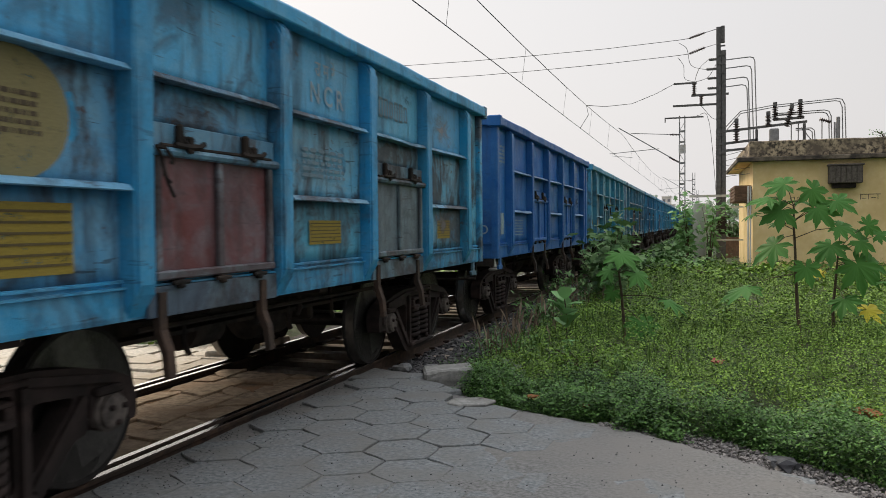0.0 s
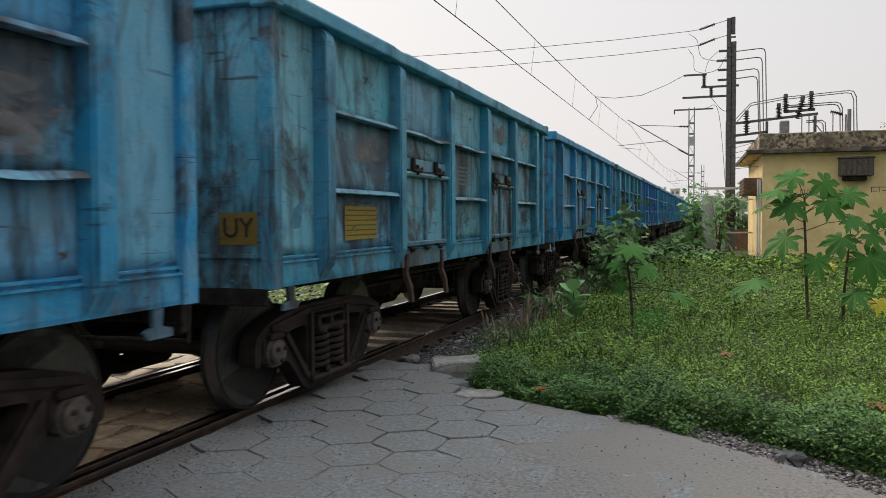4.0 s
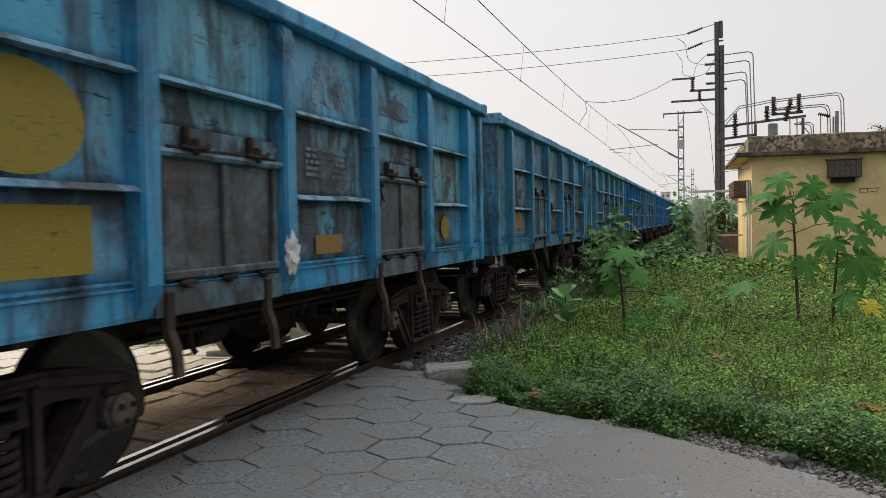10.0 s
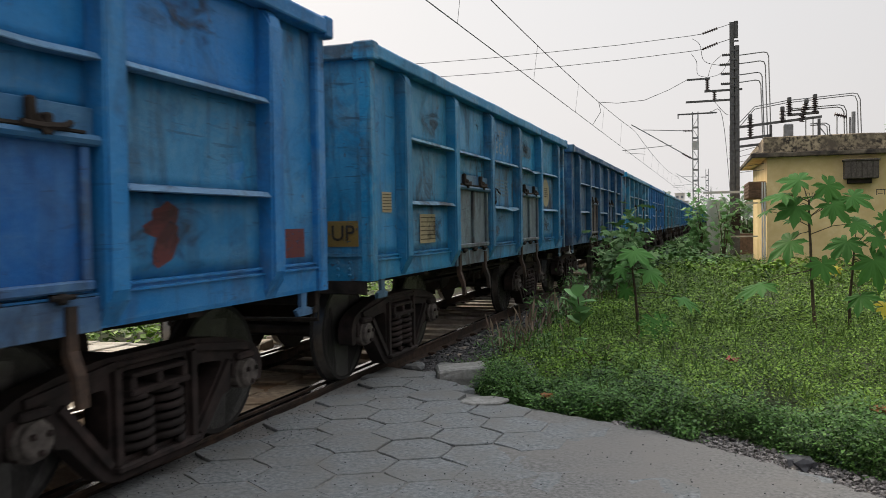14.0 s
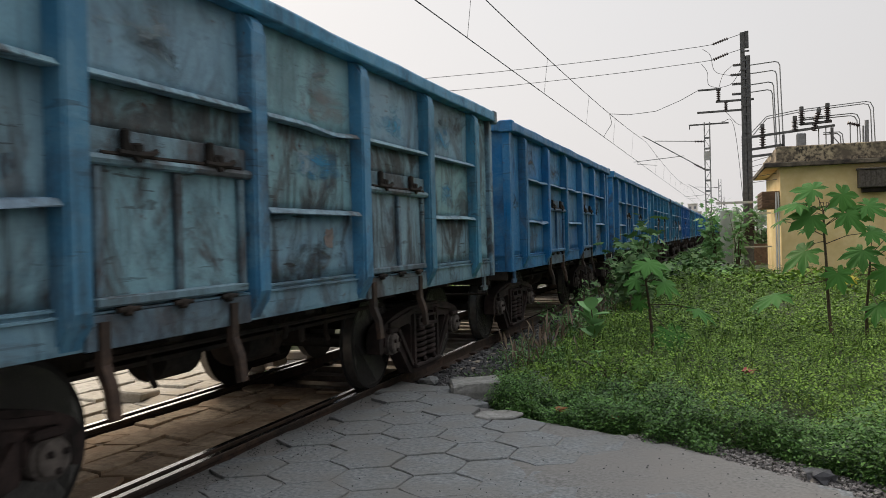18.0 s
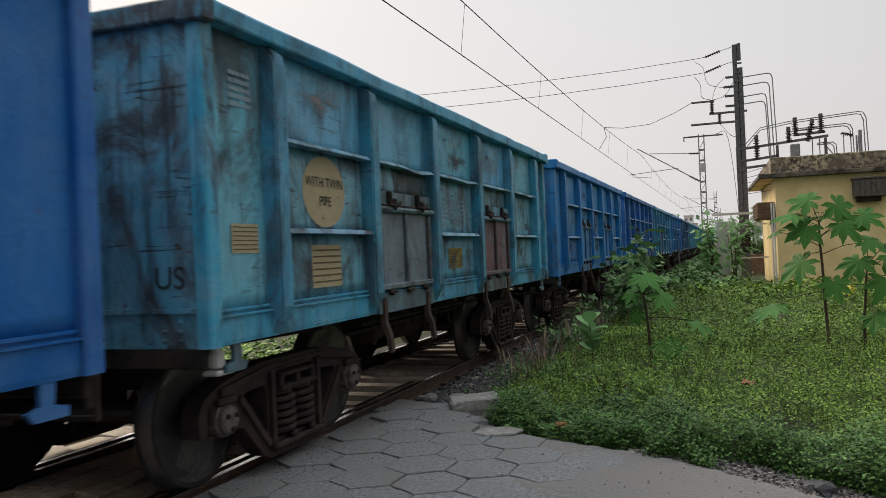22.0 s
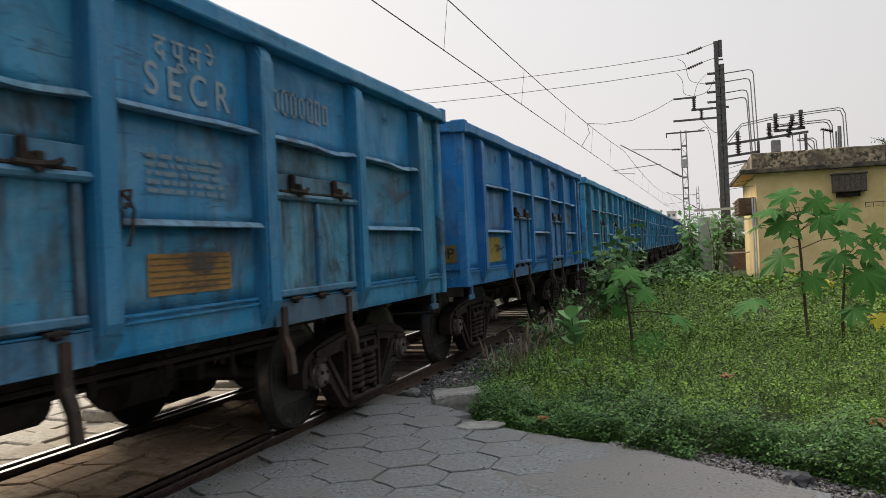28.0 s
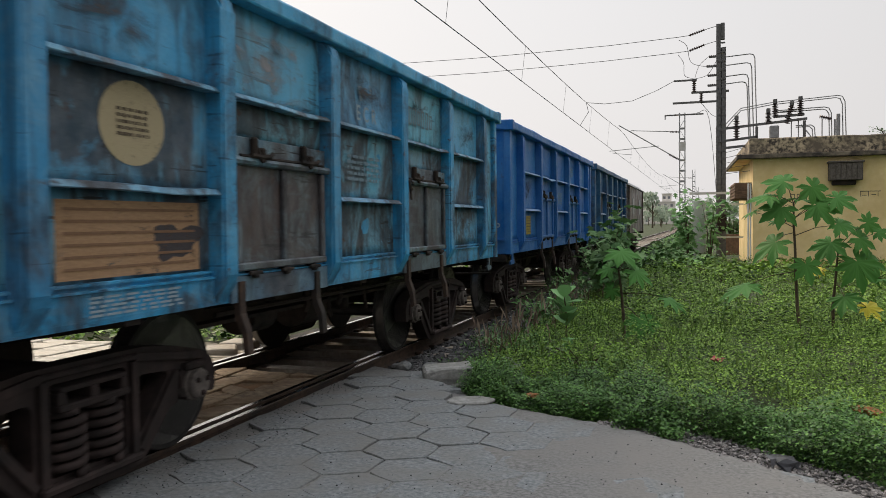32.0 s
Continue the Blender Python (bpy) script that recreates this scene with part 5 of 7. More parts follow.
def verge_top(x, y):
    """How high the cover of weeds stands."""
    a = 0.17 + 0.17 * noise.noise(Vector((x * 0.8, y * 0.8, 3))) + 0.17 * noise.noise(Vector((x * 2.1, y * 2.1, 8))) + 0.10 * noise.noise(Vector((x * 5.1, y * 5.1, 1)))
    rim = y - edge_y(x) - 0.02 if x > 1.7 else 1.0
    side = (x - 1.75) if y > 8 else 5.0
    k = min(1.0, max(0.0, min(0.5 + rim * 1.8, side * 1.2)))
    return height(x, y) * 0.6 - 0.03 + max(0.02, a + 0.10) * k


def verge_place(y0, y1, x1, leaves, spread, grow=1.0, ragged=0.12, patch=None):
    """Small plants all over the verge, each with a tuft of leaves."""
    def place(rng, n):
        pts, want = [], n // leaves
        while len(pts) < want:
            y = y0 + (y1 - y0) * rng.rand() ** grow
            x = rng.uniform(1.75, x1 + (y - y0) * 0.25)
            lim = edge_y(x) + (0.38 + ragged * noise.noise(Vector((x * 3, 0, 0))) if x > 4.4 else ragged * noise.noise(Vector((x * 4, 0, 0)))) + 0.04
            if y < lim or (y > 8 and x < 1.95 + 0.35 * noise.noise(Vector((y * 0.9, 0, 5)))) or noise.noise(Vector((x * 1.7, y * 1.7, 6))) < -0.48 or (x < 2.34 and 7.55 < y < 8.3):
                continue
            # patch picks or skips the band by the paving with shade-dark leaves
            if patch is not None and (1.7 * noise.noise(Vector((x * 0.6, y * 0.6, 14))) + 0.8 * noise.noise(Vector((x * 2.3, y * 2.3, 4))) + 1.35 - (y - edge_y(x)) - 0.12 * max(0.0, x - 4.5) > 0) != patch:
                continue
            z0 = height(x, y) * 0.6 - 0.05
            pts.append((x, y, z0, max(0.03, verge_top(x, y) - z0) * rng.uniform(0.55, 1.35)))
        p = np.repeat(np.array(pts), leaves, axis=0)
        m = len(p)
        u = 1 - rng.rand(m) ** 2 * 0.95
        r = spread * (0.35 + u * 0.9) * np.abs(rng.normal(size=m))
        a = rng.uniform(0, 2 * math.pi, m)
        return np.c_[p[:, 0] + r * np.cos(a), p[:, 1] + r * np.sin(a), np.maximum(p[:, 2], p[:, 2] + p[:, 3] * u - r * r * 6.0)]
    return place


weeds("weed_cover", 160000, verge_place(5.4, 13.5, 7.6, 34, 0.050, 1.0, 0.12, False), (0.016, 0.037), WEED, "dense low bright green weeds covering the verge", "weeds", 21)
weeds("weed_cover", 110000, verge_place(5.4, 13.5, 7.6, 30, 0.045, 1.0, 0.12, True), (0.014, 0.032), SHADEWEED, "low green weeds near the paving's corner, coloured dark for shade", "weeds", 26)
weeds("weed_cover", 130000, verge_place(12.8, 36.0, 9.5, 34, 0.085, 1.5), (0.028, 0.066), WEED, "dense green weeds covering the verge", "weeds", 22)


def track_side_place(rng, n):
    y = 28 + 80 * rng.rand(n) ** 1.6
    return np.c_[1.75 + np.abs(rng.normal(size=n)) * 1.3, y, rng.uniform(-0.2, 0.28, n)]


weeds("weed_cover", 16000, track_side_place, (0.10, 0.26), SHADEWEED, "dark green weeds along the track", "weeds", 27)
weeds("grass_tufts", 4200, verge_place(7.2, 30.0, 7.5, 6, 0.04, 1.2), (0.08, 0.24), BLADE, "thin grass blades standing among the weeds", "grass", 23, True)


def stalk_place(rng, n):
    y = 9.2 + 13 * rng.rand(n) ** 1.3
    return np.c_[1.95 + np.abs(rng.normal(size=n)) * 0.28, y, rng.uniform(-0.12, 0.25, n)]


weeds("dry_stalks", 330, stalk_place, (0.14, 0.38), DRYSTALK, "thin dry brown stalks along the ballast", "weeds", 28, True)


def far_side_place(rng, n):
    x = rng.uniform(-14, -1.9, n)
    y = np.where(rng.rand(n) < 0.7, rng.uniform(9.6, 26, n), rng.uniform(9.3, 12, n))
    return np.c_[x, y, rng.uniform(-0.15, 0.22, n)]


weeds("weed_cover", 16000, far_side_place, (0.06, 0.16), WEED, "green weeds beyond the track", "weeds", 24)


def right_place(rng, n):
    return np.c_[rng.uniform(7, 22, n), rng.uniform(6, 34, n), rng.uniform(-0.15, 0.12, n)]


weeds("weed_cover", 15000, right_place, (0.06, 0.16), WEED, "green weeds in front of the building", "weeds", 25)


# ---- larger plants ----
def palmate(r, lobes, seed):
    """A deeply lobed leaf in the x-y plane, stalk at the origin, pointing along x, with toothed, pointed lobes."""
    rng = random.Random(seed)
    bm = bmesh.new()
    o = bm.verts.new((0, 0, 0.03 * r))
    ring = []
    for k in range(lobes):
        a = math.radians(-140 + 280 * k / (lobes - 1)) + rng.uniform(-0.05, 0.05)
        l = r * (1.0 - 0.45 * (abs(a) / math.radians(140)) ** 1.4) * rng.uniform(0.88, 1.08)
        da = math.radians(140 / (lobes - 1))
        droop = rng.uniform(0.10, 0.26)
        for f, q in ((-1.0, 0.50), (-0.86, 0.62), (-0.80, 0.70), (-0.68, 0.74), (-0.58, 0.78), (-0.40, 0.80), (-0.32, 0.85), (0.0, 1.04), (0.32, 0.85), (0.40, 0.80), (0.58, 0.78), (0.68, 0.74), (0.80, 0.70), (0.86, 0.62)):
            q *= rng.uniform(0.97, 1.03)
            lift = 0.035 * (1 - abs(abs(f) - 0.5) * 2) - droop * q ** 2.2
            ring.append(bm.verts.new((math.cos(a + da * f) * l * q, math.sin(a + da * f) * l * q, lift * r)))
    ring.append(bm.verts.new((math.cos(math.radians(160)) * 0.3 * r, math.sin(math.radians(160)) * 0.3 * r, -0.02 * r)))
    for u, v in zip(ring, ring[1:]):
        bm.faces.new((o, u, v))
    return bm


PALM = [finish("leaf", palmate(1.0, 8 if s % 2 else 7, s), CASTOR, True) for s in range(4)]
PALMYELLOW = finish("leaf", palmate(1.0, 7, 9), YELLOWLEAF, True)


GROWTH = 1.5          # blade length for a leaf of size one


def castor(base, stem, leaves, label, seed, yellow=()):
    """A young castor plant: leaning stem, long stalks, broad lobed leaves."""
    rng = random.Random(seed)
    p = thing("castor_plant", label, "plant", pose(*base), "castor plants on the verge")
    bm = bmesh.new()
    tube(bm, [(0, 0, -0.1)] + list(stem), 0.027, 7, r_end=0.013)
    part("stem", bm, STEM, p)
    for k, (x, y, z, r, f) in enumerate(leaves):
        i = min(len(stem) - 1, max(0, int(f * (len(stem) - 1))))
        a = Vector(stem[i]).lerp(Vector(stem[min(i + 1, len(stem) - 1)]), f * (len(stem) - 1) - i)
        tip = Vector((x, y, z))
        mid = a.lerp(tip, 0.5) + Vector((0, 0, 0.04))
        bm = bmesh.new()
        tube(bm, [a, mid, tip], 0.007, 5, r_end=0.004)
        part("leaf_stalk", bm, STEM, p)
        out = math.degrees(math.atan2(tip.y - a.y, tip.x - a.x))
        part("leaf", PALMYELLOW if k in yellow else PALM[rng.randrange(4)], None, p, "yellowed leaf" if k in yellow else "", pose(x, y, z, rng.uniform(20, 55), 0, 0) @ pose(0, 0, 0, 0, 0, out + rng.uniform(-25, 25)) @ pose(0, 0, 0, rng.uniform(-22, 22), rng.uniform(5, 35), 0) @ Matrix.Diagonal((r * GROWTH, r * GROWTH, r * GROWTH, 1)))


castor((3.49, 11.57, -0.12), [(-0.02, 0, 0.4), (-0.05, 0, 0.75), (-0.08, 0, 1.0)],
       [(-0.05, -0.05, 1.27, 0.25, 1.0), (0.16, -0.1, 1.0, 0.24, 1.0), (-0.20, -0.05, 1.04, 0.17, 1.0), (0.59, -0.05, 0.62, 0.22, 0.4), (0.24, -0.28, 0.34, 0.24, 0.15), (-0.23, 0.05, 0.88, 0.13, 0.9), (-0.16, -0.1, 0.74, 0.13, 0.8), (0.02, 0.2, 1.12, 0.2, 1.0)],
       "young castor plant with a thin stem and drooping lobed leaves", 31)
castor((5.84, 12.07, -0.12), [(-0.05, 0, 0.5), (-0.07, 0, 0.9), (-0.08, 0, 1.3), (-0.10, 0, 1.66), (-0.10, 0, 1.92)],
       [(-0.22, 0.0, 2.22, 0.24, 1.0), (0.12, -0.05, 2.14, 0.22, 1.0), (-0.42, -0.1, 2.02, 0.22, 1.0), (-0.26, -0.05, 1.86, 0.26, 0.95), (-0.04, 0.05, 1.99, 0.19, 1.0), (0.18, -0.1, 1.88, 0.24, 0.8), (0.43, 0.0, 1.98, 0.21, 0.8), (-0.34, -0.1, 1.38, 0.28, 0.65), (-0.63, 0.0, 1.81, 0.13, 0.7), (0.04, -0.15, 1.08, 0.2, 0.4), (-0.72, -0.1, 0.78, 0.27, 0.3), (-0.30, 0.1, 1.68, 0.11, 0.9), (0.45, -0.1, 1.62, 0.18, 0.62)],
       "tall castor plant with broad lobed green leaves", 32)
castor((6.33, 12.6, -0.12), [(-0.02, 0, 0.45), (0.02, 0, 0.9), (0.05, 0, 1.3)],
       [(0.09, 0.0, 1.65, 0.2, 1.0), (0.40, -0.05, 1.64, 0.16, 1.0), (-0.06, -0.1, 1.36, 0.24, 0.9), (0.30, -0.1, 1.42, 0.22, 0.95), (0.25, -0.2, 1.10, 0.30, 0.7), (0.10, -0.2, 0.60, 0.22, 0.4), (0.40, -0.1, 0.45, 0.18, 0.35), (-0.16, 0.05, 0.95, 0.10, 0.65), (0.47, 0.05, 1.10, 0.22, 0.75), (0.56, 0.1, 1.50, 0.15, 0.9), (0.62, -0.1, 0.85, 0.22, 0.6)],
       "castor plant with large leaves, two of them yellow", 33, (6, 7))


def oval_leaf(seed):
    bm = bmesh.new()
    pts = [(0, 0), (0.22, 0.25), (0.55, 0.35), (0.86, 0.22), (1.0, 0.0), (0.86, -0.22), (0.55, -0.35), (0.22, -0.25)]
    vs = [bm.verts.new((x, y, 0.10 * x * (1 - x) + abs(y) * 0.25)) for x, y in pts]
    mid = bm.verts.new((0.55, 0, 0.02))
    for i in range(8):
        bm.faces.new((vs[i], vs[(i + 1) % 8], mid))
    return finish("leaf", bm, GREYLEAF, True)


OVAL = oval_leaf(1)


def milkweed(x, y, top, seed, n=16, r=0.20):
    rng = random.Random(seed)
    p = thing("milkweed", "pale grey-green milkweed with thick oval leaves", "plant", pose(x, y, -0.12), "milkweeds on the verge")
    bm = bmesh.new()
    tube(bm, [(0, 0, -0.05), (0.02, 0, top * 0.5), (-0.02, 0.02, top)], 0.016, 6, r_end=0.008)
    part("stem", bm, STEM, p)
    for k in range(n):
        z = top * (0.34 + 0.66 * k / n)
        part("leaf", OVAL, None, p, "", pose(0, 0, z, rng.uniform(-10, 10), rng.uniform(-58, -8), k * 137 + rng.uniform(-20, 20)) @ Matrix.Diagonal([r * rng.uniform(0.7, 1.1)] * 3 + [1]))


milkweed(2.74, 11.0, 0.74, 41, 12, 0.30)
milkweed(3.0, 9.6, 0.30, 42, 9, 0.14)
milkweed(4.9, 14.5, 0.4, 43, 9, 0.15)


def bush(name, x, y, z, rx, ry, rz, n, leaf, mat, label, seed, palm=False, stems=7):
    """A shrub: branching stems and a loose crown of many leaves in clumps."""
    rng = random.Random(seed)
    p = thing(name, label, "bush", pose(x, y, z))
    bm = bmesh.new()
    tips = []
    for k in range(stems):
        a = rng.uniform(0, 6.28)
        t = Vector((math.cos(a) * rx * rng.uniform(0.3, 0.95), math.sin(a) * ry * rng.uniform(0.3, 0.95), rz * rng.uniform(0.55, 1.0)))
        tube(bm, [(0, 0, -0.1), (t.x * 0.3, t.y * 0.3, t.z * 0.55), t], 0.012 + 0.008 * rz, 5, r_end=0.006)
        tips += [t, t * 0.8 + Vector((rng.uniform(-1, 1) * rx, rng.uniform(-1, 1) * ry, rng.uniform(-0.5, 0.2) * rz)) * 0.4, t * 0.55]
    tagged(part("stem", bm, STEM, p), "branching brown stem")
    verts, faces = [], []
    for k in range(n):
        c = rng.choice(tips) + Vector((rng.gauss(0, 0.22) * rx, rng.gauss(0, 0.22) * ry, rng.gauss(0, 0.15) * rz))
        if c.z < 0:
            c.z = rng.uniform(0.0, 0.3)
        e = Euler((rng.uniform(-0.6, 0.6), rng.uniform(-0.3, 0.9), rng.uniform(0, 6.28))).to_matrix()
        s = leaf * rng.uniform(0.6, 1.2)
        shape = [(0, 0), (0.30, 0.42), (0.42, 0.16), (0.72, 0.44), (0.72, 0.12), (1, 0), (0.72, -0.12), (0.72, -0.44), (0.42, -0.16), (0.30, -0.42)] if palm else [(0, 0), (0.4, 0.22), (1, 0), (0.4, -0.22)]
        b = len(verts)
        verts += [tuple(c + e @ Vector((u * s, v * s, -0.2 * u * u * s))) for u, v in shape]
        faces.append(tuple(range(b, b + len(shape))))
    part("crown", big_mesh("crown", verts, faces, mat), None, p)
    return p


bush("castor_bush", 2.72, 16.6, -0.15, 0.50, 0.8, 1.72, 300, 0.27, BUSH, "leafy castor bush growing close beside the track", 51, True)
bush("castor_bush", 2.2, 18.2, -0.15, 0.5, 0.9, 1.3, 200, 0.24, BUSH, "low leafy bush beside the track", 52, True)
bush("castor_bush", 2.3, 24.5, -0.15, 0.6, 1.6, 1.3, 260, 0.24, BUSH, "leafy bush beside the track", 53, True)
bush("weed_bush", 1.95, 12.8, -0.15, 0.35, 0.9, 0.55, 380, 0.10, BUSH, "dry weedy bush at the ballast's edge", 54)
bush("weed_bush", 2.1, 14.8, -0.15, 0.4, 1.0, 0.75, 380, 0.11, BUSH, "weedy bush at the ballast's edge", 55)
bush("weed_bush", 2.3, 9.6, -0.12, 0.4, 0.9, 0.34, 600, 0.06, BUSH, "dark low weeds beside the kerb stone", 56)
bush("weed_bush", 1.85, 8.75, -0.16, 0.26, 0.5, 0.22, 500, 0.045, SHADEWEED, "dark low weeds creeping over the ballast", 67)
bush("weed_bush", 1.75, 10.6, -0.16, 0.25, 0.9, 0.3, 500, 0.055, BUSH, "weeds creeping over the ballast", 68)
bush("weed_bush", 3.3, 8.9, -0.12, 0.5, 0.7, 0.36, 700, 0.06, WEED, "dense bright green low weeds on the verge", 57)
bush("vine_bush", 3.95, 33.4, -0.15, 0.6, 0.5, 2.4, 240, 0.28, GREYLEAF, "climbing green creeper over the gate post", 58, True, 6)
bush("vine_bush", 4.75, 34.2, -0.15, 0.7, 0.5, 2.5, 200, 0.26, GREYLEAF, "thin green creeper between pillar and pole", 59, True, 4)
bush("vine_bush", 3.6, 30.5, -0.15, 0.9, 1.2, 0.6, 320, 0.2, BUSH, "green bush before the gate", 60, True, 9)
bush("vine_bush", 3.2, 38.0, -0.15, 0.9, 1.6, 0.9, 260, 0.28, BUSH, "green bush behind the gate", 61, True, 9)
bush("weed_bush", 7.4, 25.0, -0.15, 1.8, 1.5, 0.6, 600, 0.16, WEED, "tall weeds in front of the building", 62, True, 9)
bush("weed_bush", 10.0, 22.0, -0.15, 2.2, 2.0, 0.7, 700, 0.16, WEED, "tall weeds in front of the building", 63, True, 9)
bush("weed_bush", 5.0, 24.5, -0.15, 1.6, 2.2, 0.5, 700, 0.14, WEED, "tall weeds on the verge", 64, True, 9)
bush("yard_hedge", 6.1, 47.0, -0.15, 1.7, 0.8, 2.6, 420, 0.30, BUSH, "green hedge behind the yard gate", 66, True, 14)
bush("roof_weed", 10.6, 31.7, 4.5, 0.5, 0.3, 0.3, 90, 0.1, BUSH, "small weed growing on the parapet", 65)


# ---- litter ----
def crumple(name, mat, label, x, y, z, s, seed):
    bm = bmesh.new()
    bmesh.ops.create_icosphere(bm, subdivisions=2, radius=1)
    for v in bm.verts:
        q = v.co.copy()
        v.co = Vector((q.x, q.y, q.z * 0.45)) * (1 + 0.9 * noise.noise(q * 1.9 + Vector((seed, 0, 0)))) * s
    ob = part(name, bm, mat)
    ob.matrix_basis = pose(x, y, z)
    return tagged(ob, label, "litter")


crumple("plastic_scrap", PLASTIC, "crumpled black plastic scrap on the gravel", 5.05, 5.66, -0.02, 0.10, 3)
crumple("red_wrapper", REDCLOTH, "faded red wrapper among the weeds", 4.70, 9.0, 0.10, 0.06, 5)
crumple("dry_leaf", ORANGE, "dry orange leaf on the weeds", 5.75, 6.85, 0.10, 0.075, 7)
crumple("dry_leaf", ORANGE, "dry orange leaf at the paving's edge", 3.12, 6.95, 0.05, 0.05, 9)
crumple("dry_leaf", ORANGE, "dry orange leaf on the weeds", 3.6, 6.75, 0.05, 0.035, 11)

# ---- yellow building ----
BW = pose(6.24, 31.39, -0.2, 0, 0, 1.5)
house = thing("service_building", "yellow plastered flat-roofed service building with a black mouldy parapet", "building", BW)
for q in ((0, 10.5, 0, 0.25), (0, 0.25, 0.25, 7.0), (10.25, 10.5, 0.25, 7.0), (0, 10.5, 7.0, 7.25)):
    bm = bmesh.new()
    box(bm, *q, 0, 4.0)
    part("wall", bm, PLASTER, house)
bm = bmesh.new()
box(bm, -0.55, 10.9, -0.30, 7.6, 3.98, 4.14, bevel=0.02)
part("roof_slab", bm, MOULD, house, "black-stained projecting roof slab")
bm = bmesh.new()
for q in ((-0.12, 10.6, -0.10, 0.12), (-0.12, 0.1, 0.12, 7.2), (10.4, 10.6, 0.12, 7.2)):
    box(bm, *q, 4.14, 4.72, bevel=0.03)
bmesh.ops.subdivide_edges(bm, edges=[e for e in bm.edges if e.calc_length() > 2], cuts=24)
for v in bm.verts:
    v.co.z += 0.05 * noise.noise(v.co * 1.7) if v.co.z > 4.5 else 0
part("parapet", bm, PARAPET, house, "tan parapet mottled with black mould")
bm = bmesh.new()
box(bm, -0.50, -0.02, -0.2, 7.4, 3.965, 3.978)
part("soffit", bm, PLASTER, house, "stained yellow soffit under the eaves")
bm = bmesh.new()
box(bm, -0.60, -0.02, 0.3, 3.2, 2.55, 3.15)
hood = part("side_hood", bm, BRICKDUST, house, "rusty brown louvred hood")
for k in range(5):
    bm = bmesh.new()
    box(bm, -0.63, -0.004, 0.28, 3.22, 2.57 + k * 0.12, 2.60 + k * 0.12)
    part("slat", bm, BRICKDUST, hood)
cooler = part("air_cooler_box", bmesh.new(), TIMBER, house, "weathered grey boxed window hood")
bm = bmesh.new()
box(bm, 2.50, 3.56, -0.42, 0.02, 3.12, 3.74, bevel=0.02)
box(bm, 2.46, 3.60, -0.46, 0.03, 3.74, 3.80, bevel=0.01)
cooler.data = finish("air_cooler_box", bm, TIMBER)
for k in range(6):
    bm = bmesh.new()
    box(bm, 2.53 + k * 0.17, 2.67 + k * 0.17, -0.438, -0.42, 3.14, 3.72, bevel=0.005)
    part("board", bm, TIMBER, cooler)
bm = bmesh.new()
box(bm, 2.62, 3.36, -0.30, 0.01, 2.96, 3.12, bevel=0.01)
part("vent_mouth", bm, GRIME, house, "dark vent below the hood")
bm = bmesh.new()
x = 0.45
rng = random.Random(3)
for k in range(9):
    w = rng.uniform(0.08, 0.2)
    if k not in (3, 6):
        for q in ((x, x + 0.02, 2.38, 2.58), (x, x + w, 2.56, 2.58), (x + w - 0.02, x + w, 2.40, 2.57)):
            box(bm, q[0], q[1], -0.004, 0.001, q[2] + 0.1, q[3] + 0.1)
    x += w + 0.07
for q in ((3.55, 4.2, 2.62, 2.645), (3.55, 3.575, 2.45, 2.64), (3.8, 3.82, 2.45, 2.64), (4.1, 4.12, 2.45, 2.64), (3.6, 3.75, 2.48, 2.5), (3.9, 4.05, 2.5, 2.52)):
    box(bm, q[0], q[1], -0.004, 0.001, q[2] + 0.1, q[3] + 0.1)
tagged(part("faded_lettering", bm, MOULD, house, "faded painted lettering that cannot be read"), kind="stuff")
bm = bmesh.new()
box(bm, 4.9, 5.3, -0.12, 0.01, 0.95, 1.35, bevel=0.02)
part("meter_box", bm, GRIME, house, "dark meter box")
for x in (-0.16, -0.08):
    bm = bmesh.new()
    tube(bm, [(x, -0.05, 0.0), (x, -0.05, 3.1)], 0.028, 6)
    part("conduit", bm, WHITEPAINT, house, "pale conduit pipe")
bm = bmesh.new()
tube(bm, [(1.05, -0.02, 1.75), (1.12, -0.03, 1.70)], 0.05, 8)
part("wall_fitting", bm, GRIME, house, "small dark wall fitting")


# ---- poles, masts and wires ----
def insulator(bm, a, b, n, r=0.065, mat=1):
    a, b = Vector(a), Vector(b)
    prof = []
    for k in range(n):
        s = k / n
        prof += [(s, r * 0.42), (s + 0.3 / n, r), (s + 0.5 / n, r * 0.95), (s + 0.62 / n, r * 0.42)]
    l = (b - a).length
    lathe(bm, [(s * l, q) for s, q in prof] + [(l, r * 0.4)], a, b - a, 8, mat)


def slack(points, n=5):
    """A smooth line through points, for hanging wires."""
    p = [Vector(q) for q in points]
    p = [p[0] * 2 - p[1]] + p + [p[-1] * 2 - p[-2]]
    out = []
    for a, b, c, d in zip(p, p[1:], p[2:], p[3:]):
        out += [0.5 * (2 * b + (c - a) * t + (2 * a - 5 * b + 4 * c - d) * t * t + (3 * b - a - 3 * c + d) * t ** 3) for t in (k / n for k in range(n))]
    return out + [p[-2]]


pole = thing("steel_pole", "tall dark steel switching pole with cross arms and insulators", "pole", pose(5.32, 40.3, -0.2))
bm = bmesh.new()
box(bm, -0.22, -0.02, -0.10, 0.10, 0, 11.0)
box(bm, 0.02, 0.21, -0.10, 0.10, 0, 9.9)
box(bm, -0.02, 0.02, -0.02, 0.02, 0, 9.9)
for k in range(24):
    box(bm, -0.16, 0.18, -0.115, -0.10, 0.4 + k * 0.42, 0.48 + k * 0.42)
part("post", bm, POLESTEEL, pole)
bm = bmesh.new()
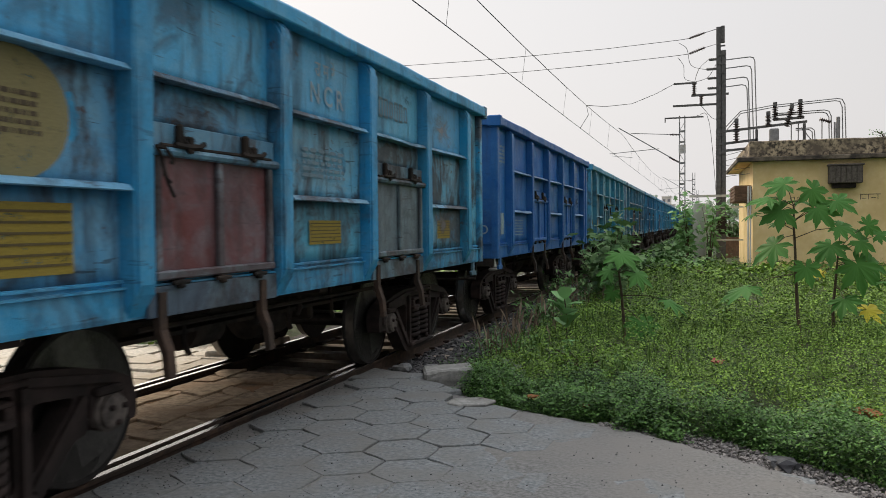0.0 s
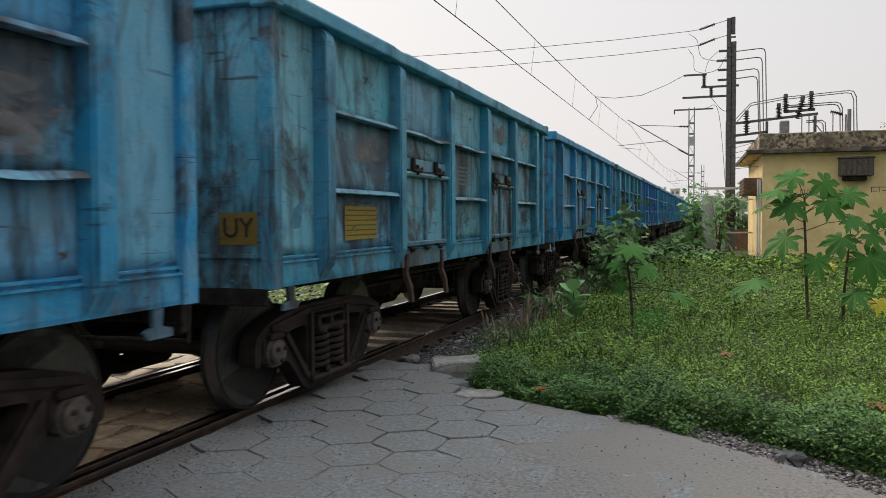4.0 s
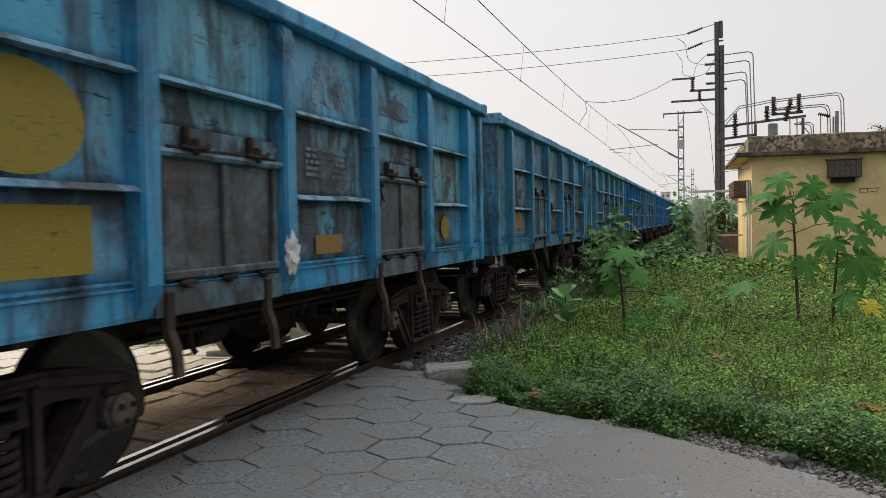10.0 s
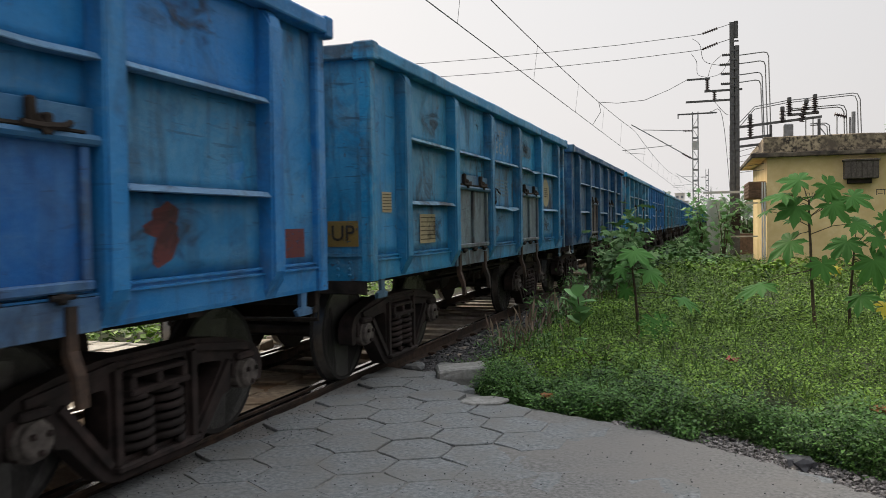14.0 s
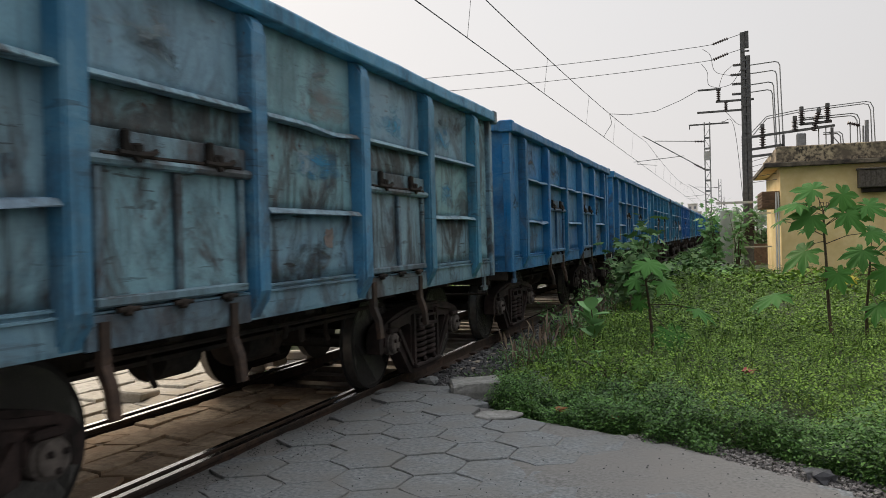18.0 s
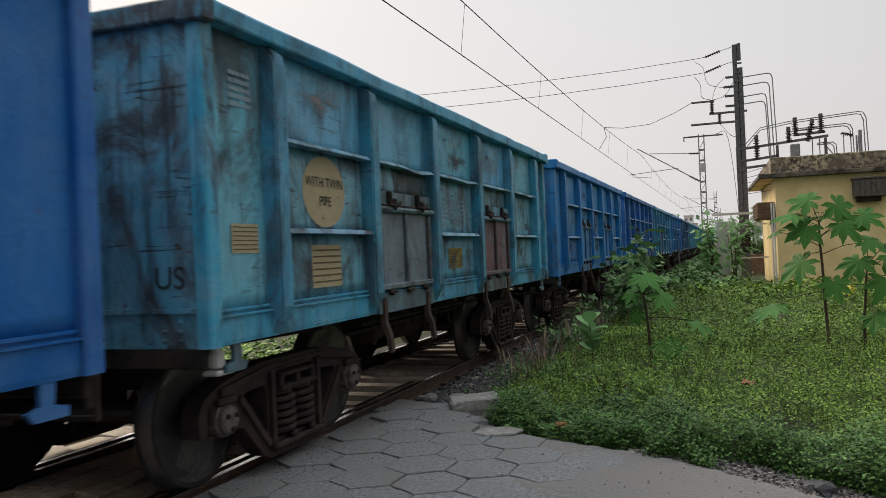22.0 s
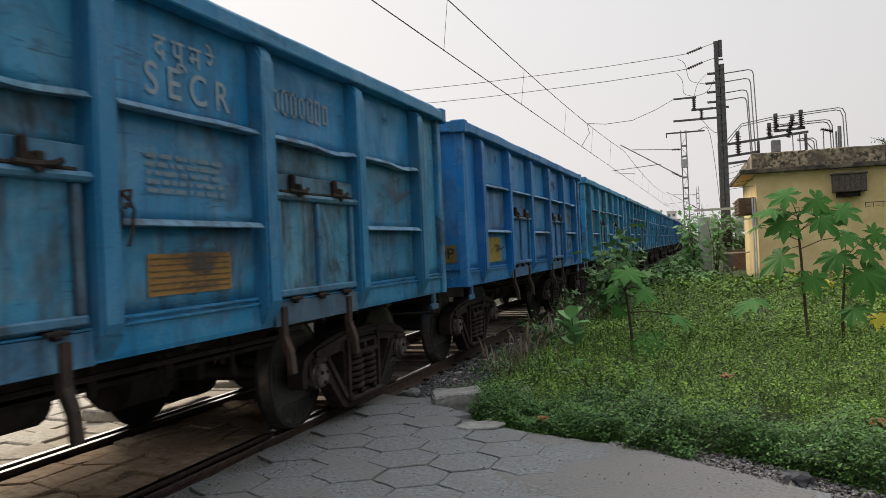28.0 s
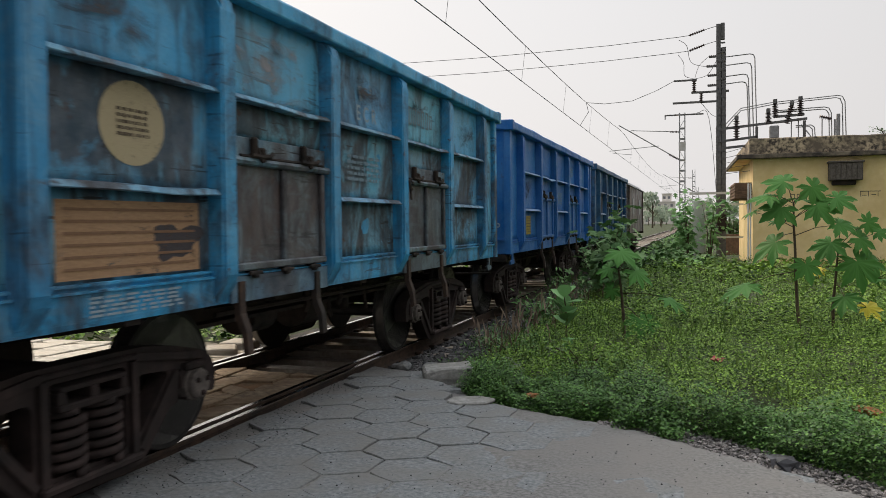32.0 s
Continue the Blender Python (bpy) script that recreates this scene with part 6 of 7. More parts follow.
box(bm, -0.02, 0.16, -0.07, 0.07, 10.25, 11.05, bevel=0.02)
part("top_weight", bm, POLESTEEL, pole)
for z, x0, x1 in ((7.86, -1.35, 0.34), (7.40, -2.2, 0.1), (8.62, -0.6, 0.1), (9.05, -0.65, 0.1), (8.15, -0.6, 0.1), (9.5, -0.55, 0.1)):
    bm = bmesh.new()
    box(bm, x0, x1, -0.05, 0.05, z - 0.045, z + 0.045)
    if z > 8:
        insulator(bm, (x0 - 0.02, 0, z + 0.02), (x0 + 0.45, 0, z + 0.02), 5, 0.06)
    part("cross_arm", bm, [POLESTEEL, PORCELAIN], pole)
bm = bmesh.new()
box(bm, -2.15, -1.1, -0.04, 0.04, 8.42, 8.50)
insulator(bm, (-1.22, 0, 7.9), (-1.22, 0, 8.45), 6, 0.11)
insulator(bm, (-0.9, 0, 7.35), (-0.9, 0, 7.85), 5, 0.10)
part("switch_arm", bm, [POLESTEEL, PORCELAIN], pole, "isolator switch arm on brown insulators")
bm = bmesh.new()
box(bm, -0.18, 0.24, -0.16, 0.16, 1.25, 2.05, bevel=0.02)
part("drive_box", bm, GRIME, pole, "black switch box")
for k, (z, x1) in enumerate(((9.44, 1.48), (9.04, 1.34), (8.52, 1.20), (8.17, 1.14))):
    bm = bmesh.new()
    tube(bm, [(0.1, 0, z), (x1 - 0.22, 0, z + 0.07), (x1 - 0.06, 0, z + 0.02), (x1, 0, z - 0.14), (x1 + 0.10, -0.3, 4.6)], 0.026, 6)
    part("conduit_pipe", bm, GALV, pole, "bent grey conduit pipe")
for k, (z0, z1) in enumerate(((10.55, 10.95), (9.82, 10.25))):
    bm = bmesh.new()
    tube(bm, [(-0.1, 0, z1), (-0.75, 0, z1 - 0.16)], 0.014, 5)
    insulator(bm, (-0.75, 0, z1 - 0.16), (-1.45, 0, z0 + 0.03), 7, 0.075)
    tube(bm, [(-1.45, 0, z0 + 0.03), (-1.95, 0, z0 - 0.01)], 0.014, 5)
    part("strain_insulator", bm, [WIRE, PORCELAIN], pole, "brown strain insulator")
for pts in ([(-1.9, 0, 10.4), (-1.55, 0.05, 10.1), (-1.35, 0, 9.3), (-0.6, 0, 9.02)], [(-1.95, 0, 9.7), (-1.7, 0.05, 9.3), (-1.65, 0, 8.7), (-1.2, 0, 8.5)], [(-1.2, 0, 8.5), (-0.6, 0.1, 8.7), (-0.15, 0, 9.4)], [(-0.9, 0, 7.35), (-0.4, 0, 6.75), (-0.1, 0, 6.7)], [(-1.1, 0, 6.9), (-0.55, 0, 6.6), (-0.15, 0, 2.2)], [(-0.6, 0, 9.5), (-1.0, 0, 9.1), (-1.2, 0, 8.5)]):
    bm = bmesh.new()
    tube(bm, slack(pts), 0.012, 5)
    part("jumper_wire", bm, WIRE, pole)
bm = bmesh.new()
tube(bm, [(-0.2, -0.05, 0.0), (-0.2, -0.05, 6.2)], 0.035, 6)
insulator(bm, (-0.2, -0.05, 4.6), (-0.2, -0.05, 6.2), 12, 0.05)
part("cable_pipe", bm, [POLESTEEL, PORCELAIN], pole)


def lattice_mast(x, y, top, label, cantilever=True, w=0.30, side=-1):
    p = thing("overhead_mast", label, "mast", pose(x, y, -0.2), "overhead line masts")
    for dx in (-w / 2, w / 2):
        bm = bmesh.new()
        box(bm, dx - 0.03, dx + 0.03, -0.08, 0.08, 0, top)
        part("leg", bm, GALV, p)
    k = 0
    z = 0.3
    while z < top - 0.4:
        bm = bmesh.new()
        box(bm, -w / 2 - 0.03, w / 2 + 0.03, -0.09, -0.075, z, z + 0.12)
        a, b = ((-w / 2, z + 0.1), (w / 2, z + 0.62)) if k % 2 else ((w / 2, z + 0.1), (-w / 2, z + 0.62))
        tube(bm, [(a[0], 0.0, a[1]), (b[0], 0.0, b[1])], 0.016, 4)
        part("lacing", bm, GALV, p)
        z += 0.62
        k += 1
    if cantilever:
        reach = -x
        bm = bmesh.new()
        tube(bm, [(side * w / 2, 0, 5.35), (reach + 0.3, 0, 7.15), (reach - 0.35, 0, 7.55)], 0.032, 6)
        insulator(bm, (side * 0.2, 0, 5.38), (side * 0.75, 0, 5.70), 7, 0.075)
        tube(bm, [(side * w / 2, 0, 7.0), (reach + 0.35, 0, 7.2)], 0.022, 6)
        insulator(bm, (side * 0.2, 0, 7.0), (side * 0.7, 0, 7.03), 6, 0.07)
        part("cantilever", bm, [GALV, PORCELAIN], p, "cantilever tube with brown insulators")
        bm = bmesh.new()
        tube(bm, [(reach + 2.0, 0, 6.22), (reach - 0.9, 0, 6.02)], 0.02, 6)
        tube(bm, [(reach - 0.7, 0, 6.02), (reach - 0.7, 0, 5.88), (reach + 0.45, 0, 5.75)], 0.014, 5)
        part("registration_arm", bm, GALV, p)
    return p


mast = lattice_mast(3.32, 49.5, 8.1, "grey lattice steel mast carrying the overhead line")
bm = bmesh.new()
box(bm, -0.2, 0.2, -0.12, -0.09, 5.9, 6.4)
part("plate", bm, WHITEPAINT, mast, "pale grey plate")
bm = bmesh.new()
box(bm, -1.0, 1.2, -0.04, 0.04, 7.95, 8.03)
box(bm, -1.0, -0.94, -0.04, 0.04, 7.75, 7.95)
part("top_arm", bm, POLESTEEL, mast)
lattice_mast(3.3, 104.0, 8.0, "grey lattice steel mast further along the line")
lattice_mast(3.3, 160.0, 8.0, "grey lattice steel mast further along the line")
lattice_mast(3.3, 215.0, 8.0, "grey lattice steel mast far along the line")
lattice_mast(-3.3, -5.5, 8.0, "grey lattice steel mast carrying the overhead line")
lattice_mast(3.3, -62.0, 8.0, "grey lattice steel mast carrying the overhead line")


def wire(name, points, r, label, cat="wire"):
    bm = bmesh.new()
    tube(bm, points, r, 5)
    ob = part(name, bm, WIRE)
    return tagged(ob, label, cat)


SPANS = [-62.0, -5.5, 49.5, 104.0, 160.0, 215.0, 300.0, 400.0]


def catenary_z(y):
    for a, b in zip(SPANS, SPANS[1:]):
        if a <= y <= b:
            u = (y - a) / (b - a)
            return 6.98 - 4 * 0.52 * u * (1 - u)
    return 6.95


wire("contact_wire", [(-0.26, y, 5.5) for y in range(-62, 401, 11)], 0.011, "dark contact wire over the track")
wire("messenger_wire", [(-0.14, y, catenary_z(y)) for y in np.arange(-62, 400.1, 2.75)], 0.012, "dark sagging messenger wire over the track")
overhead = thing("dropper_set", "thin dropper wires between messenger and contact wire", "wire")
for a, b in zip(SPANS[1:4], SPANS[2:5]):
    for k in range(1, 8):
        y = a + (b - a) * k / 8
        bm = bmesh.new()
        tube(bm, [(-0.14, y, catenary_z(y)), (-0.26, y, 5.5)], 0.005, 4)
        part("dropper", bm, WIRE, overhead)
bm = bmesh.new()
tube(bm, [(-0.14, 34.0, catenary_z(34.0)), (0.0, 33.6, 6.1), (-0.26, 33.0, 5.5)], 0.012, 5)
part("jumper", bm, WIRE, overhead, "curved jumper wire")
wire("feeder_wire", [(3.38, 40.3, 10.34), (0, 40.5, 10.24), (-3.5, 40.6, 10.2), (-7, 40.8, 10.2), (-10.65, 41, 10.27), (-20, 41.4, 10.6)], 0.014, "bare feeder wire crossing high over the track")
wire("feeder_wire", [(3.37, 40.3, 9.61), (0, 40.5, 9.5), (-3.5, 40.6, 9.43), (-6.5, 40.8, 9.42), (-9.2, 41, 9.47), (-20, 41.4, 9.9)], 0.014, "bare feeder wire crossing high over the track")
wire("switch_feeder", [(3.17, 40.3, 8.26), (2.4, 39.6, 7.75), (1.4, 38.0, 7.1), (0.4, 36.0, 6.75), (-0.14, 34.0, catenary_z(34.0))], 0.013, "sagging feeder from the switch to the messenger wire")
bm = bmesh.new()
for x in (-20.3,):
    box(bm, x - 0.12, x + 0.12, 41.3, 41.5, -0.2, 10.9)
tagged(part("feeder_pole", bm, POLESTEEL), "dark steel pole beyond the track", "pole")

# switch gear on a steel frame behind the parapet
gear = thing("switchgear_frame", "outdoor switchgear: steel frame, bent grey busbars and brown insulators", "switchgear", pose(0, 33.6, -0.2))
for x in (6.5, 8.2):
    bm = bmesh.new()
    box(bm, x - 0.05, x + 0.05, -0.05, 0.05, 0.0, 5.3 + (x - 5.45) * 0.09)
    part("leg", bm, POLESTEEL, gear)
for x0, z0, x1, z1 in ((5.2, 5.36, 8.3, 5.62), (5.2, 4.88, 6.5, 5.0), (5.2, 4.6, 6.5, 4.7), (7.1, 5.74, 8.2, 5.78)):
    bm = bmesh.new()
    prism(bm, [(x0, z0 - 0.045), (x1, z1 - 0.045), (x1, z1 + 0.045), (x0, z0 + 0.045)], "y", -0.05, 0.05)
    part("beam", bm, POLESTEEL, gear)
for x, z0, lean, z1 in ((7.16, 5.72, 0.0, 6.36), (8.06, 5.74, 0.0, 6.42), (6.92, 5.5, 0.0, 6.02), (7.57, 5.46, 0.19, 6.25), (5.76, 4.92, 0.0, 5.8)):
    bm = bmesh.new()
    insulator(bm, (x, 0, z0), (x + lean, 0, z1 - 0.1), 8, 0.125)
    box(bm, x + lean - 0.075, x + lean + 0.075, -0.07, 0.07, z1 - 0.12, z1 + 0.06, bevel=0.02)
    part("insulator", bm, [POLESTEEL, PORCELAIN], gear, "brown ribbed insulator")
for pts in ([(5.36, 5.55), (5.92, 6.14), (7.04, 6.30), (9.35, 6.44), (9.52, 6.40), (9.61, 6.2), (9.66, 4.7)], [(5.36, 5.38), (5.92, 6.05), (7.04, 6.22), (9.28, 6.36), (9.44, 6.32), (9.52, 6.1), (9.55, 4.7)],
            [(7.2, 5.98), (8.9, 6.03), (9.06, 5.98), (9.14, 5.8), (9.17, 4.7)], [(7.2, 5.9), (8.84, 5.95), (8.98, 5.9), (9.06, 5.75), (9.08, 4.7)], [(7.9, 5.37), (8.45, 5.37), (8.56, 5.28), (8.6, 4.7)], [(7.9, 5.31), (8.38, 5.31), (8.48, 5.22), (8.52, 4.7)], [(8.1, 5.4), (8.5, 4.85)], [(7.1, 5.9), (8.2, 6.0)]):
    bm = bmesh.new()
    tube(bm, [(x, 0.05, z) for x, z in pts], 0.020, 6)
    part("busbar_pipe", bm, GALV, gear)
bm = bmesh.new()
box(bm, 6.96, 7.30, -0.1, 0.25, 4.9, 5.4, bevel=0.04)
part("tank", bm, GALV, gear, "grey equipment tank")
bm = bmesh.new()
insulator(bm, (8.73, 0, 5.68), (9.15, 0, 5.56), 6, 0.08)
part("strain_insulator", bm, [GALV, PORCELAIN], gear, "brown strain insulator")
for x, z, r in ((8.83, 5.6, 0.02), (9.39, 5.75, 0.07), (9.27, 5.55, 0.035), (7.75, 5.6, 0.02), (8.0, 5.6, 0.02)):
    bm = bmesh.new()
    tube(bm, [(x, 0.1, 4.5), (x, 0.1, z)], r, 8)
    part("upright_pipe", bm, GALV, gear)
for k in range(5):
    bm = bmesh.new()
    tube(bm, [(5.3, 0.1 + k * 0.2, 3.6 + 0.22 * k), (6.4, -1.0, 3.65 + 0.24 * k)], 0.010, 5)
    part("stay_wire", bm, WIRE, gear)

# white gate frame and concrete pillar before the yard
gate = thing("yard_gate", "weathered white steel gate frame across the yard", "gate", pose(0, 36.0, -0.2))
bm = bmesh.new()
box(bm, 3.95, 6.45, -0.05, 0.05, 2.87, 2.97)
part("top_rail", bm, WHITEPAINT, gate)
for x in (6.30, 6.48):
    bm = bmesh.new()
    box(bm, x - 0.06, x + 0.06, -0.05, 0.05, 0, 2.95)
    part("gate_post", bm, WHITEPAINT, gate)
for z in (2.44, 1.05):
    bm = bmesh.new()
    box(bm, 5.0, 6.3, -0.03, 0.03, z - 0.03, z + 0.03)
    part("cross_rail", bm, WHITEPAINT, gate)
bm = bmesh.new()
box(bm, -0.26, 0.26, -0.13, 0.13, 0, 2.6, bevel=0.025)
post = part("gate_pillar", bm, WHITEPAINT)
post.matrix_basis = pose(4.37, 35.0, -0.2)
tagged(post, "weathered pale concrete pillar overgrown with creeper", "pillar")
bm = bmesh.new()
box(bm, 5.3, 6.9, 43.0, 43.25, -0.2, 0.85)
tagged(part("yard_wall", bm, BRICKDUST), "low brown brick yard wall", "wall")
# ---- distance ----
def far_house(x, y, w, d, h, floors, label):
    p = thing("far_building", label, "building", pose(x, y, -0.2))
    bm = bmesh.new()
    box(bm, -w / 2, w / 2, -d / 2, d / 2, 0, h)
    box(bm, -w / 2 - 0.3, w / 2 + 0.3, -d / 2 - 0.3, d / 2 + 0.3, h, h + 0.3)
    part("wall", bm, FARWALL, p)
    for f in range(floors):
        for k in range(max(2, int(w / 3))):
            bm = bmesh.new()
            cx = -w / 2 + (k + 0.5) * w / max(2, int(w / 3))
            z = h * (f + 0.35) / floors
            box(bm, cx - 0.6, cx + 0.6, -d / 2 - 0.06, -d / 2 + 0.02, z, z + 1.3)
            part("window", bm, FARGLASS, p)


far_house(30.0, 160.0, 16, 10, 6.0, 2, "hazy pale building behind the yard")
far_house(-17.0, 420.0, 15, 10, 11.0, 3, "hazy white block of flats far along the line")
far_house(-31.0, 390.0, 12, 10, 8.0, 2, "hazy pale house far along the line")
far_house(-13.5, 419.0, 4.5, 4.5, 15.0, 4, "hazy grey water tower far along the line")


def far_tree(x, y, h, seed):
    rng = random.Random(seed)
    p = thing("far_tree", "hazy green broadleaf tree far off", "tree", pose(x, y, -0.2), "far trees")
    bm = bmesh.new()
    tube(bm, [(0, 0, 0), (0.1, 0, h * 0.4), (0, 0.1, h * 0.75)], h * 0.03, 6, r_end=h * 0.012)
    for k in range(5):
        a = k * 1.26
        tube(bm, [(0.05, 0, h * (0.3 + 0.06 * k)), (math.cos(a) * h * 0.28, math.sin(a) * h * 0.28, h * (0.6 + 0.06 * k))], h * 0.012, 5, r_end=h * 0.005)
    part("trunk", bm, STEM, p)
    verts, faces = [], []
    clumps = [Vector((rng.gauss(0, 0.20) * h, rng.gauss(0, 0.20) * h, h * rng.uniform(0.42, 0.98))) for _ in range(16)]
    for k in range(420):
        c = rng.choice(clumps) + Vector((rng.gauss(0, 0.07), rng.gauss(0, 0.07), rng.gauss(0, 0.06))) * h
        e = Euler((rng.uniform(0, 3), rng.uniform(0, 3), rng.uniform(0, 6))).to_matrix()
        s = h * 0.055 * rng.uniform(0.6, 1.3)
        b = len(verts)
        verts += [tuple(c + e @ Vector((u * s, v * s, 0))) for u, v in ((-1, -0.4), (0.1, -0.7), (1, 0), (0, 0.7))]
        faces.append((b, b + 1, b + 2, b + 3))
    part("crown", big_mesh("crown", verts, faces, HAZELEAF), None, p)


rng = random.Random(77)
for k in range(16):
    far_tree(3.6 + rng.uniform(0.0, 24), 120 + rng.uniform(0, 160), rng.uniform(4.5, 8), 100 + k)
for k in range(12):
    far_tree(-40 + rng.uniform(0, 33), 180 + rng.uniform(0, 160), rng.uniform(5, 8), 200 + k)
for k in range(16):
    far_tree(-34 + k * 2.1 + rng.uniform(-1, 1), 150 + rng.uniform(0, 150), rng.uniform(3.0, 5.0), 400 + k)
for k in range(7):
    far_tree(-45 + k * 6 + rng.uniform(-2, 2), 40 + rng.uniform(0, 40), rng.uniform(3, 5), 300 + k)


# ---- the wagons, in the order in which they pass ----
B1, B2, B3, N1, N2 = -3.26, 0.0, 3.26, -4.42, 4.42     # middles of the bays
TOP, MIDDLE, LOW, BAND = 2.78, 2.13, 1.53, 1.16         # heights of the panels' middles


HINDI = {"NCR": "उ म रे", "ECR": "पू म रे", "SCR": "द म रे", "SECR": "द पू म रे", "ECoR": "पू त रे", "CR": "म रे", "SER": "द पू रे", "SWR": "द प रे"}


def letters(text, y=B2, z=TOP, s=0.24, c=CHALK):
    """The railway's initials, with the Hindi ones above them where there is room."""
    low = min(z, TOP - 0.10)
    up = HINDI.get(text.replace(" ", ""))
    return [("t", y + 0.05, low if up else z, s * 0.74, s * 0.74, c, text)] + ([("t", y + 0.02, low + 0.21, s * 0.55, s * 0.55, c, up)] if up else [])


def emblem(y, c=CREAM, lines=True, r=0.27, z=MIDDLE):
    return [("e", y, z, r * 1.15, r, c)] + ([("l", y, z, r * 1.15, r * 0.72, (0.10, 0.075, 0.05))] if lines else [])


def panel(y, z=LOW, w=0.7, h=0.3, c=YELLOW, ruled=True):
    return [("p", y, z, w, h, c)] + ([("r", y, z, w * 0.96, h * 0.9, (0.13, 0.10, 0.05))] if ruled else [])


def twin_pipe(y=B1):
    return [("d", y, MIDDLE, 0.36, 0.29, CREAM), ("t", y, MIDDLE + 0.07, 0.085, 0.085, BLACK, "WITH TWIN"), ("t", y, MIDDLE - 0.08, 0.085, 0.085, BLACK, "PIPE")] + panel(y, LOW, 0.5, 0.34, CREAM)


wagon(LIGHT, plate="UP")
wagon(LIGHT, (RED, ASH), marks=emblem(B1, (0.30, 0.26, 0.12), True, 0.32) + panel(B1, LOW, 0.75, 0.36) + [*letters("N C R")] + panel(B2, LOW, 0.6, 0.2) + panel(B3, LOW, 0.5, 0.22))
wagon(ROYAL, number=False, plate="UD", marks=[("t", B3, 2.92, 0.13, 0.13, CHALK, "BOXNHL"), ("n", B3, 2.74, 0.5, 0.12, CHALK), ("n", 3.36, 2.57, 0.36, 0.11, CHALK), ("t", 3.2, 2.33, 0.07, 0.07, CHALK, "CARRYING CAPACITY"), ("t", 2.84, 2.14, 0.085, 0.085, CHALK, "TARE"), ("t", 2.85, 1.96, 0.085, 0.085, CHALK, "AREA"), ("n", 3.55, 2.14, 0.3, 0.07, CHALK), ("n", 3.55, 1.96, 0.3, 0.07, CHALK), ("r", B3, LOW, 0.85, 0.16, CHALK), ("l", N1, 2.7, 0.4, 0.3, CHALK), ("p", N1, 1.6, 0.22, 0.34, CHALK), ("r", B1, LOW, 0.7, 0.3, CHALK)])
wagon(TEAL, plate="UY", marks=panel(N1, LOW + 0.1, 0.36, 0.15) + panel(B1, LOW, 0.6, 0.36) + panel(B3, MIDDLE, 0.3, 0.3, YELLOW, False) + [("l", N1, 2.75, 0.3, 0.3, CHALK)])
wagon(PALE, (RED, BROWN), number=False, marks=panel(N1, 1.2, 0.42, 0.2, RED, False) + [("d", N1, 1.5, 0.2, 0.12, RED), ("d", B1, 2.3, 0.14, 0.08, LIGHT)])
wagon(MID, (MID, ASH), marks=[*letters("N C R", B2, TOP, 0.3)] + panel(-0.33, LOW, 0.6, 0.34) + panel(0.36, LOW, 0.5, 0.34) + [("d", B3, LOW, 0.13, 0.16, RED), ("l", B3, TOP, 0.4, 0.3, CHALK)], plate="UP")
wagon(LIGHT, (RED, BROWN), marks=panel(B3, LOW, 0.4, 0.2, RED, False))
wagon(TEAL, marks=panel(B1) + [*letters("C R")], plate="UY")
wagon(LIGHT, marks=panel(B2, LOW, 0.6, 0.3), plate="UP")
wagon(TEAL, number=False, plate="UY", marks=panel(B1, LOW, 0.66, 0.36, ORANGEMARK) + emblem(B3, CREAM, True, 0.29) + [("e", 3.06, LOW, 0.13, 0.19, (0.22, 0.04, 0.05)), ("e", 3.44, LOW, 0.10, 0.15, (0.18, 0.04, 0.06)), ("n", B3, 2.85, 0.6, 0.16, CHALK), ("l", B3, 2.64, 0.6, 0.16, CHALK)])
wagon(BRIGHT, (BRIGHT, RED), marks=panel(B1, LOW, 0.6, 0.3, (0.30, 0.36, 0.20)) + panel(N1, LOW, 0.3, 0.3, (0.2, 0.4, 0.4)))
w = wagon(LIGHT, (SOOT, SOOT), marks=panel(N1, 1.72, 0.36, 0.3) + panel(B1, LOW, 0.62, 0.38) + panel(B3, MIDDLE, 0.4, 0.4, YELLOW, False) + [*letters("N C R", B2, 2.7), ("d", N1, 1.5, 0.16, 0.06, RED)])
dropped_door(w, 1.64, SOOT)
hang_bag(w, -0.80, 1.24, 0.20, SACKING, "dirty brown sacking caught on the door")
wagon(LIGHT, (LIGHT, SOOT), dirt=0.6, marks=[("d", B2, LOW, 0.25, 0.1, (0.24, 0.14, 0.12)), ("n", B2, TOP, 0.7, 0.2, (0.25, 0.42, 0.5))], plate="UP")
wagon(TEAL, marks=twin_pipe() + panel(N1, LOW + 0.1, 0.34, 0.2, CREAM) + [*letters("S C R")], plate="US")
wagon(LIGHT, (BROWN, GREY), plate="UP", dirt=0.8, marks=panel(B1, LOW, 0.75, 0.34) + panel(N1, 1.45, 0.34, 0.16, ORANGEMARK) + [*letters("S C R"), ("p", N1, 1.17, 0.42, 0.12, RED)] + emblem(B3, YELLOW, False, 0.22))
w = wagon(LIGHT, (SOOT, SOOT), dirt=0.78, marks=[("d", B1, MIDDLE, 0.42, 0.28, YELLOW), ("p", B1, LOW, 0.9, 0.36, YELLOW), *letters("E C R", B2, 2.72, 0.28)] + panel(B2, 1.42, 0.5, 0.16, ORANGEMARK, False) + emblem(B3, YELLOW, False, 0.14, LOW))
hang_bag(w, -0.86, 1.38, 0.14)
wagon(GREY, (GREY, MID), number=False, marks=panel(B1, 1.6, 0.5, 0.3, ORANGEMARK, False) + [("n", B2, TOP, 0.7, 0.2, (0.3, 0.38, 0.42)), ("d", B3, LOW, 0.4, 0.15, (0.26, 0.22, 0.24))])
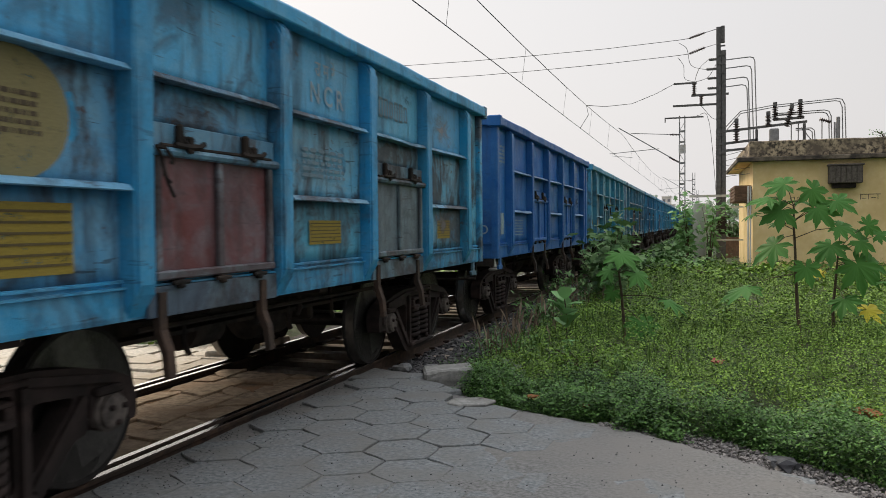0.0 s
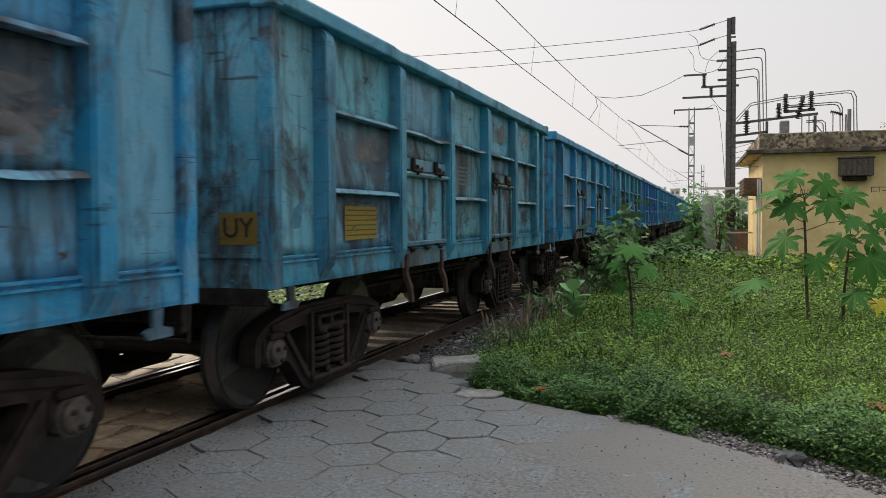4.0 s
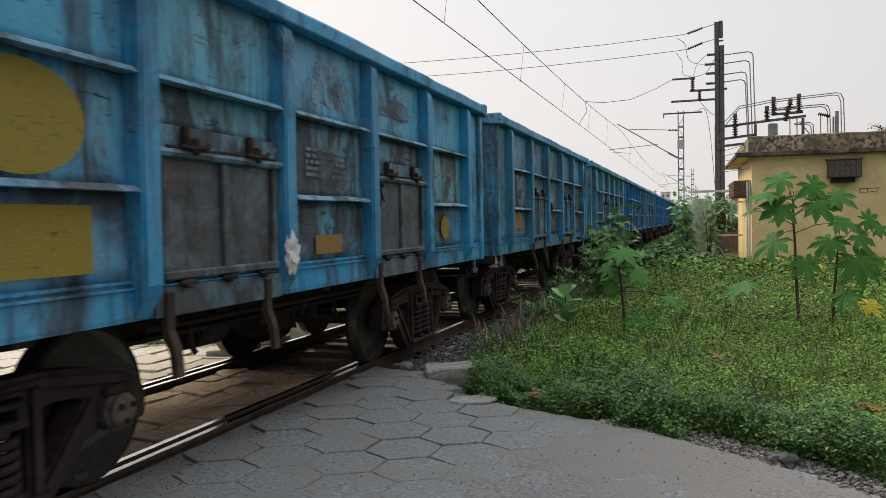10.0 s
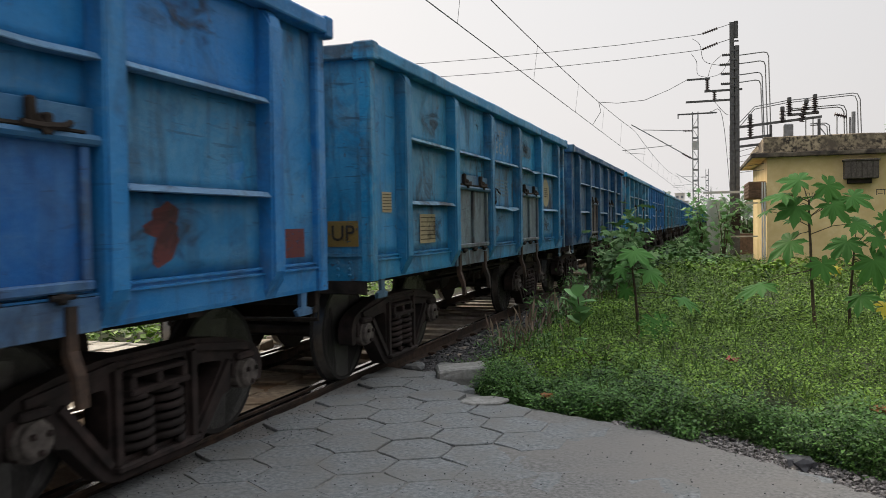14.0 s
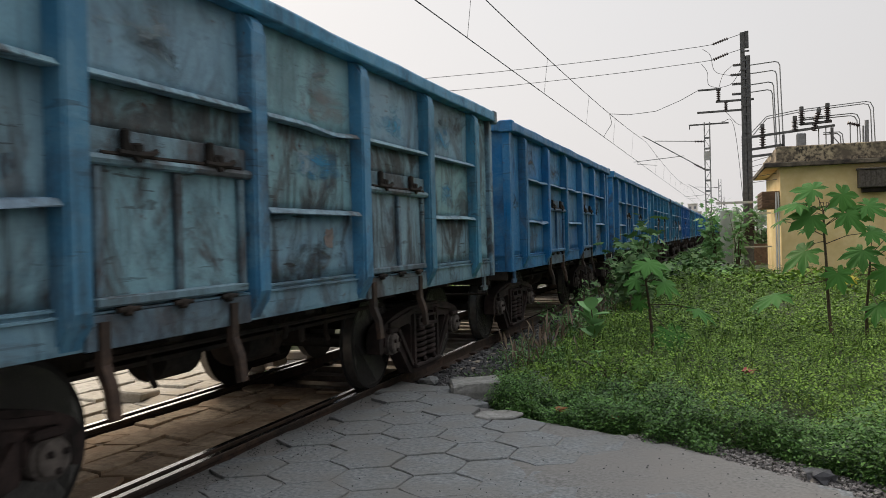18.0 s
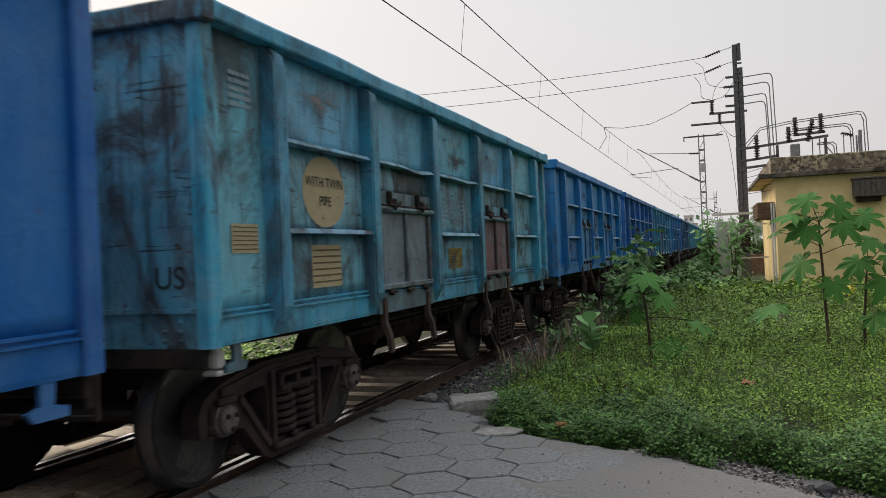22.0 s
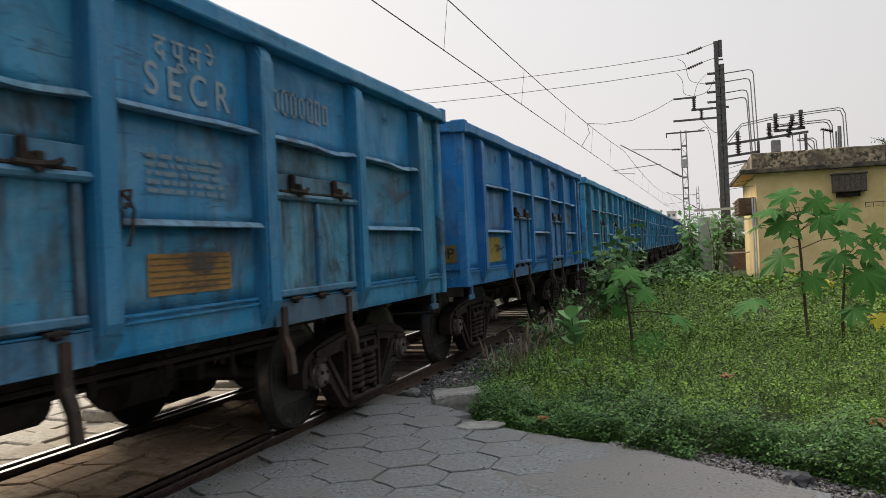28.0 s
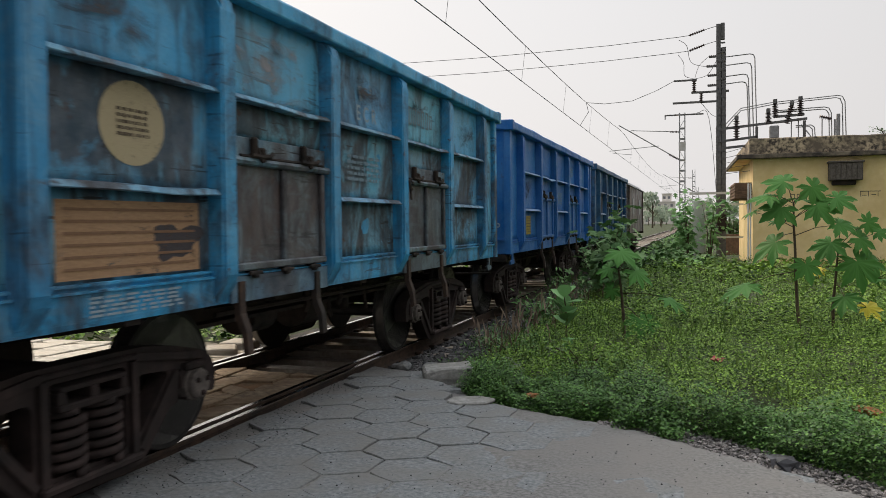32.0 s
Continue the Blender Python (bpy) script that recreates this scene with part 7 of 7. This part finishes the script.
wagon(TEAL, plate="UY", marks=panel(B1, LOW, 0.5, 0.36) + panel(N1, 1.7, 0.3, 0.18) + panel(B3, MIDDLE, 0.26, 0.34, YELLOW, False) + [("l", N1, 2.7, 0.3, 0.3, CHALK)])
wagon(BRIGHT, (ASH, BRIGHT), plate="UY", marks=panel(N1, 1.78, 0.36, 0.2, CREAM) + panel(B1, LOW, 0.66, 0.42, CREAM) + [*letters("E C o R", B2, 2.68, 0.22), ("p", B1, BAND, 0.6, 0.11, CHALK), ("l", N1, 2.6, 0.3, 0.2, CHALK)] + emblem(B3, CREAM, True, 0.22))
wagon(GREY, (GREY, BROWN), sills=(RED, RED), marks=[*letters("S E C R", B2, 2.68, 0.25), ("p", 0.2, LOW, 0.75, 0.34, (0.17, 0.035, 0.045)), ("p", -0.3, 1.47, 0.4, 0.16, (0.3, 0.27, 0.2)), ("l", B3, TOP, 0.5, 0.3, CHALK)])
wagon(BRIGHT, (BRIGHT, ROYAL), marks=[("d", 2.95, 1.56, 0.17, 0.15, RED), ("p", N2, 1.45, 0.4, 0.22, RED)], number=False, plate="UP")
wagon(MID, (ASH, ASH), plate="UP", marks=[*letters("E C o R", B2, 2.68, 0.24)] + emblem(B3, CREAM, True, 0.26) + panel(B1, LOW, 0.5, 0.32, CREAM) + panel(N1, 1.8, 0.24, 0.2, CREAM))
wagon(NAVY, (BROWN, NAVY), plate="UP", marks=[("n", N1, 2.7, 0.3, 0.2, CHALK)])
wagon(GREY, marks=[*letters("S E R")])
wagon(BRIGHT, (ASH, BRIGHT), number=False, marks=panel(B2, LOW, 0.9, 0.3, MID, False) + panel(N2, 1.45, 0.36, 0.3, RED, False))
wagon(TEAL, (ASH, RED), number=False, plate="UP", dirt=0.78, marks=panel(-3.5, 1.6, 0.36, 0.16, YELLOW, False) + panel(B2, 1.7, 0.3, 0.1, RED, False) + [("d", N1, 1.2, 0.2, 0.06, RED)])
wagon(PALE, (PALE, PALE), number=False, marks=[("d", B2, 2.2, 0.18, 0.1, CHALK), ("d", 0.3, 1.6, 0.08, 0.08, (0.3, 0.25, 0.24))])
wagon(DEEP, marks=[("p", 3.0, 1.63, 0.30, 0.20, CHALK), ("n", B3, 2.8, 0.8, 0.14, (0.25, 0.4, 0.5))], number=False)
w = wagon(DEEP, marks=panel(N1, 1.62, 0.24, 0.12) + panel(B1, LOW, 0.5, 0.3, ORANGEMARK) + panel(B2, LOW, 0.75, 0.24, ORANGEMARK) + [("l", N1, 2.75, 0.3, 0.2, CHALK)])
mark(w, "p", 1.24, 1.60, 0.24, 0.13, YELLOW, end=True)
mark(w, "n", 1.24, 1.60, 0.16, 0.07, BLACK, end=True)
hang_bag(w, 2.3, 1.86, 0.11)
wagon(MID, (BROWN, SOOT), number=False, marks=[("d", B1, MIDDLE, 0.28, 0.24, YELLOW), ("p", B1, 1.47, 1.3, 0.3, ROYAL), ("n", B2, 1.5, 0.9, 0.1, CHALK), *letters("C", N2, LOW, 0.3)])
w = wagon(MID, (MID, SOOT), number=False, dirt=0.68, marks=[("d", -0.2, 1.68, 0.4, 0.08, (0.35, 0.10, 0.06)), ("p", 0.35, 1.4, 0.3, 0.2, MID)] + panel(B1, LOW, 0.4, 0.2))
hang_bag(w, 2.32, 1.78, 0.17)
wagon(ROYAL, plate="UP", marks=[*letters("S W R", B2, 2.75, 0.2)])
wagon(TEAL, (ASH, RED), plate="US", marks=twin_pipe() + panel(N1, 1.75, 0.32, 0.2, CREAM) + [*letters("C R", B2, 2.66), ("l", N1, 2.75, 0.26, 0.26, CHALK)] + panel(B2, LOW, 0.5, 0.24))
wagon(BRIGHT, number=False, marks=[("p", 0.42, 1.58, 0.09, 0.15, SOOT)])
w = wagon(ROYAL, plate="UD", number=False, marks=[("t", B3, 2.92, 0.13, 0.13, CHALK, "BOXNHL"), ("n", B3, 2.74, 0.5, 0.12, CHALK), ("n", 3.36, 2.57, 0.36, 0.11, CHALK), ("t", 3.2, 2.33, 0.07, 0.07, CHALK, "CARRYING CAPACITY"), ("t", 2.84, 2.14, 0.085, 0.085, CHALK, "TARE"), ("t", 2.85, 1.96, 0.085, 0.085, CHALK, "AREA"), ("n", 3.55, 2.14, 0.3, 0.07, CHALK), ("n", 3.55, 1.96, 0.3, 0.07, CHALK), ("r", B3, LOW, 0.85, 0.16, CHALK), ("t", N2, 2.52, 0.13, 0.13, CHALK, "SER"), ("t", N2, 2.72, 0.12, 0.12, CHALK, "द पू रे"), ("r", B1, LOW, 0.7, 0.3, CHALK), ("l", N1, 2.7, 0.4, 0.3, CHALK)])
hang_bag(w, 3.35, 1.42, 0.09)
wagon(MID, (SOOT, TEAL), dirt=0.58, marks=panel(N1, 1.62, 0.24, 0.26, YELLOW, False) + [("d", B1, MIDDLE, 0.2, 0.19, YELLOW)] + panel(-3.5, LOW, 0.35, 0.22, YELLOW, False) + [*letters("S  C  R"), ("d", B2, LOW, 0.5, 0.09, (0.42, 0.13, 0.08))])
w = wagon(BRIGHT, (BRIGHT, SOOT), dirt=0.32, marks=[*letters("N C R", B2, 2.66, 0.26)], number=False)
dropped_door(w, 1.64, SOOT)
hand_wheel(w, 0.72, 0.82)
wagon(NAVY, plate="UP", marks=[("d", B2, LOW, 0.16, 0.14, CHALK)])
wagon(TEAL, (BROWN, TEAL), marks=panel(B1), plate="UY")
wagon(LIGHT, marks=emblem(B3, CREAM, True, 0.30) + panel(B3, 1.5, 0.8, 0.24, ORANGEMARK) + [("p", N2, 1.6, 0.3, 0.5, BROWN)], plate="UP")
wagon(MID, plate="UP", dirt=0.5, marks=emblem(B1, YELLOW, True, 0.24) + [*letters("S E C R", B2, 2.66, 0.28)] + panel(B2, 1.5, 0.85, 0.25, ORANGEMARK) + panel(B1, LOW, 0.5, 0.3, ORANGEMARK))
wagon(BRIGHT, number=False, plate="UP", marks=panel(B1, LOW, 0.75, 0.36, YELLOW, False) + [("d", 2.9, MIDDLE, 0.36, 0.26, YELLOW), ("p", 2.75, 1.5, 0.4, 0.28, YELLOW), *letters("C", 3.35, 1.53, 0.36), ("p", N2, 2.55, 0.26, 0.24, CHALK), ("d", N2, 1.62, 0.24, 0.12, (0.3, 0.08, 0.07))])
wagon(LIGHT, number=False, marks=[("d", -3.35, 2.1, 0.2, 0.14, YELLOW), ("d", N1, 1.6, 0.1, 0.08, SOOT)])
wagon(MID, dirt=0.66, marks=[("p", 0.36, 1.58, 0.1, 0.1, CHALK)], number=False)
wagon(LIGHT, (LIGHT, BROWN), plate="UP", number=False, marks=[("p", N2, 1.5, 0.42, 0.34, BROWN), ("d", N1, 1.7, 0.15, 0.1, CHALK)])
wagon(MID, (BROWN, MID), marks=[*letters("E C o R", B2, 2.7, 0.22)])
wagon(LIGHT, (BROWN, SOOT), dirt=0.78, marks=emblem(B1, CREAM, True, 0.24, 2.17) + [("p", B1, 1.52, 1.2, 0.42, (0.44, 0.27, 0.15)), ("r", B1, 1.52, 1.1, 0.38, (0.25, 0.14, 0.08)), ("d", -2.9, 1.5, 0.22, 0.12, SOOT), *letters("E C R", B2, 2.62, 0.2), ("l", B1, BAND, 0.8, 0.12, CHALK)])
wagon(ROYAL, marks=panel(B1, LOW, 0.4, 0.34, YELLOW), plate="UP")
wagon(NAVY)


# brake van at the train's end
van = thing("brake_van", "brown and navy brake van at the end of the train", "wagon", pose(0, FIRST_GAP - PITCH / 2 + (len(TRAIN) - 1) * PITCH + SLACK, 0), "wagons of the train")
TRAIN.append(van)
VANBROWN = (0.12, 0.07, 0.055)
bm = bmesh.new()
box(bm, -1.48, 1.48, -3.4, 3.4, 1.05, 3.1, bevel=0.02)
part("body", bm, PAINT, van, color=VANBROWN)
bm = bmesh.new()
prism(bm, [(-1.55, 3.1), (1.55, 3.1), (1.2, 3.36), (0.5, 3.48), (-0.5, 3.48), (-1.2, 3.36)], "y", -4.7, 4.7)
part("roof", bm, PAINT, van, color=(0.10, 0.09, 0.09))
for y in (-4.65, 4.65):
    for x in (-1.42, 1.42):
        bm = bmesh.new()
        box(bm, x - 0.05, x + 0.05, y - 0.05, y + 0.05, 1.05, 3.1)
        part("veranda_post", bm, PAINT, van, color=VANBROWN)
    bm = bmesh.new()
    box(bm, -1.45, 1.45, y - 0.03, y + 0.03, 1.05, 2.0)
    part("veranda_panel", bm, PAINT, van, color=VANBROWN)
for y in (-1.8, 1.8):
    bm = bmesh.new()
    box(bm, 1.47, 1.495, y - 0.45, y + 0.45, 1.9, 2.6)
    part("window", bm, FARGLASS, van)
underframe(van)
part("floor_plate", FLOOR, None, van)
part("coupler", COUPLER, None, van, "", TURN)
running_gear(van)


# ---- what moves ----
def motions():
    """The train rolls towards and past the crossing; its wheels turn with the way it makes."""
    way = [(0.0, 0.0), (0.3, 4.57), (1.0, 15.17), (2.0, 30.54), (3.0, 45.5), (6.0, 90.43), (7.0, 105.22), (8.0, 120.14), (8.4, 126.21), (9.0, 135.25), (10.0, 149.92), (11.0, 164.72), (12.0, 179.61), (13.0, 193.97), (14.0, 208.76), (16.6, 247.87), (17.0, 253.68), (18.0, 268.78), (19.0, 284.17), (20.0, 299.37), (21.0, 314.27), (22.0, 329.48), (23.0, 344.4), (24.0, 359.39), (25.0, 374.67), (25.4, 380.63), (27.6, 413.94), (28.0, 419.99), (29.0, 435.13), (30.0, 450.67), (31.0, 465.89), (32.0, 481.5)]
    for w in TRAIN:
        x, y, z = w.matrix_basis.translation
        walk(w, [(t, pose(x, y - d, z)) for t, d in way])
    curve = [k for k in TRAIN[0].animation_data.action.layers[0].strips[0].channelbag(TRAIN[0].animation_data.action_slot).fcurves if k.data_path == "location" and k.array_index == 1][0]
    start = curve.evaluate(1)
    turned = [(start - curve.evaluate(1 + k)) / 0.5 for k in range(32 * FPS + 1)]
    lead = {}
    for o, y in WHEELSETS:
        if y not in lead:
            walk(o, [(k / FPS, Matrix.Translation((0, y, 0.5)) @ Matrix.Rotation(a, 4, "X")) for k, a in enumerate(turned)])
            lead[y] = o
        else:
            src = lead[y].animation_data
            o.rotation_mode = "QUATERNION"
            o.animation_data_create()
            o.animation_data.action = src.action
            o.animation_data.action_slot = src.action_slot


motions()
